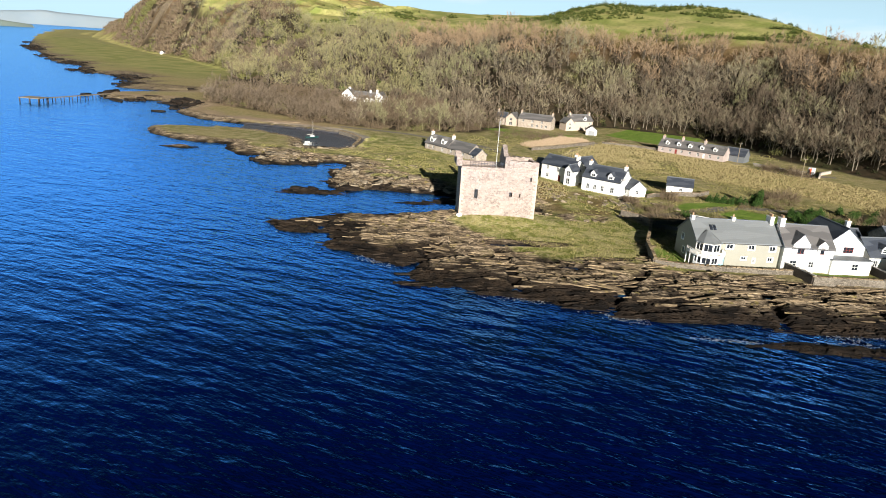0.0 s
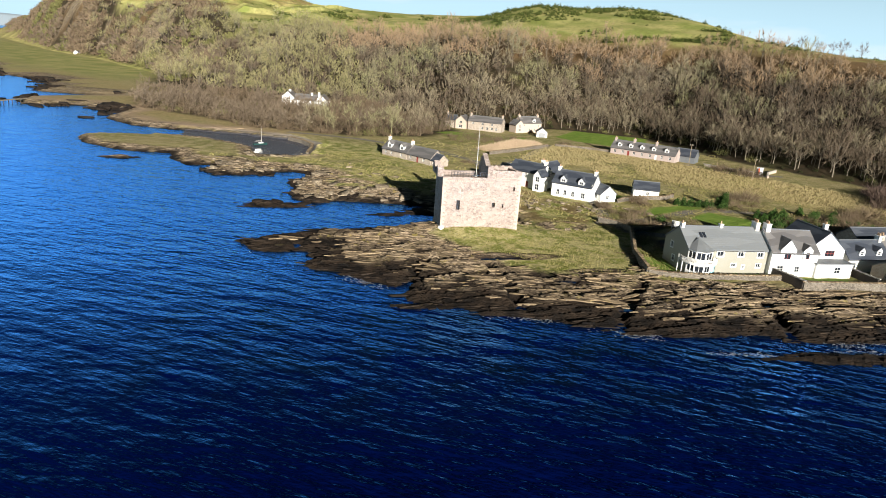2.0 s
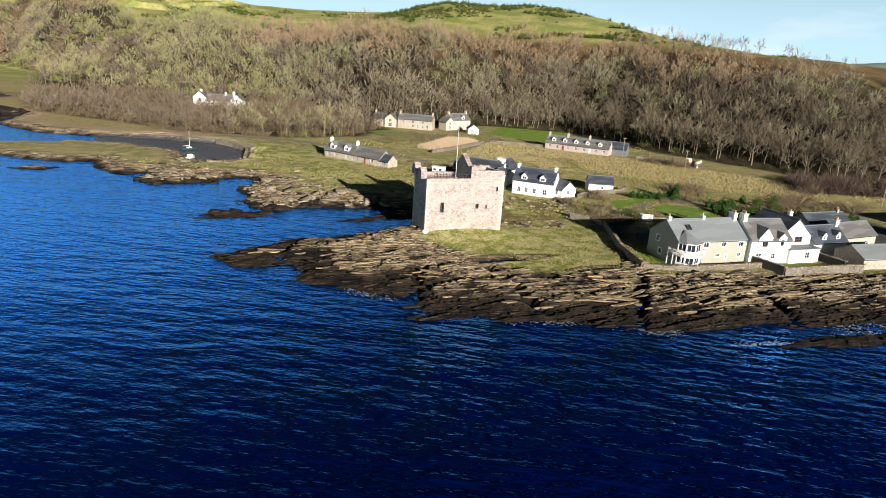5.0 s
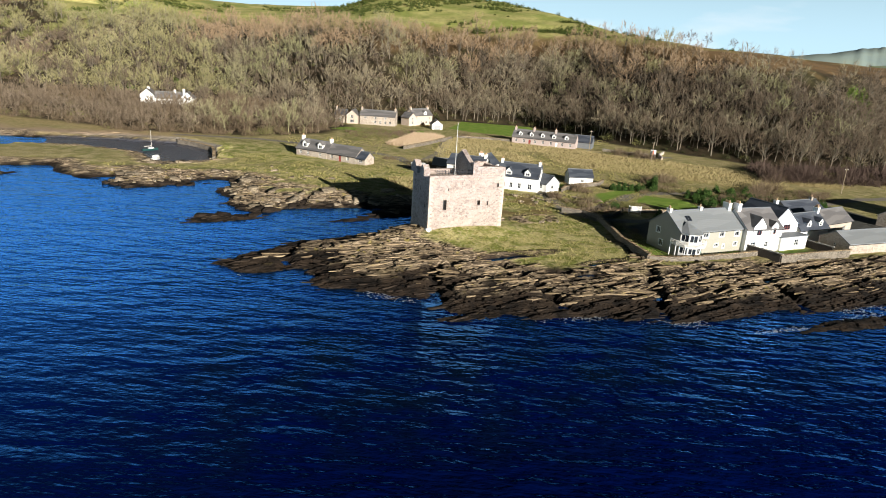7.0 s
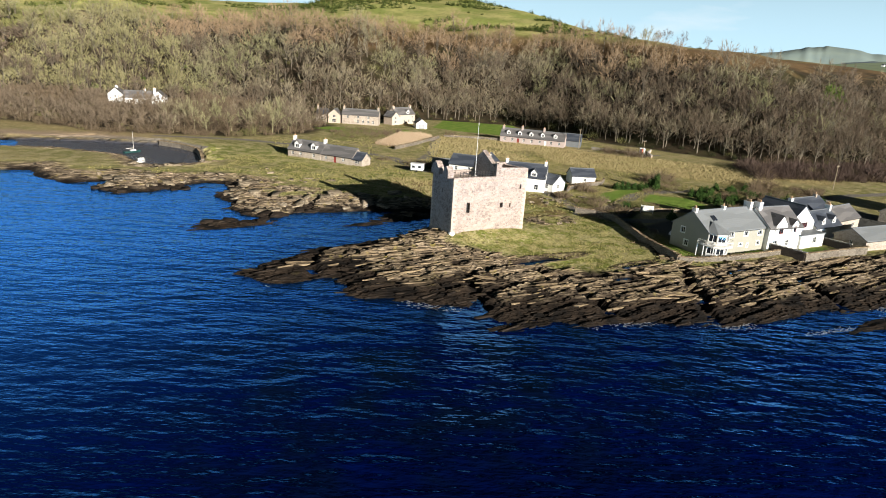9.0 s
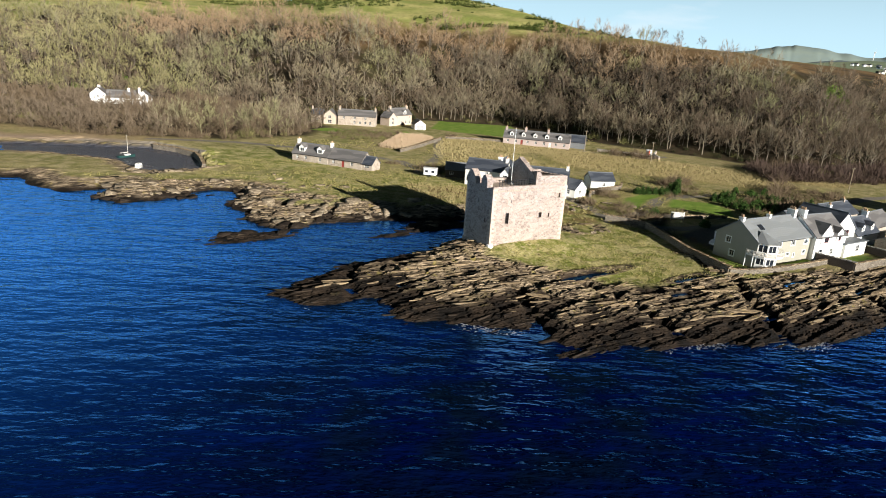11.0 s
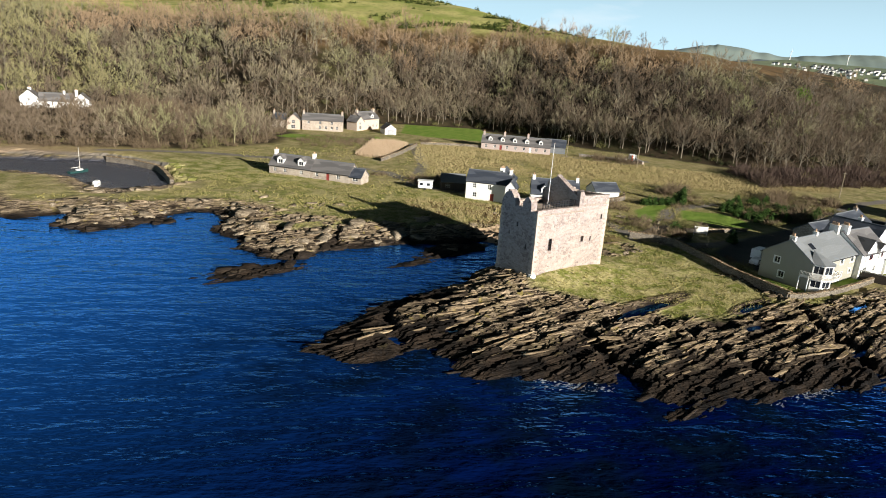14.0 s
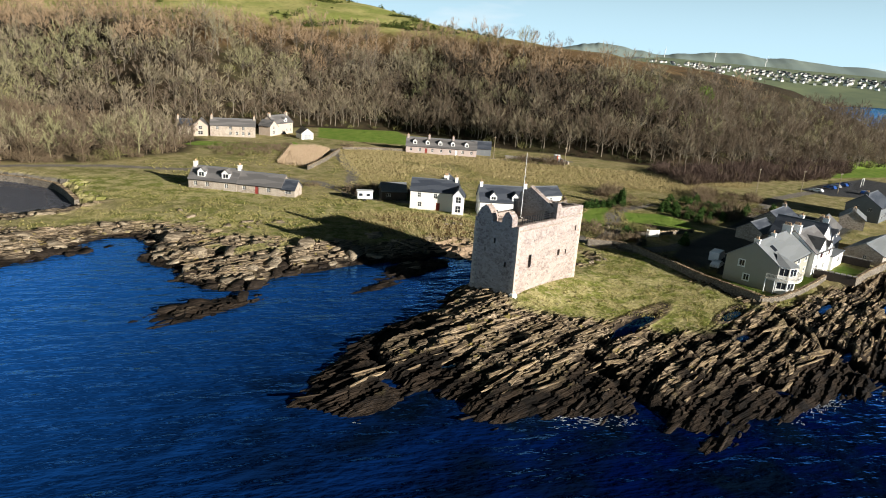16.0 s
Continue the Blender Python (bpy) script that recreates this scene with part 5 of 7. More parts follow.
# White houses behind the castle.
house("house", 29.3, 201.4, 1.7, -42.0, 11.6, 6.6, 4.9, 7.3, "two-storey cream house with slate roof above the shore bank", CREAM, SLATE, WHITE, front=[(-3.6, 3.2, 0.85, 1.15), (0.4, 3.2, 0.85, 1.15), (-3.4, 0.8, 1.0, 1.2)], chimneys=[(5.3, 0, 0.7, 1.2, 1.0, 3)], doors=[(1.2, 1.0, 2.0, RED)])
house("house_porch", 31.4, 194.3, 1.7, 48.0, 4.0, 2.7, 4.7, 6.3, "white two-storey gabled porch with tall windows", HARL, SLATE, WHITE, left=[(0, 3.0, 1.3, 1.5), (0, 0.6, 1.3, 1.7)], category="extension")
house("house_wing", 35.6, 204.6, 1.7, 48.0, 9.0, 6.0, 4.6, 7.2, "white rear wing with slate roof", HARL, SLATE, WHITE, left=[(0, 3.2, 1, 1.2)], right=[(0, 3, 1, 1.1)], chimneys=[(-3.6, 0, 0.8, 1.2, 0.9, 3)], category="house")
house("house", 40.9, 188.9, 1.7, -33.7, 11.9, 7.6, 4.1, 7.3, "white harled house with slate roof and gabled dormers", HARL, SLATE, WHITE, front=[(-4, 0.7, 0.9, 1.5), (-1.8, 0.7, 0.9, 1.5), (0.6, 0.7, 0.9, 1.5), (3.6, 0.7, 1.1, 1.5)],
      dormers=[(-2.7, HARL, 1.7, 0.05, 1.25, 0.95, (1, 0)), (2.7, HARL, 1.7, 0.05, 1.25, 0.95, (1, 0))], chimneys=[(-5.5, 0, 0.7, 1.1, 0.9, 2), (5.5, 0, 0.7, 1.1, 0.9, 2)], right=[(0.5, 3.9, 0.8, 1.1)])
house("house_wing", 48.1, 187.0, 1.7, 111.0, 6.4, 5.3, 2.4, 4.5, "low white gabled extension with rooflights", HARL, SLATE, WHITE, left=[(-0.2, 0.9, 1.0, 1.1)], back=[(0.8, 0.8, 1.2, 1.2)], category="extension")
shed = house("garden_house", 64.0, 196.2, 1.7, -13.0, 7.4, 5.6, 2.5, 4.4, "small white garden house with dark slate roof", HARL, SLATE, WHITE, front=[(0.4, 0.9, 0.9, 0.9)], category="outbuilding")
house("timber_shed", 25.4, 214.6, 1.7, -25.0, 6.6, 5.0, 2.4, 4.2, "dark timber boat shed with corrugated iron roof", TIMBER, CORRUGATED, WHITE, front=[(-1.5, 0.9, 1.2, 0.9)], category="shed")
house("timber_shed", 31.3, 209.5, 1.7, -25.0, 3.6, 3.4, 2.2, 2.9, "lean-to shed with pale blue roof", TIMBER, CAR_SILVER, WHITE, category="shed")

# Houses under the wood.
house("stone_house", 28.3, 338.8, 1.9, -22.0, 17.5, 7.0, 4.5, 6.9, "two-storey stone house with slate roof below the wood", RUBBLE, SLATE_BROWN, WHITE, front=[(-6, 2.9, 1, 1.2), (-1, 2.9, 1, 1.2), (4, 2.9, 1, 1.2), (-1, 0.8, 1, 1.3), (1.5, 0.8, 1, 1.3), (4, 0.8, 1, 1.3), (6.3, 0.8, 1, 1.3)], chimneys=[(-8.3, 0, 0.8, 1.3, 1.2, 2), (8.3, 0, 0.8, 1.3, 1.2, 2)])
house("house_wing", 16.6, 342.9, 1.9, 68.0, 8.0, 5.6, 4.2, 6.5, "stone gabled wing with tall windows", QUOIN, SLATE_BROWN, WHITE, left=[(0, 2.8, 1.4, 1.3), (0, 0.6, 1.8, 1.5)], category="house")
house("house_wing", 11.0, 345.6, 1.9, -22.0, 5.5, 6.0, 4.0, 6.2, "stone end wing with chimney", RUBBLE, SLATE, WHITE, front=[(0, 0.8, 1.0, 1.6)], chimneys=[(-2.4, 0, 0.7, 1.1, 1.3, 2)], category="house")
house("stone_house", 50.3, 345.2, 1.9, 30.0, 13.0, 7.0, 4.9, 7.8, "cream stone house with slate roof and dormer", QUOIN, SLATE_BROWN, WHITE, front=[(-1, 0.8, 1, 1.3), (2.2, 0.8, 1, 1.3), (5, 0.8, 1, 1.3), (4.8, 2.9, 0.9, 1.1)], dormers=[(1.5, HARL, 1.8, 0.05, 1.4, 0.9, (1, 0))], chimneys=[(-6, 0, 0.8, 1.2, 1.0, 2), (6, 0, 0.8, 1.2, 1.0, 2)])
house("house_wing", 44.0, 340.2, 1.9, 118.0, 6.0, 5.0, 4.0, 6.2, "cream gabled front wing", QUOIN, SLATE_BROWN, WHITE, left=[(0, 2.7, 1.1, 1.2), (0, 0.7, 1.3, 1.4)], category="house")
garage = house("garage", 54.8, 327.6, 1.9, 85.0, 6.5, 5.2, 2.5, 4.4, "white garage with slate roof and closed grey door", CREAM, SLATE_BROWN, WHITE, category="garage")
part("garage_door", box(-3.34, -1.5, 0.0, -3.28, 1.5, 2.2), CAR_SILVER, garage)
house("cottage_row", 91.2, 279.8, 1.8, -38.0, 28.0, 7.0, 2.75, 5.7, "long pink cottage row with slate roof and five white dormers", PINK, SLATE_BROWN, WHITE, front=[(x, 0.8, 0.95, 1.2) for x in (-12, -8.5, -3.5, 0, 3.5, 8.5, 12)],
      dormers=[(x, HARL, 1.55, 0.2, 1.4, 0.75, (1, 0)) for x in (-10.5, -5.5, -0.5, 4.5, 10.0)], chimneys=[(-5, 0, 0.8, 1.2, 1.3, 3), (4.6, 0, 0.8, 1.2, 1.3, 3), (-13.4, 0, 0.8, 1.2, 1.0, 2)], doors=[(-6, 1.0, 2.0, RED), (6, 1.0, 2.0, WHITE)])
house("outbuilding", 107.5, 274.5, 1.8, -38.0, 8.0, 6.0, 2.7, 5.2, "dark slate outbuilding at the row's end", LEAD, SLATE, WHITE, category="outbuilding")
house("house", -85.0, 410.0, 1.9, 84.0, 9.0, 7.0, 4.8, 7.8, "white gabled house among bare trees", HARL, SLATE_BROWN, WHITE, left=[(0, 3.2, 1, 1.2)], chimneys=[(0, 0, 0.9, 1.2, 0.9, 2)])
house("house", -74.5, 409.0, 1.6, -6.0, 14.0, 7.0, 3.6, 6.8, "white house with brown slate roof among bare trees", HARL, SLATE_BROWN, WHITE, front=[(-3, 1, 1, 1.2), (3, 1, 1, 1.2)], chimneys=[(3, 0, 0.9, 1.2, 1.2, 2)])
house("house", -64.5, 405.5, 1.9, 84.0, 9.0, 6.5, 4.2, 7.0, "white gabled house end with tall chimney", HARL, SLATE_BROWN, WHITE, left=[(0, 3, 1.2, 1.2)], chimneys=[(-1, 2, 0.9, 1.1, 1.4, 2)])
house("farmhouse", -436, 862, 2.2, 80.0, 8.0, 6.0, 3.0, 5.4, "distant white farmhouse under the cliff", HARL, SLATE, WHITE, left=[(0, 2.5, 1.2, 1.4)], chimneys=[(-3, 0, 0.7, 0.9, 0.8, 2)])
house("farm_range", -424, 858, 2.6, -8.0, 16.0, 7.0, 2.6, 5.6, "low slate-roofed farm range beside the white farmhouse", RUBBLE, SLATE, WHITE, front=[(-3, 1, 1, 1.2), (3, 1, 1, 1.2)], category="outbuilding")
house("ruin", -302, 772, 2.2, 70.0, 10.0, 7.0, 4.0, 7.0, "pale roofless stone ruin on the slope", QUOIN, SLATE_BROWN, WHITE, category="ruin")


# ---- trees, scrub and grass ----
def tapered(a, b, ra, rb, sides):
    """Vertices and triangles of an open tapered stick."""
    a, b = np.asarray(a, float), np.asarray(b, float)
    axis = (b - a) / (np.linalg.norm(b - a) + 1e-9)
    side = np.cross(axis, (0.31, 0.87, 0.38))
    side /= np.linalg.norm(side)
    other = np.cross(axis, side)
    ang = np.arange(sides) * math.tau / sides
    ring = np.cos(ang)[:, None] * side + np.sin(ang)[:, None] * other
    v = np.concatenate([a + ra * ring, b + rb * ring])
    k = np.arange(sides)
    n = (k + 1) % sides
    return v, np.concatenate([np.stack([k, n, n + sides], 1), np.stack([k, n + sides, k + sides], 1)])


def gather(pieces):
    vs, fs, off = [], [], 0
    for v, f in pieces:
        vs.append(v)
        fs.append(f + off)
        off += len(v)
    return np.concatenate(vs), np.concatenate(fs)


def slivers(starts, ways, lengths, width, rng):
    """Thin triangles: twigs or blades."""
    n = len(starts)
    side = np.cross(ways, rng.normal(size=(n, 3)))
    side /= np.linalg.norm(side, axis=1, keepdims=True) + 1e-9
    w = width * rng.uniform(0.7, 1.3, (n, 1))
    v = np.stack([starts - side * w, starts + side * w, starts + ways * lengths[:, None]], 1).reshape(-1, 3)
    return v, np.arange(3 * n).reshape(-1, 3)


def bare_tree(seed, height, limbs=11, subs=4, twigs=6, spread_=0.3, width=0.055):
    """A winter tree: a trunk with limbs that rise into a rounded crown of branchlets and fine twigs."""
    rng = np.random.default_rng(seed)
    wood, crown = [], []
    levels = 4
    lean = rng.normal(0, 0.035, 2)
    top = height * rng.uniform(0.72, 0.86)
    bole = [np.array([lean[0] * z + rng.normal(0, 0.16) * (k > 0), lean[1] * z + rng.normal(0, 0.16) * (k > 0), z]) for k, z in enumerate(np.linspace(-0.6, top, levels + 1))]
    radii = np.linspace(0.019 * height, 0.05, levels + 1)
    for k in range(levels):
        wood.append(tapered(bole[k], bole[k + 1], radii[k], radii[k + 1], 4))
    heart = np.array([lean[0] * height, lean[1] * height, height * 0.60])
    size = np.array([spread_ * height, spread_ * height, height * 0.40])
    lump = rng.uniform(0.72, 1.15, 6)
    starts, ways, lengths, b_starts, b_ways, b_lengths = [], [], [], [], [], []
    for k in range(limbs):
        az = k * 2.4 + rng.uniform(-0.4, 0.4)
        up = -0.35 + 1.3 * (k + rng.uniform(0, 1)) / limbs
        flat = math.sqrt(max(0.05, 1 - up * up)) if up < 1 else 0.2
        tip = heart + size * np.array([math.cos(az) * flat, math.sin(az) * flat, up]) * lump[k % 6] * rng.uniform(0.75, 0.95)
        f = np.clip((tip[2] / height) * 0.62 - 0.06, 0.16, 0.8) * levels * height / (top + 0.6)
        i = min(int(f), levels - 1)
        a = bole[i] + (bole[i + 1] - bole[i]) * min(f - i, 1)
        mid = a * 0.45 + tip * 0.55 + np.array([0, 0, -0.04 * height]) + rng.normal(0, 0.015 * height, 3)
        wood.append(tapered(a, mid, 0.0075 * height, 0.0045 * height, 3))
        wood.append(tapered(mid, tip, 0.0045 * height, 0.02, 3))
        for _ in range(subs):
            g = rng.uniform(0.1, 1.0)
            c = mid + (tip - mid) * g
            out = (c - heart) / size
            w2 = out / (np.linalg.norm(out) + 0.1) * 0.7 + rng.normal(0, 0.4, 3) + np.array([0, 0, 0.7])
            w2 /= np.linalg.norm(w2)
            l2 = height * rng.uniform(0.14, 0.26)
            b_starts.append(c)
            b_ways.append(w2)
            b_lengths.append(l2)
            for _ in range(twigs):
                starts.append(c + w2 * l2 * rng.uniform(0.2, 0.95))
                w3 = w2 + rng.normal(0, 0.42, 3)
                w3[2] += 0.35
                ways.append(w3 / np.linalg.norm(w3))
                lengths.append(height * rng.uniform(0.08, 0.19))
    crown.append(slivers(np.array(b_starts), np.array(b_ways), np.array(b_lengths), 0.055, rng))
    crown.append(slivers(np.array(starts), np.array(ways), np.array(lengths), width, rng))
    return gather(wood), gather(crown)


def bush(seed, n, high, wide, width=0.05):
    """A dome of bare stems."""
    rng = np.random.default_rng(seed)
    az, out = rng.uniform(0, math.tau, n), np.sqrt(rng.uniform(0, 1, n))
    starts = np.stack([np.cos(az) * out * wide * 0.5, np.sin(az) * out * wide * 0.5, rng.uniform(-0.2, 0.55, n) * high * (1 - 0.5 * out)], 1)
    ways = np.stack([np.cos(az) * out * 0.6, np.sin(az) * out * 0.6, np.full(n, 0.7)], 1) + rng.normal(0, 0.48, (n, 3))
    ways[:, 2] = np.abs(ways[:, 2])
    ways /= np.linalg.norm(ways, axis=1, keepdims=True)
    return slivers(starts, ways, high * rng.uniform(0.35, 0.75, n), width, rng)


def leafy(seed, n, high, wide, leaf):
    """An uneven clump of small leaves."""
    rng = np.random.default_rng(seed)
    d = rng.normal(size=(n, 3))
    d /= np.linalg.norm(d, axis=1, keepdims=True)
    d[:, 2] = np.abs(d[:, 2])
    lump = 0.72 + 0.3 * np.sin(3.1 * d[:, 0] + seed) * np.cos(2.7 * d[:, 1] + 2 * seed)
    p = d * (lump * rng.uniform(0.55, 1.05, n))[:, None] * (wide / 2, wide / 2, high)
    a, b = rng.normal(size=(n, 3)), rng.normal(size=(n, 3))
    a /= np.linalg.norm(a, axis=1, keepdims=True)
    b /= np.linalg.norm(b, axis=1, keepdims=True)
    v = np.stack([p - a * leaf, p + b * leaf, p + a * leaf], 1).reshape(-1, 3)
    return v, np.arange(3 * n).reshape(-1, 3)


def scattered(models, places, rng, low=0.8, high=1.2):
    """Many copies of some models in one pair of arrays."""
    vs, fs, off = [], [], 0
    for x, y, z in places:
        v, f = models[rng.integers(len(models))]
        a, s = rng.uniform(0, math.tau), rng.uniform(low, high)
        c, d = math.cos(a) * s, math.sin(a) * s
        w = np.empty_like(v)
        w[:, 0], w[:, 1], w[:, 2] = v[:, 0] * c - v[:, 1] * d + x, v[:, 0] * d + v[:, 1] * c + y, v[:, 2] * s + z
        vs.append(w)
        fs.append(f + off)
        off += len(v)
    return np.concatenate(vs), np.concatenate(fs)


def stuff(name, arrays, material, label, category):
    ob = new(name, mesh_of(name, *arrays, material))
    return tagged(ob, label, category, kind="stuff")


def sown(n, x0, x1, y0, y1, seed, keep):
    """Random places in a rectangle for which keep(x, y) says yes, on the ground."""
    rng = np.random.default_rng(seed)
    x, y = rng.uniform(x0, x1, n), rng.uniform(y0, y1, n)
    ok = keep(x, y)
    x, y = x[ok], y[ok]
    return np.stack([x, y, ground_z(x, y, False)], 1)


def thinned(places, gap):
    """Leaves out places nearer than gap to one kept before."""
    kept, cells = [], {}
    for p in places:
        i, j = int(p[0] // gap), int(p[1] // gap)
        if all(math.hypot(p[0] - q[0], p[1] - q[1]) >= gap for a in (-1, 0, 1) for b in (-1, 0, 1) for q in cells.get((i + a, j + b), ())):
            cells.setdefault((i, j), []).append(p)
            kept.append(p)
    return np.array(kept)


HOUSE_SPOTS = [(28, 339), (14, 344), (50, 344), (55, 327), (91, 280), (82, 287), (100, 272), (108, 268), (-78, 409), (-66, 407)]


def clear_of_houses(x, y, r=9.0):
    ok = np.ones(np.shape(x), bool)
    for hx, hy in HOUSE_SPOTS:
        ok &= np.hypot(x - hx, y - hy) > r
    return ok


def in_wood(x, y):
    d = np.where(inside(x, y, HILL), line_distance(x, y, FOOT), -1.0)
    r = hill_rise(x, y)
    n = fbm(x / 9, y / 9, 15, 3)
    cliff = smooth(-100, -220, x) * smooth(470, 640, y)
    brow = 44 - 17 * smooth(175, 225, x) - 9 * smooth(280, 330, x)
    return (d > 1) & (r + 6 * n < brow + 42 * cliff) & (y < 900) & (x < 400 + 60 * n) & clear_of_houses(x, y) & ~inside(x, y, PASTURE)


rng_plants = np.random.default_rng(12)
tree_shapes = [bare_tree(100 + k, h, limbs, subs, twigs, sp) for k, (h, limbs, subs, twigs, sp) in enumerate(((12.5, 12, 4, 8, 0.30), (11, 11, 4, 9, 0.36), (14, 12, 4, 8, 0.27), (9.0, 9, 4, 9, 0.42), (11.5, 11, 4, 9, 0.33), (7.5, 8, 4, 9, 0.44)))]
spots = thinned(sown(70000, -430, 560, 190, 900, 5, in_wood), 4.1)
dense = thinned(sown(30000, 70, 300, 190, 400, 55, lambda x, y: in_wood(x, y) & (line_distance(x, y, FOOT) < 42)), 4.4)
spots = np.concatenate([spots, dense])
spots = spots[(spots[:, 0] > -150) | (np.arange(len(spots)) % 3 == 0)]
front = np.argsort(line_distance(spots[:, 0], spots[:, 1], FOOT) + 40 * (spots[:, 0] < -20) + 60 * (spots[:, 0] > 190))
single, rest = spots[front[:230]], spots[front[230:]]
proto = []
for k, (w, c) in enumerate(tree_shapes):
    t = thing("tree", 0, 0, -400, 0, "bare winter tree with pale upright trunk and fine twigs", "tree", "trees of the hillside wood")
    for nm, arr, m in (("trunk", w, BARK), ("crown", c, TWIGS if k % 3 == 0 else COPSE)):
        ob = new(nm, mesh_of(nm, *arr, m))
        ob.parent = t
    proto.append(t)
for k, (x, y, z) in enumerate(single):
    m = pose(x, y, z, 0, 0, rng_plants.uniform(0, 360)) @ Matrix.Diagonal((*[rng_plants.uniform(0.8, 1.12)] * 3, 1))
    if k < len(proto):
        proto[k].matrix_world = m
    else:
        t = copy_thing(proto[k % len(proto)], m)
        t.matrix_world = m
# Broad zones of the wood: mossy to the west, russet along the brow, grey-brown between.
zone = 26 * fbm(rest[:, 0] / 45, rest[:, 1] / 45, 68, 3)
rest_rise = hill_rise(rest[:, 0], rest[:, 1])
mossy = (rest[:, 0] + 2.5 * zone < -55) | (zone > 11)
russet = ~mossy & (rest_rise + zone > 27)
# Dusky crowns keep to the lower slope, painting its shade in twig colour.
dusky = np.random.default_rng(69).uniform(size=len(rest)) < (0.26 + 0.5 * smooth(60, 190, rest[:, 0])) * smooth(36, 20, rest_rise)
for chosen, mat, tint in ((mossy & ~dusky, MOSSY, "olive, mossy"), (russet & ~dusky, RUSSET, "russet-brown"), (~mossy & ~russet & ~dusky, TWIGS, "grey-brown"), (dusky, COPSE, "dusky brown")):
    stuff("woodland_trunks", scattered([w for w, c in tree_shapes], rest[chosen], np.random.default_rng(3), 0.65, 1.2), BARK, f"pale trunks and limbs below {tint} crowns of the hillside wood", "wood")
    stuff("woodland_twigs", scattered([c for w, c in tree_shapes], rest[chosen], np.random.default_rng(3), 0.65, 1.2), mat, f"{tint} haze of bare winter twigs over the hillside wood", "wood")
lone = [(206, 382), (210, 372), (215, 366), (217, 361), (222, 352), (246, 358)]
stuff("skyline_trees", scattered([gather(t) for t in tree_shapes[:4]], [(x, y, at_ground(x, y)) for x, y in lone], np.random.default_rng(77), 0.55, 0.8), COPSE, "few bare trees standing along the brow of the hill", "wood")

low_shapes = [gather(bare_tree(200 + k, h, 9, 4, 8, 0.42, 0.055)) for k, h in enumerate((7.5, 9.5, 6.0))]


def in_copse(x, y):
    """The copse on the flat, with a ragged edge."""
    d = line_distance(x, y, SCRUB_RING + SCRUB_RING[:1])
    d = np.where(inside(x, y, SCRUB_RING), d, -d) + 9 * fbm(x / 14, y / 14, 66, 3)
    return (d > 0) & clear_of_houses(x, y, 5.5) & (np.hypot((x + 73) / 26, (y - 392) / 17) > 1)


copse = thinned(sown(6500, -200, 26, 276, 445, 6, in_copse), 4.8)
tone = fbm(copse[:, 0] / 22, copse[:, 1] / 22, 67, 3)
stuff("copse", scattered(low_shapes, copse[tone < 0.08], np.random.default_rng(8), 0.6, 1.3), COPSE, "low bare copse on the flat ground by the houses", "wood")
stuff("hazel_copse", scattered(low_shapes, copse[tone >= 0.08], np.random.default_rng(38), 0.7, 1.3), SCRUB, "pale grey-brown hazel copse on the flat ground", "wood")
tall_spots = thinned(sown(700, -60, 14, 292, 345, 39, lambda x, y: in_copse(x, y) & (np.hypot((x - 11) / 13, (y - 330) / 18) > 1)), 7.5)
stuff("copse_trees", scattered([gather(t) for t in tree_shapes], tall_spots, np.random.default_rng(40), 0.7, 1.0), TWIGS, "taller bare trees standing in the copse by the stone house", "wood")
bush_shapes = [bush(300 + k, 130, h, w) for k, (h, w) in enumerate(((3.2, 4.0), (2.4, 3.4), (4.0, 4.6)))]
PURPLE = [(140, 198), (150, 224), (172, 222), (190, 214), (222, 212), (262, 214), (270, 196), (218, 186)]
scrub = sown(9000, -190, 300, 190, 460, 7, lambda x, y: (in_copse(x, y) | inside(x, y, PURPLE)) & clear_of_houses(x, y, 5.5))
under = sown(11000, -430, 560, 190, 900, 8, in_wood)
stuff("scrub", scattered(bush_shapes, np.concatenate([thinned(scrub, 2.0), thinned(under, 3.4)[::2]]), np.random.default_rng(9), 0.6, 1.25), SCRUB, "purple-brown bare scrub along the foot of the wood", "scrub")

shelter = np.random.default_rng(35)
belt = [(x, y, at_ground(x, y)) for x, y in zip(shelter.uniform(-94, -50, 70), shelter.uniform(386, 401, 70))]
stuff("shelter_shrubs", scattered(bush_shapes, belt, np.random.default_rng(36), 0.6, 1.3), COPSE, "bare shrubs half hiding the white houses", "bushes")
sallow = thinned(sown(2000, 138, 275, 184, 226, 73, lambda x, y: inside(x, y, PURPLE)), 3.6)
stuff("sallow_thicket", scattered([bush(350 + k, 260, h, 5.6, 0.075) for k, h in enumerate((5.5, 4.5))], sallow, np.random.default_rng(74), 0.45, 1.35), THICKET, "dense purple-brown sallow thicket below the wood", "scrub")
stuff("olive_scrub", scattered(bush_shapes, np.concatenate([thinned(scrub, 3.0)[::4], thinned(under, 3.4)[1::2]]), np.random.default_rng(19), 0.5, 1.2), OLIVE, "olive bramble and ivy undergrowth through the wood", "scrub")
yard_spots = [(91, 195), (93, 196), (90, 197), (94, 198), (50, 166), (54, 170), (59, 182), (53, 158), (48, 160), (85, 186), (101, 172), (107, 171), (112, 173), (96, 176), (58, 186), (31, 222), (28, 226), (20, 224), (33, 217), (38, 214), (12, 235), (24, 310), (18, 300), (30, 300), (10, 305), (38, 308), (62, 303), (121, 243), (117, 250), (112, 254), (140, 176), (136, 180)]
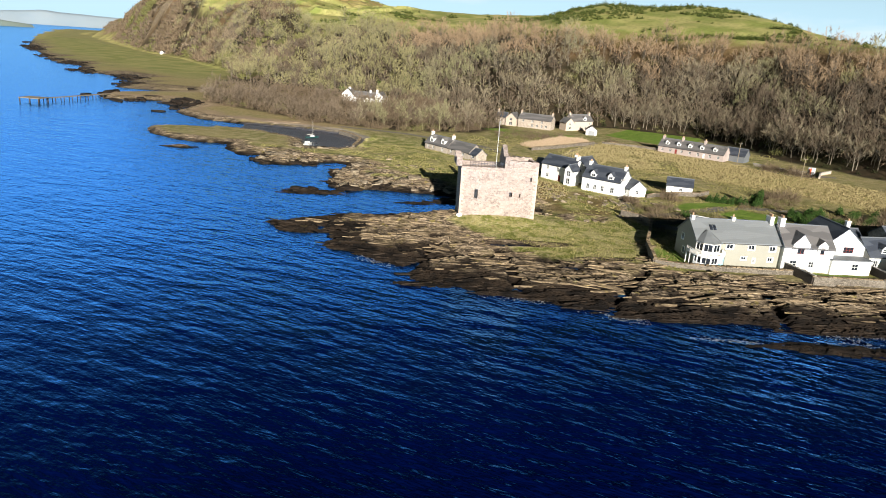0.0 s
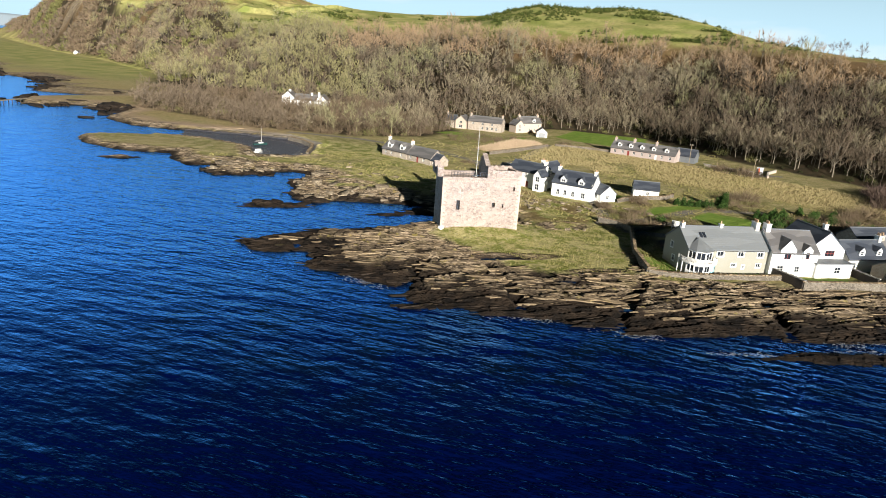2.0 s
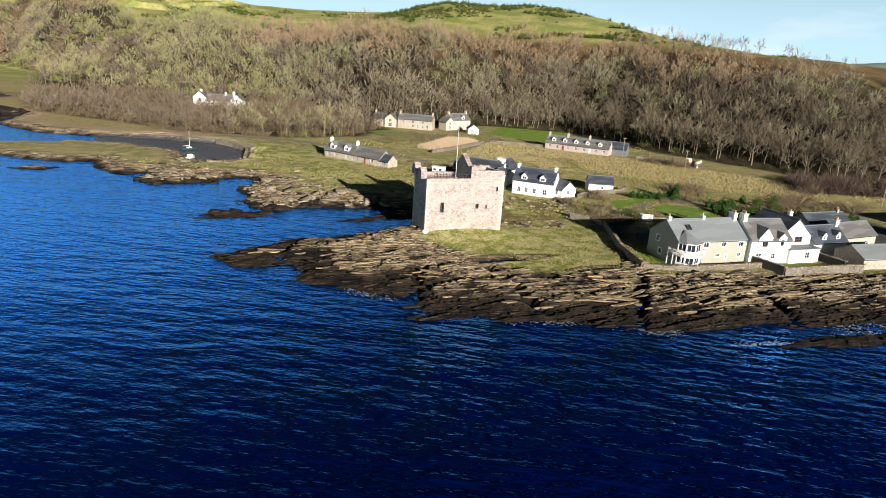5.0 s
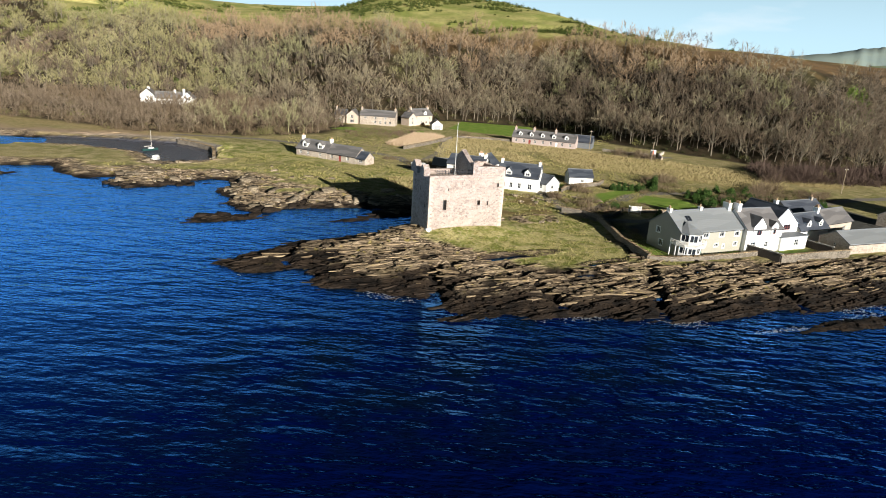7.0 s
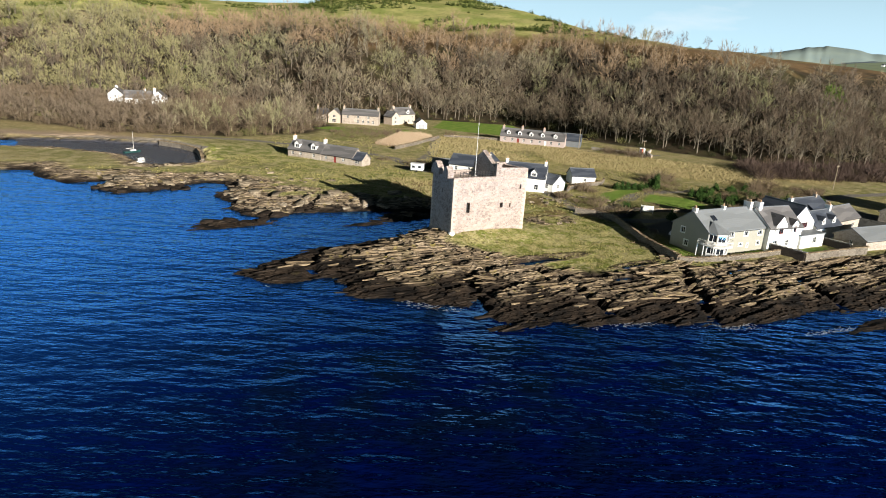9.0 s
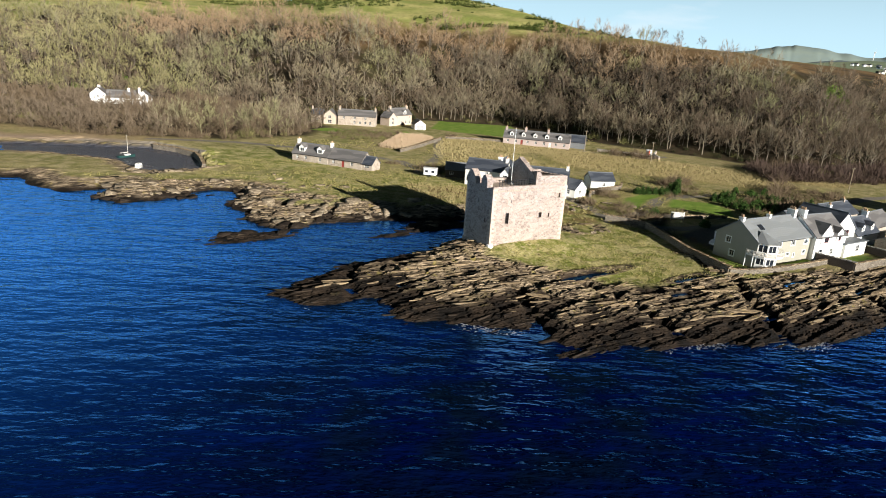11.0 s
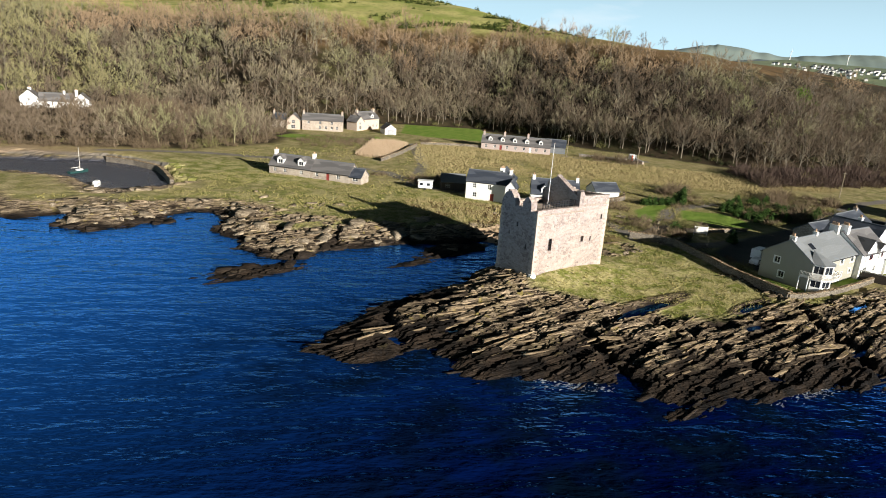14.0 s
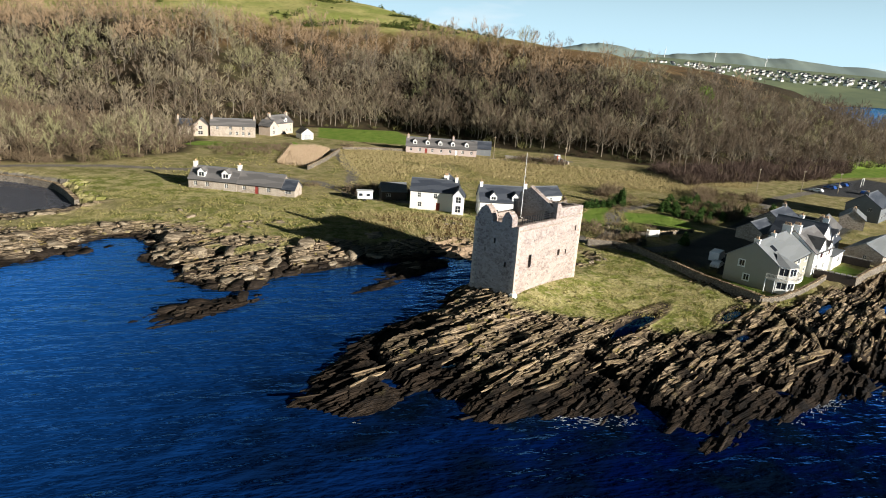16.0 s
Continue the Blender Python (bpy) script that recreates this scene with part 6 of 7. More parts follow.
stuff("garden_bushes", scattered(bush_shapes, [(x + dx, y + dy, at_ground(x, y)) for x, y in yard_spots for dx, dy in ((0, 0), (1.6, 0.8), (-1.2, 1.4))], np.random.default_rng(10), 0.5, 0.95), SCRUB, "bare brown garden bushes and brambles", "bushes")

for k, (x, y, sc) in enumerate(((121, 181, 1.0), (126.5, 184.5, 1.15), (115, 178, 0.8), (97, 199, 1.0), (100, 162, 0.85), (109, 166, 0.9), (133, 172, 0.8), (46, 176, 0.6), (119, 248, 1.1), (113, 254, 0.9))):
    shrub = thing("bare_shrub", x, y, at_ground(x, y), 47 * k, "large rounded bare brown shrub in the gardens", "shrub", "bare garden shrubs")
    stems = new("crown", mesh_of("crown", *bush(500 + k % 3, 420, 4.6 * sc, 6.6 * sc, 0.06), SCRUB))
    stems.parent = shrub
    part("stool", tube((0, 0, -0.3), (0, 0, 0.9), 0.35 * sc, 0.15 * sc, 7), BARK, shrub)

BRAMBLE = [[(44, 164), (47, 173), (53, 170), (52, 166)], [(57, 166), (64, 171), (68, 165), (64, 160), (58, 160)], [(47, 158), (54, 162), (57, 158), (50, 152)], [(86, 158), (92, 172), (112, 178), (132, 176), (122, 160), (100, 160)], [(76, 180), (88, 196), (100, 196), (92, 182)], [(14, 220), (22, 234), (36, 226), (36, 215), (27, 219)], [(6, 292), (14, 316), (40, 312), (36, 300), (20, 286)], [(106, 254), (118, 262), (124, 252), (116, 246)], [(47, 133), (45, 150), (49, 150), (50, 140)]]
thicket = thinned(sown(30000, 0, 140, 130, 320, 26, lambda x, y: np.any([inside(x, y, r) for r in BRAMBLE], 0)), 1.7)
stuff("brambles", scattered(bush_shapes, thicket[::2], np.random.default_rng(27), 0.3, 0.7), SCRUB, "brown bramble thickets round the gardens and lanes", "bushes")
stuff("garden_shrubs", scattered(bush_shapes, thicket[1::2], np.random.default_rng(28), 0.25, 0.6), OLIVE, "olive garden shrubs along walls and lanes", "bushes")


def far_slope(x, y):
    r = hill_rise(x, y)
    return (r > 2) & (r + 12 * fbm(x / 30, y / 30, 63, 3) < 108) & (fbm(x / 40, y / 40, 64, 3) > -0.12) & (patch(x, y, PASTURE, 4) < 0.5) & (fbm(x / 90, y / 90, 62, 3) > -0.3)


far_shapes = [bush(340 + k, 28, h, w, 0.6) for k, (h, w) in enumerate(((6.0, 8.0), (4.5, 7.0), (7.0, 9.0)))]
far_scrub = np.concatenate([sown(26000, -1150, -150, 480, 1700, 29, far_slope), sown(90000, -1150, -150, 480, 1900, 34, lambda x, y: far_slope(x, y) & (line_distance(x, y, FOOT) < 70))])
far_tone = fbm(far_scrub[:, 0] / 60, far_scrub[:, 1] / 60, 65, 3) + np.random.default_rng(45).normal(0, 0.09, len(far_scrub))
stuff("cliff_scrub", scattered(far_shapes, far_scrub[far_tone < 0.02], np.random.default_rng(30), 0.6, 1.4), SCRUB, "bare brown scrub on the far cliff slope", "scrub")
stuff("cliff_thicket", scattered(far_shapes, far_scrub[(far_tone >= 0.02) & (far_tone < 0.16)], np.random.default_rng(32), 0.6, 1.3), COPSE, "grey-brown bare thicket on the far cliff slope", "scrub")
stuff("cliff_ivy", scattered(far_shapes, far_scrub[far_tone >= 0.16], np.random.default_rng(33), 0.5, 1.1), OLIVE, "olive scrub and ivy on the far cliff slope", "scrub")

# Gorse on the hilltop and hedges on the brow.
gorse_shapes = [leafy(400 + k, 90, h, w, 0.36) for k, (h, w) in enumerate(((1.6, 3.6), (2.2, 4.6), (1.3, 3.0)))]


def gorse_here(x, y):
    r = hill_rise(x, y)
    n = fbm(x / 26, y / 26, 61, 3)
    top = (r > 64) & (n > 0.02) & (x > -20) & (x < 240)
    brow = (r > 50) & (n > 0.26) & (x < 420)
    mass = inside(x, y, [(30, 620), (38, 570), (58, 522), (76, 505), (100, 535), (122, 552), (138, 500), (150, 482), (158, 560), (135, 620), (60, 650)]) & (n > -0.1)
    return top | brow | mass


gorse = thinned(sown(16000, -200, 420, 360, 800, 11, gorse_here), 2.6)
hedge_line = [(112, 447), (119, 444), (139, 443), (160, 433), (177, 415)]
run = [(a[0] + (b[0] - a[0]) * k / 9 + d, a[1] + (b[1] - a[1]) * k / 9 + 2.0 * d) for a, b in zip(hedge_line, hedge_line[1:]) for k in range(9) for d in (-1.0, 0.6)]
run += [(180 + k * 1.1, 458 - k * 0.7) for k in range(13)]
gorse = np.concatenate([gorse, np.array([(x, y, at_ground(x, y)) for x, y in run])])
stuff("gorse", scattered(gorse_shapes, gorse, np.random.default_rng(12), 0.9, 1.7), GORSE, "dark green gorse thickets on the grassy hilltop", "gorse")
ivy = [(228 + dx, 248 + dy, at_ground(228 + dx, 248 + dy) + dz) for dx, dy, dz in ((0, 0, 0), (4, 3, 2), (-4, 2, 1), (2, -3, 4), (-2, 4, 5))] + [(-60, 470, 20), (-52, 476, 22), (-75, 462, 16), (-100, 455, 8), (-108, 452, 6)]
ivy = [(x, y, at_ground(x, y)) for x, y, z in ivy] + [(x, y, at_ground(x, y) + h) for x, y, z in ivy[:5] for h in (3.5, 7.0)]
stuff("ivy", scattered([leafy(420, 260, 5.0, 6.0, 0.35), leafy(421, 220, 4.0, 5.0, 0.35)], ivy, np.random.default_rng(13)), IVY, "bright yellow-green ivy on trees of the slope", "ivy")
SHADY = [(86, 162), (92, 177), (104, 183), (116, 177), (114, 162), (98, 159)]

# Undergrowth added as the dark, shaded band below the trees.
foot_spots = thinned(sown(9000, 20, 300, 190, 400, 75, lambda x, y: (line_distance(x, y, FOOT) < 13 + 8 * fbm(x / 12, y / 12, 76, 2)) & inside(x, y, HILL) & (fbm(x / 10, y / 10, 78, 3) > -0.12) & clear_of_houses(x, y, 8)), 3.2)
stuff("wood_edge_shrubs", scattered([leafy(450 + k, 110, 2.6, 3.8, 0.30) for k in range(3)], foot_spots, np.random.default_rng(79), 0.5, 1.2), SHADE_LEAF, "dark holly, ivy and bramble added for the shaded foot of the wood", "bushes")

hedge_shapes = [leafy(430 + k, 800, 2.4, 3.2, 0.2) for k in range(3)]
hedge = [(x, y, at_ground(x, y)) for x, y in ((70, 186), (72, 186), (74, 185.8), (76, 185.4), (78, 185), (79.6, 184.6), (88, 174.4), (89.5, 173), (57, 162.5), (92, 172), (87, 169), (56.5, 161), (62, 150.5), (122, 160), (126, 162))]
# Added evergreens stand in for house shade over the garden ground.
dark = thinned(sown(900, 84, 120, 156, 186, 71, lambda x, y: inside(x, y, SHADY) & (fbm(x / 5, y / 5, 72, 2) > -0.02)), 2.6)
hedge += [tuple(p) for p in dark]
stuff("evergreen_hedge", scattered(hedge_shapes, hedge, np.random.default_rng(14), 0.8, 1.2), HEDGE, "clipped evergreen garden hedge, with shrubs added where house shade falls", "hedge")
cypress = thing("evergreen_tree", 82.5, 184.6, at_ground(82.5, 184.6), 0, "dense dark evergreen tree beside the garden path", "tree")
part("trunk", tube((0, 0, -0.3), (0, 0, 2.0), 0.2, 0.12), OAK, cypress)
crown = new("crown", mesh_of("crown", *leafy(440, 3600, 5.4, 4.8, 0.24), HEDGE))
crown.parent = cypress

# Grass: tussocks of dead reed in the field, turf tufts on the headland and the banks.
def blades(places, seed, high, width, lean=0.5, each=3):
    rng = np.random.default_rng(seed)
    p = np.repeat(places, each, 0) + rng.normal(0, 0.12, (len(places) * each, 3)) * (1, 1, 0)
    ways = rng.normal(0, lean, p.shape)
    ways[:, 2] = 1
    ways /= np.linalg.norm(ways, axis=1, keepdims=True)
    return slivers(p, ways, high * rng.uniform(0.5, 1.2, len(p)), width, rng)


reed_spots = sown(52000, 0, 170, 170, 306, 15, lambda x, y: (inside(x, y, REED) & (fbm(x / 18, y / 18, 27, 3) > -0.4) | inside(x, y, TAN_BANK) | inside(x, y, BANK)) & clear_of_houses(x, y, 6))
reed_bed = sown(16000, 14, 54, 258, 310, 85, lambda x, y: inside(x, y, TAN_BANK))
stuff("reed_bed", blades(reed_bed, 86, 1.3, 0.06, 0.25, 4), REED_PALE, "stand of tall pale dead reeds beside the track", "reeds")
stuff("reed_grass", blades(reed_spots, 16, 0.8, 0.05), STRAW, "pale dead reed grass of the damp field", "reeds")
turf_spots = sown(90000, -48, 120, 116, 245, 17, lambda x, y: (shore(x, y) > 3) & (rock_share(x, y, shore(x, y)) < 0.35) & (fbm(x / 6, y / 6, 29, 3) > -0.05) & (y > 118) & ~inside(x, y, LAWN_GARDEN) & ~inside(x, y, LAWN_HEDGE) & ~((x > 46) & (y < 166)))
stuff("rough_grass", blades(turf_spots, 18, 0.4, 0.04, 0.7, 2), TUFT, "tufted rough winter grass of the headland and banks", "grass")


tussock_spots = sown(26000, -120, 130, 118, 300, 53, lambda x, y: (shore(x, y) > 4) & (rock_share(x, y, shore(x, y)) < 0.4) & (fbm(x / 9, y / 9, 54, 3) > 0.06) & ((y < 225) | (x > -20)) & clear_of_houses(x, y, 6) & ~inside(x, y, LAWN_GARDEN) & ~inside(x, y, LAWN_HEDGE) & ~inside(x, y, LAWN_J) & ~inside(x, y, LAWN_I) & ~((x > 46) & (y < 166)) & ~(inside(x, y, GREEN_HEAD) & (fbm(x / 5, y / 5, 56, 2) < 0.2)))
stuff("tussock_grass", blades(thinned(tussock_spots, 0.9), 58, 0.45, 0.085, 0.9, 9), TUFT, "pale straw tussocks scattered over the rough grazing", "grass")


# ---- walls ----
def stone_wall(name, line, high, thick, label, mat, seed=0, flat_top=False, z=None):
    """A wall along a plan line, with uneven stones on top."""
    rng = random.Random(seed)
    bm = bmesh.new()
    rows = []
    pts = []
    for (ax, ay), (bx, by) in zip(line, line[1:]):
        n = max(1, int(math.hypot(bx - ax, by - ay) / 0.9))
        pts += [(ax + (bx - ax) * k / n, ay + (by - ay) * k / n, math.atan2(by - ay, bx - ax)) for k in range(n)]
    pts.append((*line[-1], pts[-1][2]))
    for x, y, a in pts:
        g = at_ground(x, y) if z is None else z
        sx, sy = -math.sin(a) * thick / 2, math.cos(a) * thick / 2
        j = 0.0 if flat_top else rng.uniform(-0.16, 0.16)
        i = 0.0 if flat_top else rng.uniform(-0.06, 0.06)
        rows.append([bm.verts.new(v) for v in ((x - sx * 1.3, y - sy * 1.3, g - 0.9), (x - sx + i, y - sy, g + high + j), (x + sx + i, y + sy, g + high + j * 0.6), (x + sx * 1.3, y + sy * 1.3, g - 0.9))])
    for r, s in zip(rows, rows[1:]):
        for k in range(3):
            bm.faces.new((r[k], s[k], s[k + 1], r[k + 1]))
    bm.faces.new(rows[0])
    bm.faces.new(rows[-1][::-1])
    me = bpy.data.meshes.new(name)
    bm.normal_update()
    bm.to_mesh(me)
    bm.free()
    me.materials.append(mat)
    wall = tagged(new(name, me), label, "wall", kind="structure")
    cope = bpy.data.meshes.new("coping_stone")
    b2 = box(-0.42, -0.5, -0.06, 0.42, 0.5, 0.13, 0.04)
    b2.to_mesh(cope)
    b2.free()
    cope.materials.append(SLAB if mat is DYKE else CONCRETE)
    if len(pts) < 60:
        for x, y, a in pts:
            o = new("coping_stone", cope)
            o.parent = wall
            o.matrix_world = pose(x, y, (at_ground(x, y) if z is None else z) + high, 0, rng.uniform(-5, 5), math.degrees(a) + rng.uniform(-4, 4)) @ Matrix.Diagonal((rng.uniform(0.85, 1.05), thick * 1.15, rng.uniform(0.8, 1.4), 1))
    return wall


stone_wall("field_wall", [(40.6, 160.5), (44.5, 157), (46.4, 152.6), (43.6, 142), (41.2, 133), (40.3, 121.6)], 1.35, 0.6, "grey drystone field dyke running down to the shore", DYKE, 1)
stone_wall("sea_wall", [(40.3, 121.6), (44, 120.4), (52, 120.4), (60, 121.2), (69, 122.5)], 0.95, 0.5, "low grey sea wall in front of the houses", DYKE, 2)
stone_wall("sea_wall", [(68.6, 117.6), (78.3, 118.6), (88, 119.0)], 1.5, 0.5, "grey stone sea wall in front of the white house", DYKE, 3, True)
stone_wall("garden_wall", [(66.2, 124.2), (68.6, 117.6)], 1.7, 0.4, "dark garden wall between two houses", TIMBER, 4, True)
stone_wall("garden_wall", [(84, 127), (85.5, 121)], 1.6, 0.3, "dark timber garden fence by the outbuilding", TIMBER, 5, True)
stone_wall("lane_wall", [(52, 183.5), (54.5, 186.5), (60, 189.5), (69, 192.5), (73, 197)], 1.1, 0.5, "drystone wall by the lane to the white houses", DYKE, 6)
stone_wall("lane_wall", [(22.6, 258.9), (38, 275), (51.5, 291.6)], 1.3, 0.5, "drystone wall along the track", DYKE, 7)
stone_wall("lane_wall", [(127, 244), (131, 252), (138, 259)], 1.0, 0.5, "pale stone wall climbing from the lane", QUOIN, 8)
stone_wall("field_wall", [(84, 284), (70, 292), (56, 297)], 1.0, 0.5, "field dyke at the edge of the lawn", DYKE, 9)
stone_wall("field_wall", [(110, 262), (118, 254), (124, 250)], 1.2, 0.5, "low stone wall beside the parked lorry", RUBBLE, 11)
stone_wall("quay_wall", [(-59, 275.5), (-52, 268), (-46.6, 259), (-45.6, 250), (-45.2, 238.5)], 1.5, 0.9, "stone quay wall round the little harbour", DYKE, 12, True, 0.2)
stone_wall("bank_wall", [(46.5, 153.5), (52, 155), (58, 160.5), (64, 158.5), (74, 156)], 0.8, 0.5, "low garden dyke", DYKE, 14)


# ---- poles, boats, vehicles ----
def timber_pole(x, y, tall, label):
    p = thing("utility_pole", x, y, at_ground(x, y) - 0.1, 0, label, "utility pole", "utility poles")
    part("pole", tube((0, 0, -0.5), (0, 0, tall), 0.14, 0.10), OAK, p)
    part("cross_arm", box(-0.7, -0.05, tall - 0.55, 0.7, 0.05, tall - 0.42), OAK, p)
    for s in (-0.55, 0.55):
        part("insulator", tube((s, 0, tall - 0.42), (s, 0, tall - 0.24), 0.05, 0.03, 6), WHITE, p)


for x, y, tall in ((152.5, 180.8, 8.5), (170.5, 174, 8.0), (103.5, 262, 9.0), (118, 238, 8.0), (186, 168, 7.5)):
    timber_pole(x, y, tall, "weathered timber utility pole beside the road")


def boat(x, y, z, turn, long, label, hull_mat, mast):
    b = thing("sailing_boat" if mast else "dinghy", x, y, z, turn, label, "boat", "boats in the harbour")
    bm = bmesh.new()
    rows = []
    for k in range(9):
        s = k / 8
        beam = max(0.03, long * 0.17 * (1 - max(0, (s - 0.35) / 0.65) ** 2) * (0.75 + 0.25 * min(1, s / 0.3)))
        xx = (s - 0.5) * long
        deep = 0.11 * long * (1 - 0.4 * abs(s - 0.45))
        sheer = 0.09 * long * (1 + 0.35 * s * s)
        rows.append([bm.verts.new(v) for v in ((xx, -beam, sheer), (xx, -beam * 0.85, 0.0), (xx, 0, -deep), (xx, beam * 0.85, 0.0), (xx, beam, sheer), (xx, 0, sheer * 0.96))])
    for r, s in zip(rows, rows[1:]):
        for k in range(6):
            bm.faces.new((r[k], s[k], s[(k + 1) % 6], r[(k + 1) % 6]))
    bm.faces.new(rows[0])
    bm.faces.new(rows[-1][::-1])
    part("hull", bm, hull_mat, b)
    if mast:
        part("cabin", box(-long * 0.12, -long * 0.08, long * 0.085, long * 0.2, long * 0.08, long * 0.16, 0.08), WHITE, b)
        part("mast", tube((long * 0.08, 0, long * 0.08), (long * 0.08, 0, long * 1.2), 0.055, 0.03), CREAM, b)
        part("boom", tube((long * 0.08, 0, long * 0.25), (-long * 0.38, 0, long * 0.24), 0.08, 0.06), CREAM, b)
        for end in (-0.48, 0.48):
            part("stay", tube((long * end, 0, long * 0.11), (long * 0.08, 0, long * 1.24), 0.02, 0.02, 4), IRON, b)
    else:
        part("thwart", box(-long * 0.1, -long * 0.13, long * 0.085, -long * 0.02, long * 0.13, long * 0.105), OAK, b)
        part("canopy", box(-long * 0.3, -long * 0.12, long * 0.1, long * 0.15, long * 0.12, long * 0.26, 0.15), WHITE, b)


boat(-66.5, 258.0, 0.25, 35, 5.6, "green sailing boat with bare mast moored in the harbour", BOAT_GREEN, True)
boat(-62.5, 238.5, 0.55, 70, 4.8, "white covered dinghy drawn up on the harbour edge", WHITE, False)


def car(x, y, turn, paint, label, van=False):
    z = at_ground(x, y)
    c = thing("van" if van else "car", x, y, z, turn, label, "van" if van else "car", "" if van else "parked cars")
    long, wide, tall = (5.2, 2.0, 2.3) if van else (4.2, 1.75, 1.45)
    low = [(-long / 2, 0.45), (-long / 2, 0.95), (-long * 0.44, 1.0), (-long * 0.36, tall), (long * 0.16, tall), (long * 0.3, 1.0), (long / 2, 0.85), (long / 2, 0.4)]
    if van:
        low = [(-long / 2, 0.45), (-long / 2, tall), (long * 0.2, tall), (long * 0.36, 1.25), (long / 2, 1.05), (long / 2, 0.4)]
    bm = bmesh.new()
    a = [bm.verts.new((px, -wide / 2 * (0.86 if pz > 1.1 and not van else 1), pz)) for px, pz in low]
    b = [bm.verts.new((px, wide / 2 * (0.86 if pz > 1.1 and not van else 1), pz)) for px, pz in low]
    bm.faces.new(a[::-1])
    bm.faces.new(b)
    for k in range(len(low)):
        bm.faces.new((a[k], a[(k + 1) % len(low)], b[(k + 1) % len(low)], b[k]))
    bmesh.ops.bevel(bm, geom=bm.edges[:], offset=0.06, segments=2, affect="EDGES")
    body = part("body", bm, paint, c)
    if not van:
        part("windows", box(-long * 0.34, -wide / 2 * 0.93, 1.02, long * 0.17, wide / 2 * 0.93, tall - 0.12, 0.03), GLASS, body)
    part("windscreen", box(long * 0.2, -wide * 0.4, 1.15, long * 0.27, wide * 0.4, tall * 0.8, 0.02), GLASS, body)
    for sx in (-0.3, 0.3):
        for sy in (-1, 1):
            w = part("wheel", tube((sx * long, sy * (wide / 2 - 0.18), 0.33), (sx * long, sy * (wide / 2 + 0.02), 0.33), 0.33, 0.33, 12), RUBBER, c)
            part("rim", tube((sx * long, sy * (wide / 2 + 0.02), 0.33), (sx * long, sy * (wide / 2 + 0.035), 0.33), 0.19, 0.19, 10), CAR_SILVER, w)


car(57.2, 139.8, 15, CAR_WHITE, "white panel van parked in the house's shade", True)
car(52.6, 137.0, 15, CAR_WHITE, "white car parked beside the buff house")
car(33.2, 196.6, 50, CAR_WHITE, "white van parked between the white houses", True)
for x, y, a, p, lab in ((193, 173.5, 80, CAR_BLUE, "blue car in the car park"), (198, 173.8, 85, CAR_SILVER, "silver car in the car park"), (206, 174.5, 80, CAR_BLUE, "blue car in the car park"), (209.5, 174.8, 82, CAR_DARK, "dark car in the car park"), (194.5, 162.5, 10, CAR_BLUE, "blue car in the car park"), (179.3, 172.4, 90, CAR_WHITE, "white car in the car park")):
    car(x, y, a, p, lab)
van = thing("caravan", 17.0, 215.0, at_ground(17, 215), -30, "small white caravan beside the timber shed", "caravan")
part("body", box(-2.0, -1.1, 0.5, 2.0, 1.1, 2.45, 0.2), CAR_WHITE, van)
part("roof", box(-2.15, -1.25, 2.46, 2.15, 1.25, 2.6, 0.05), WHITE, van)
for s in (-1.0, 0.9):
    part("window", box(s - 0.45, -1.13, 1.3, s + 0.45, -1.08, 2.0, 0.02), GLASS, van)
for s in (-1, 1):
    part("wheel", tube((0, s * 0.95, 0.32), (0, s * 1.12, 0.32), 0.32, 0.32, 12), RUBBER, van)
lorry = thing("lorry", 125.2, 248.0, at_ground(125.2, 248.0), 55, "white lorry with orange loader parked by the lane", "lorry")
part("cab", box(1.6, -1.15, 0.7, 3.6, 1.15, 3.0, 0.15), CAR_WHITE, lorry)
part("windscreen", box(3.55, -1.0, 1.8, 3.63, 1.0, 2.7, 0.02), GLASS, lorry)
part("bed", box(-3.6, -1.2, 0.9, 1.5, 1.2, 1.15, 0.03), CAR_DARK, lorry)
part("dropside", box(-3.6, -1.2, 1.15, 1.5, -1.1, 1.8, 0.02), CAR_SILVER, lorry)
part("loader", box(0.8, -0.25, 1.15, 1.3, 0.25, 2.9, 0.06), CRANE_RED, lorry)
part("loader_arm", box(-2.2, -0.12, 2.7, 1.0, 0.12, 2.95, 0.05), CRANE_RED, lorry)
for sx in (-2.6, -1.5, 2.4):
    for sy in (-1, 1):
        part("wheel", tube((sx, sy * 0.9, 0.5), (sx, sy * 1.2, 0.5), 0.5, 0.5, 12), RUBBER, lorry)
sign = thing("garden_gate", 59.5, 157.2, at_ground(59.5, 157.2), -29, "white slatted garden gate panel on two posts", "fence panel")
for k in range(7):
    part("slat", box(-1.6, -0.03, 0.4 + k * 0.24, 1.6, 0.03, 0.55 + k * 0.24), WHITE, sign)
for s in (-1.5, 1.5):
    part("post", box(s - 0.06, 0.03, -0.3, s + 0.06, 0.13, 2.1), WHITE, sign)
frame_ob = thing("swing_frame", 216.5, 171.4, at_ground(216.5, 171.4), 10, "white height barrier frame at the car park", "barrier")
for s in (-2.2, 2.2):
    part("post", tube((s, 0, -0.3), (s, 0, 3.0), 0.12), WHITE, frame_ob)
part("cross_bar", tube((-2.3, 0, 3.0), (2.3, 0, 3.0), 0.12), WHITE, frame_ob)

# The wooden pier at the north spit.
pier = thing("pier", -217.3, 304.2, 0, 0, "old timber pier on trestles with a wide pier head", "pier")
bm = bmesh.new()
for k in range(12):
    add_box(bm, -5.5 + k * 0.92, -4, 2.1, -5.5 + k * 0.92 + 0.86, 4, 2.35)
part("pier_head_deck", bm, OAK, pier)
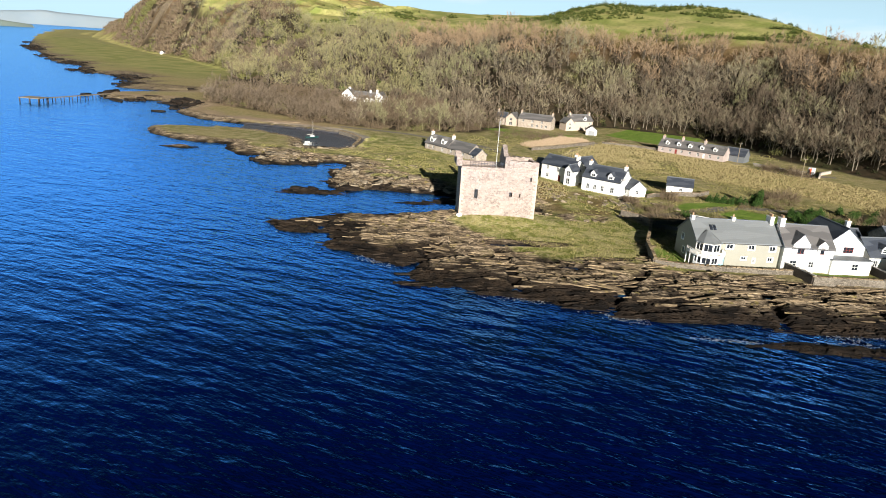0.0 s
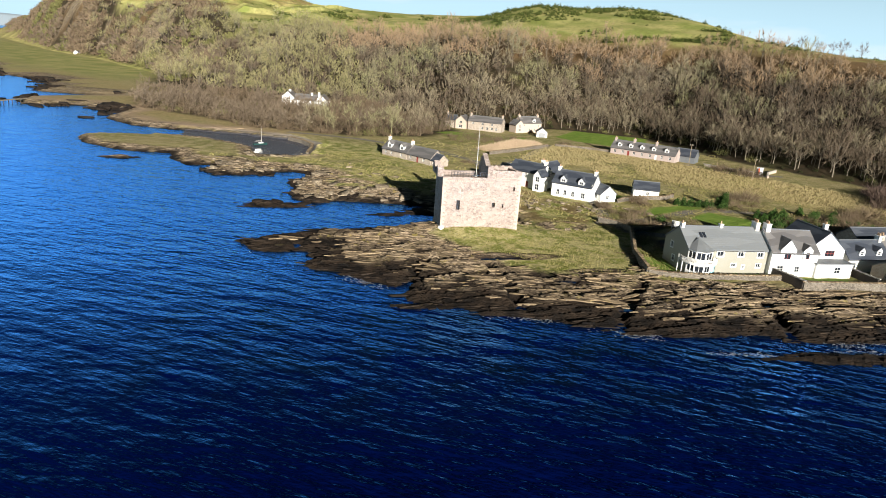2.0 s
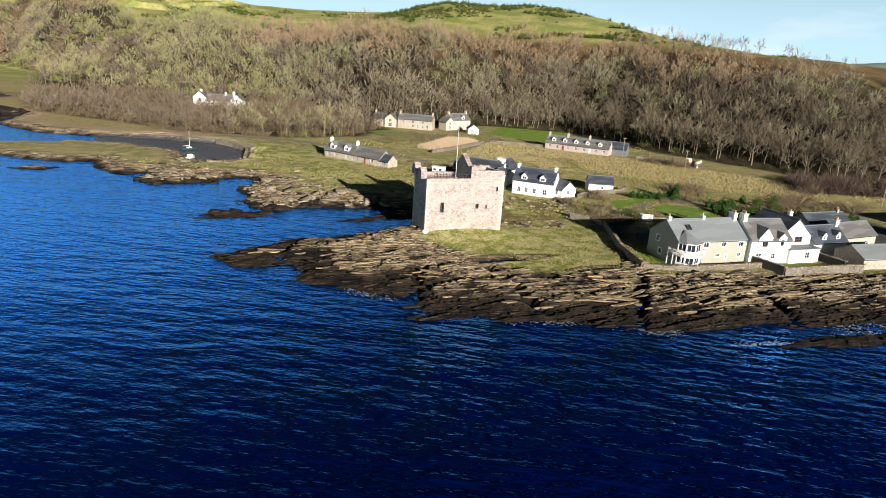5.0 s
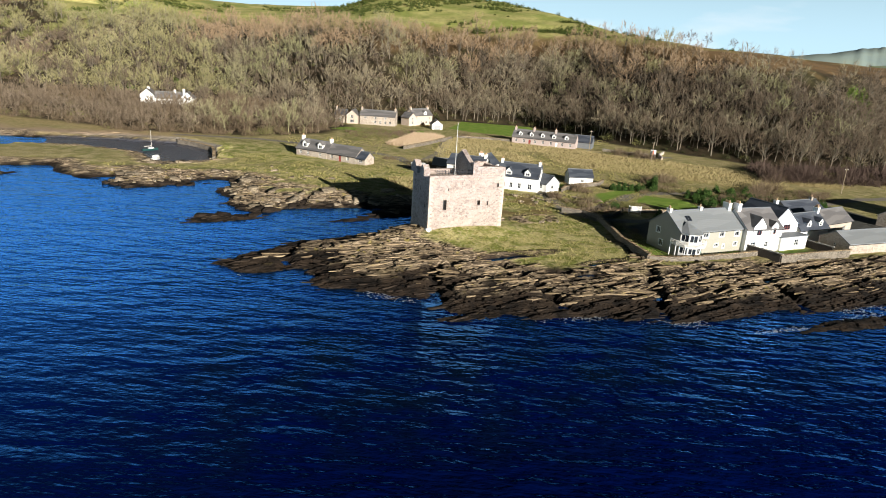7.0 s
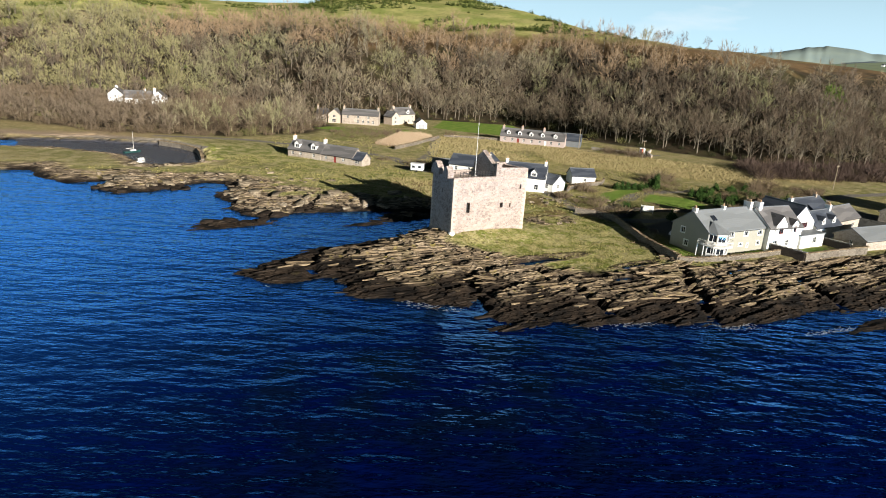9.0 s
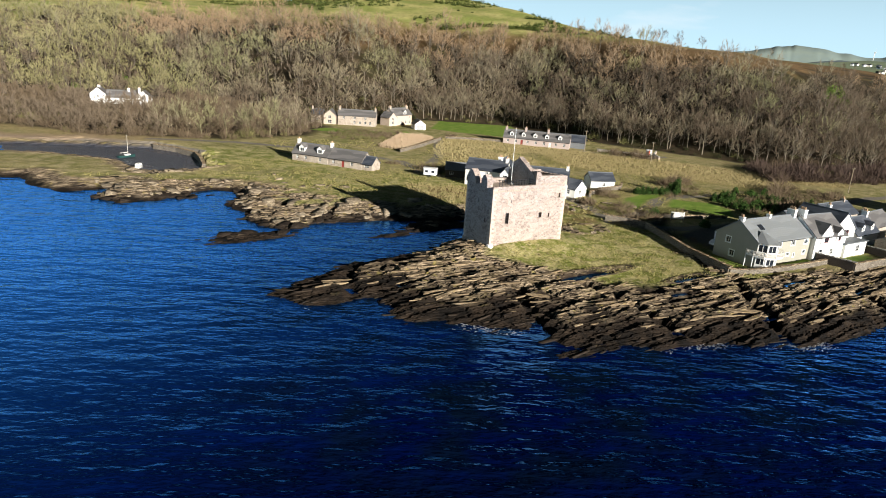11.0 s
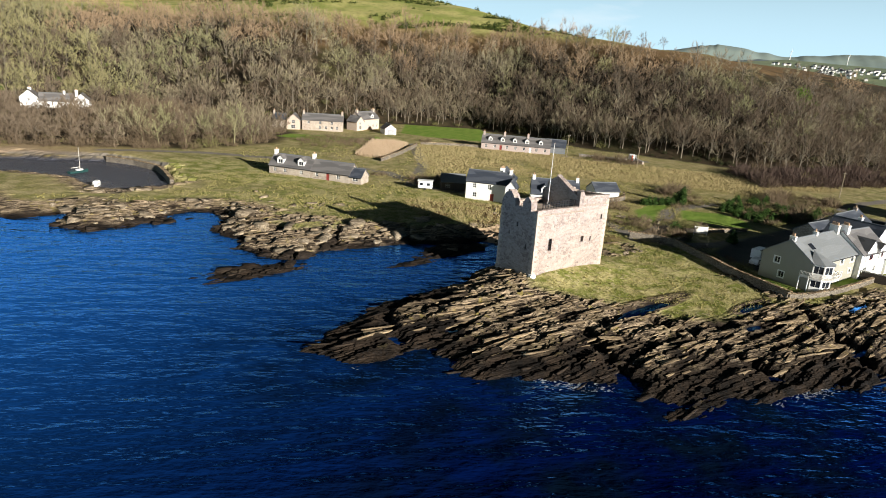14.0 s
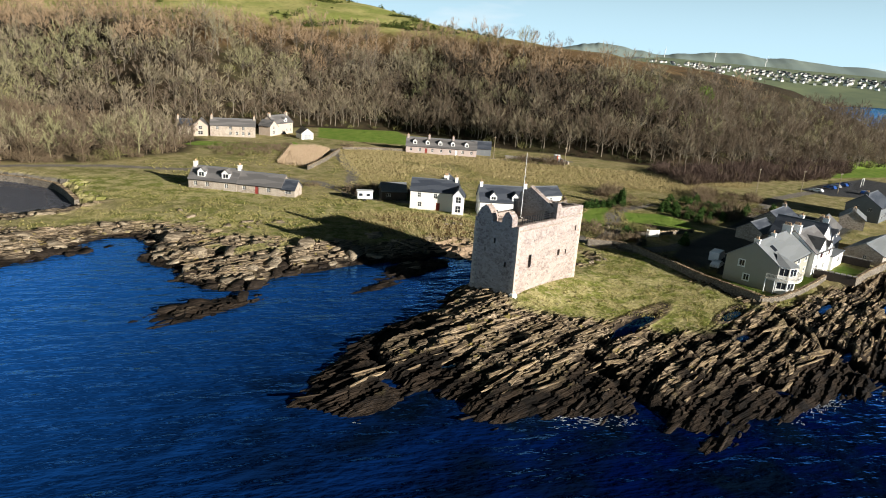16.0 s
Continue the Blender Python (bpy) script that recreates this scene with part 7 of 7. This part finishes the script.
for x in (-5, 0, 4.5):
    for y in (-3.5, 3.5):
        part("pile", tube((x, y, -4), (x, y, 2.1), 0.28), TIMBER, pier)
end = Vector((12, 50, 0))
for k in range(9):
    a = Vector((3, 3.5, 0)) + (end - Vector((3, 3.5, 0))) * (k / 9)
    b = Vector((3, 3.5, 0)) + (end - Vector((3, 3.5, 0))) * ((k + 1) / 9)
    side = Vector((-(b - a).y, (b - a).x, 0)).normalized() * 1.1
    bm = bmesh.new()
    vs = [bm.verts.new(p + Vector((0, 0, z))) for z in (1.75, 2.0) for p in (a - side, a + side, b + side, b - side)]
    for f in ((0, 1, 2, 3), (7, 6, 5, 4), (0, 4, 5, 1), (1, 5, 6, 2), (2, 6, 7, 3), (3, 7, 4, 0)):
        bm.faces.new([vs[i] for i in f])
    part("deck", bm, OAK, pier)
    for s in (-1, 1):
        p = a + side * s * 0.9
        part("pile", tube((p.x, p.y, -4), (p.x, p.y, 1.75), 0.2), TIMBER, pier)

# ---- rock slabs along the strike of the shore ----
def slab_mesh(seed, material):
    rng = random.Random(seed)
    bm = bmesh.new()
    n = 6
    rings = []
    for z, inset in ((-0.5, 1.0), (0.38, 1.0), (0.5, 0.93)):
        ring = []
        for k in range(n):
            a = k * math.tau / n
            r = 0.5 * (1 + 0.3 * math.sin(k * 2.3 + seed)) * inset
            ring.append(bm.verts.new((math.copysign(abs(math.cos(a)) ** 0.6, math.cos(a)) * r + rng.uniform(-0.05, 0.05), math.copysign(abs(math.sin(a)) ** 0.6, math.sin(a)) * r + rng.uniform(-0.05, 0.05), z + rng.uniform(-0.06, 0.06))))
        rings.append(ring)
    for a, b in zip(rings, rings[1:]):
        for k in range(n):
            bm.faces.new((a[k], a[(k + 1) % n], b[(k + 1) % n], b[k]))
    bm.faces.new(rings[-1])
    bm.faces.new(rings[0][::-1])
    bmesh.ops.triangulate(bm, faces=bm.faces[:])
    bm.normal_update()
    me = bpy.data.meshes.new("rock_slab")
    bm.to_mesh(me)
    bm.free()
    me.materials.append(material)
    return me


def on_rock(x, y):
    s = shore(x, y)
    return (s > -0.5) & (rock_share(x, y, s) > 0.6)


slab_rng = np.random.default_rng(21)
dry = [slab_mesh(k, SLAB) for k in range(5)]
weedy = [slab_mesh(k + 10, SLAB_DARK) for k in range(4)]


def slab_pose(x, y, z, rng, size):
    long, wide, thick = size * rng.uniform(2.2, 6.5), size * rng.uniform(0.2, 0.62), rng.uniform(0.10, 0.28)
    return pose(x, y, z - 0.03, 11 + rng.normal(0, 7), rng.normal(0, 4), math.degrees(STRIKE) + rng.normal(0, 7)) @ Matrix.Diagonal((long, wide, thick, 1))


near_rocks = sown(900, -40, 78, 95, 150, 22, on_rock)[:290]
near_z = ground_z(near_rocks[:, 0], near_rocks[:, 1])
for (x, y, _), z in zip(near_rocks, near_z):
    low_lying = 0.45 + 0.55 * float(smooth(1, 8, shore(x, y)))
    pool_of = weedy if z < (1.25 if y > 140 else 0.8) or shore(x, y) < 4.5 and y < 140 else dry
    ob = new("rock_slab", pool_of[slab_rng.integers(len(pool_of))])
    ob.parent = ground
    ob.matrix_world = slab_pose(x, y, float(z), slab_rng, low_lying * slab_rng.uniform(0.6, 1.7))


def joined_slabs(places, meshes, seed, size):
    rng = np.random.default_rng(seed)
    vs, fs, off = [], [], 0
    models = []
    for me in meshes:
        co = np.empty(len(me.vertices) * 3)
        me.vertices.foreach_get("co", co)
        models.append((co.reshape(-1, 3), np.array([p.vertices[:] for p in me.polygons])))
    zs = ground_z(places[:, 0], places[:, 1])
    for (x, y, _), z in zip(places, zs):
        v, f = models[rng.integers(len(models))]
        m = np.array(slab_pose(x, y, float(z), rng, rng.uniform(*size)))
        vs.append(v @ m[:3, :3].T + m[:3, 3])
        fs.append(f + off)
        off += len(v)
    return np.concatenate(vs), np.concatenate(fs)


more = sown(2600, -75, 90, 94, 215, 23, on_rock)
more_z = ground_z(more[:, 0], more[:, 1])
more_dry = (more_z >= np.where(more[:, 1] > 140, 1.25, 0.85)) & ((shore(more[:, 0], more[:, 1]) > 4.5) | (more[:, 1] > 140))
stuff("broken_rock", joined_slabs(more[more_dry], dry, 24, (0.35, 1.1)), SLAB, "broken tilted beds of brown shore rock", "rocks")
stuff("weedy_rock", joined_slabs(more[~more_dry & (more_z > -0.2)], weedy, 25, (0.35, 1.1)), SLAB_DARK, "dark weed-covered rock at the tide line", "rocks")



# Pale broken blocks along the north side of the inlet.
block_spots = sown(9000, -75, 12, 165, 232, 46, lambda x, y: ((rock_share(x, y, shore(x, y)) > 0.55) & (shore(x, y) > 0.3) | (inside(x, y, [(-50, 216), (-30, 222), (-5, 200), (8, 184), (2, 172), (-40, 180)]) & (fbm(x / 7, y / 7, 48, 3) > 0.12))) & (x + y > 100))
block_z = ground_z(block_spots[:, 0], block_spots[:, 1])
blocks = [slab_mesh(k + 30, PALE_ROCK) for k in range(5)]


def joined_blocks(places, zs, seed):
    rng = np.random.default_rng(seed)
    vs, fs, off = [], [], 0
    models = []
    for me in blocks:
        co = np.empty(len(me.vertices) * 3)
        me.vertices.foreach_get("co", co)
        models.append((co.reshape(-1, 3), np.array([p.vertices[:] for p in me.polygons])))
    for (x, y, _), z in zip(places, zs):
        v, f = models[rng.integers(len(models))]
        big = 0.5 + 2.6 * rng.uniform() ** 2.5
        m = np.array(pose(x, y, z - 0.2 * big, 14 + rng.normal(0, 12), rng.normal(0, 9), math.degrees(STRIKE) + rng.normal(0, 28)) @ Matrix.Diagonal((big * rng.uniform(0.8, 2.0), big * rng.uniform(0.6, 1.1), big * rng.uniform(0.35, 0.8), 1)))
        vs.append(v @ m[:3, :3].T + m[:3, 3])
        fs.append(f + off)
        off += len(v)
    return np.concatenate(vs), np.concatenate(fs)


high_blocks = block_z > 0.55
stuff("shore_blocks", joined_blocks(block_spots[high_blocks][:300], block_z[high_blocks], 47), PALE_ROCK, "pale tan broken rock blocks along the inlet shore", "rocks")
stuff("weedy_blocks", joined_blocks(block_spots[~high_blocks][:160], block_z[~high_blocks], 49), SLAB_DARK, "dark weed-covered rock blocks at the inlet's tide line", "rocks")

far_edge = sown(40000, -760, -150, 300, 1050, 87, lambda x, y: (shore(x, y) > -8) & (shore(x, y) < 9) & (fbm(x / 30, y / 30, 88, 3) > 0.0) & (fbm(x / 9, y / 9, 89, 2) > 0.0))[:520]
far_v, far_f, far_rng = [], [], np.random.default_rng(90)
for x, y, z in far_edge:
    model = blocks[far_rng.integers(len(blocks))]
    co = np.empty(len(model.vertices) * 3)
    model.vertices.foreach_get("co", co)
    m = np.array(pose(x, y, max(z, 0.05), 0, 0, 130 + far_rng.normal(0, 25)) @ Matrix.Diagonal((far_rng.uniform(4, 16), far_rng.uniform(2, 5), far_rng.uniform(0.6, 1.8), 1)))
    far_f.append(np.array([p.vertices[:] for p in model.polygons]) + len(far_v) * len(model.vertices))
    far_v.append(co.reshape(-1, 3) @ m[:3, :3].T + m[:3, 3])
stuff("far_weedy_rock", (np.concatenate(far_v), np.concatenate(far_f)), SLAB_DARK, "dark weed-covered ledges along the far shore", "rocks")
stones = sown(1500, 18, 60, 140, 200, 94, lambda x, y: (fbm(x / 8, y / 8, 95, 3) > 0.08) & (rock_share(x, y, shore(x, y)) < 0.6) & ((x < 46) | (y > 168)) & (np.hypot(x - 41, y - 189) > 9) & (np.hypot(x - 30, y - 200) > 10))[:150]
for k, (x, y, z) in enumerate(stones):
    o = new("field_stone", blocks[k % len(blocks)])
    big = 0.35 + 0.7 * slab_rng.uniform() ** 3
    o.matrix_world = pose(x, y, z + 0.05, slab_rng.normal(0, 12), slab_rng.normal(0, 12), slab_rng.uniform(0, 360)) @ Matrix.Diagonal((big * 1.4, big, big * 0.7, 1))
    o.parent = ground

# Foam where the swell meets the rock: broken streaks that follow the water's edge.
foam_rng = np.random.default_rng(31)
fx, fy = foam_rng.uniform(-46, 95, 60000), foam_rng.uniform(90, 134, 60000)
fs_ = shore(fx, fy)
churn = fbm(fx / 8, fy / 5, 52, 3)
ok = (fs_ > -2.4) & (fs_ < 0.5) & (churn > 0.14) & (foam_rng.uniform(size=fx.size) < smooth(-2.6, -0.2, fs_) * smooth(0.12, 0.4, churn))
fx, fy = fx[ok][:1100], fy[ok][:1100]
gap = 0.6
slope_x, slope_y = shore(fx + gap, fy) - shore(fx - gap, fy), shore(fx, fy + gap) - shore(fx, fy - gap)
foam_v, foam_f = [], []
for x, y, a in zip(fx, fy, np.arctan2(-slope_x, slope_y)):
    a += foam_rng.normal(0, 0.35)
    long, wide = foam_rng.uniform(0.05, 0.34), foam_rng.uniform(0.015, 0.045)
    c, d, k = math.cos(a), math.sin(a), len(foam_v)
    for u, v in ((-1, 0.1), (-0.4, -1), (0.5, -0.7), (1, 0.2), (0.4, 1), (-0.5, 0.6)):
        u, v = u * long, v * wide
        foam_v.append((x + u * c - v * d, y + u * d + v * c, 0.04))
    foam_f.append(tuple(range(k, k + 6)))
stuff("foam", (foam_v, foam_f), FOAM, "white foam streaks where swell meets the rocks", "foam")

# ---- distance ----
def ridge(name, stops, width, material, label, seed):
    """A far range of hills: a crest between plan stops (x, y, height), falling away on both sides."""
    stops = [Vector(s) for s in stops]
    crest = []
    for a, b in zip(stops, stops[1:]):
        crest += [a.lerp(b, k / 24) for k in range(24)]
    crest.append(stops[-1])
    verts, faces = [], []
    for k, p in enumerate(crest):
        q = stops[-1] - stops[0]
        side = Vector((-q.y, q.x, 0)).normalized()
        bumpy = 1 + 0.08 * float(fbm(np.array(k / 7.0), np.array(seed * 3.3), seed, 4))
        for j, (s, h) in enumerate(((-1, -0.05), (-0.6, 0.35), (-0.25, 0.8), (0, 1), (0.3, 0.75), (1, -0.05))):
            wave = 1 + 0.07 * float(fbm(np.array(k / 5.0), np.array(j * 1.7 + seed), seed + 4, 3))
            verts.append(p + side * s * width * wave + Vector((0, 0, -p.z + p.z * h * bumpy)))
    for k in range(len(crest) - 1):
        for j in range(5):
            faces.append((k * 6 + j, k * 6 + j + 1, k * 6 + j + 7, k * 6 + j + 6))
    me = mesh_of(name, [tuple(v) for v in verts], faces, material)
    me.polygons.foreach_set("use_smooth", np.repeat(True, len(faces)))
    ob = tagged(new(name, me), label, "hills", kind="structure")
    return ob


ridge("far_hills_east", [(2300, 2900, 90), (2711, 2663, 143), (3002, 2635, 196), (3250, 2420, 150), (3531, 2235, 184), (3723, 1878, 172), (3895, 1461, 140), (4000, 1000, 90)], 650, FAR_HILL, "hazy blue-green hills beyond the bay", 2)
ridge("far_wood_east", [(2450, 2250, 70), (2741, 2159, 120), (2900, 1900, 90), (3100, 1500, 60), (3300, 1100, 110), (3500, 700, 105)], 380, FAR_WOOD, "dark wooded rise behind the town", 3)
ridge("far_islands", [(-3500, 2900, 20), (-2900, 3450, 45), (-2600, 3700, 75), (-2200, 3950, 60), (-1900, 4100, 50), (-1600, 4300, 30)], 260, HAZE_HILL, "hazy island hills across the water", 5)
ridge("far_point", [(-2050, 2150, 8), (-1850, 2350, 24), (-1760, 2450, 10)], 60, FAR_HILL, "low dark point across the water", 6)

town_rng = random.Random(9)
town_mesh = []
for wall_m, roof_m, w, d in ((HARL, SLATE, 8, 5.6), (CREAM, SLATE_BROWN, 9.5, 5.6), (HARL, SLATE_BROWN, 6.5, 5.6)):
    bm = box(-w / 2, -d / 2, -3, w / 2, d / 2, 3.2)
    a = bpy.data.meshes.new("wall")
    bm.to_mesh(a)
    bm.free()
    a.materials.append(wall_m)
    bm = bmesh.new()
    v = [bm.verts.new(c) for c in ((-w / 2 - 0.4, -d / 2 - 0.4, 3.1), (w / 2 + 0.4, -d / 2 - 0.4, 3.1), (w / 2 + 0.4, d / 2 + 0.4, 3.1), (-w / 2 - 0.4, d / 2 + 0.4, 3.1), (-w / 2 - 0.4, 0, 6.2), (w / 2 + 0.4, 0, 6.2))]
    for f in ((0, 1, 5, 4), (2, 3, 4, 5), (1, 2, 5), (3, 0, 4), (3, 2, 1, 0)):
        bm.faces.new([v[i] for i in f])
    b = bpy.data.meshes.new("roof")
    bm.to_mesh(b)
    bm.free()
    b.materials.append(roof_m)
    town_mesh.append((a, b))
TOWN_NEAR, TOWN_FAR = Vector((1560, 1230)), Vector((1880, 640))


def town_z(s, u):
    """Height of the town's slope: s runs along it, u from its foot to its top."""
    return (60 - 20 * s + 26 * u) * float(smooth(-0.5, 0.1, u)) + 2


def town_spot(s, u):
    p = TOWN_NEAR.lerp(TOWN_FAR, s)
    return p.x + 520 * u, p.y + 210 * u


slope_v, slope_f = [], []
for i in range(31):
    for j in range(14):
        s_, u_ = -0.25 + i / 20, -0.5 + j / 6.5
        slope_v.append((*town_spot(s_, u_), town_z(s_, u_) + 2 * float(fbm(np.array(i / 3.0), np.array(j / 2.0), 93, 2))))
for i in range(30):
    for j in range(13):
        slope_f.append((i * 14 + j, (i + 1) * 14 + j, (i + 1) * 14 + j + 1, i * 14 + j + 1))
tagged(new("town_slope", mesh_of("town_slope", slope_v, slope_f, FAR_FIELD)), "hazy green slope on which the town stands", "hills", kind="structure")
for k in range(290):
    s_, u_ = town_rng.uniform(0, 1.1), town_rng.uniform(-0.06, 0.75)
    s_ = s_ + 0.12 * math.sin(9 * u_)
    x, y = town_spot(s_, u_)
    t = thing("town_house", x, y, town_z(s_, u_) + 1.0, town_rng.uniform(-40, 40) + 60, "distant white house of the town above the bay", "house", "town houses")
    for nm, me in zip(("wall", "roof"), town_mesh[k % 3]):
        o = new(nm, me)
        o.parent = t
        o.scale = (1.25, 1.25, 1.0)
for x, y, z, lean in ((2480, 1830, 118, 10), (2560, 1640, 112, 50), (2640, 1460, 104, 85)):
    turbine = thing("wind_turbine", x, y, z, 35, "distant white wind turbine on the hazy hills", "wind turbine", "wind turbines")
    part("tower", tube((0, 0, -30), (0, 0, 26), 1.6, 0.9), WHITE, turbine)
    part("nacelle", box(-1.2, -3, 25.5, 1.2, 2, 28, 0.3), WHITE, turbine)
    for k in range(3):
        a = radians(lean + 120 * k)
        part("blade", tube((0, -3.2, 26.8), (14 * math.sin(a), -3.2, 26.8 + 14 * math.cos(a)), 0.9, 0.3, 5), WHITE, turbine)
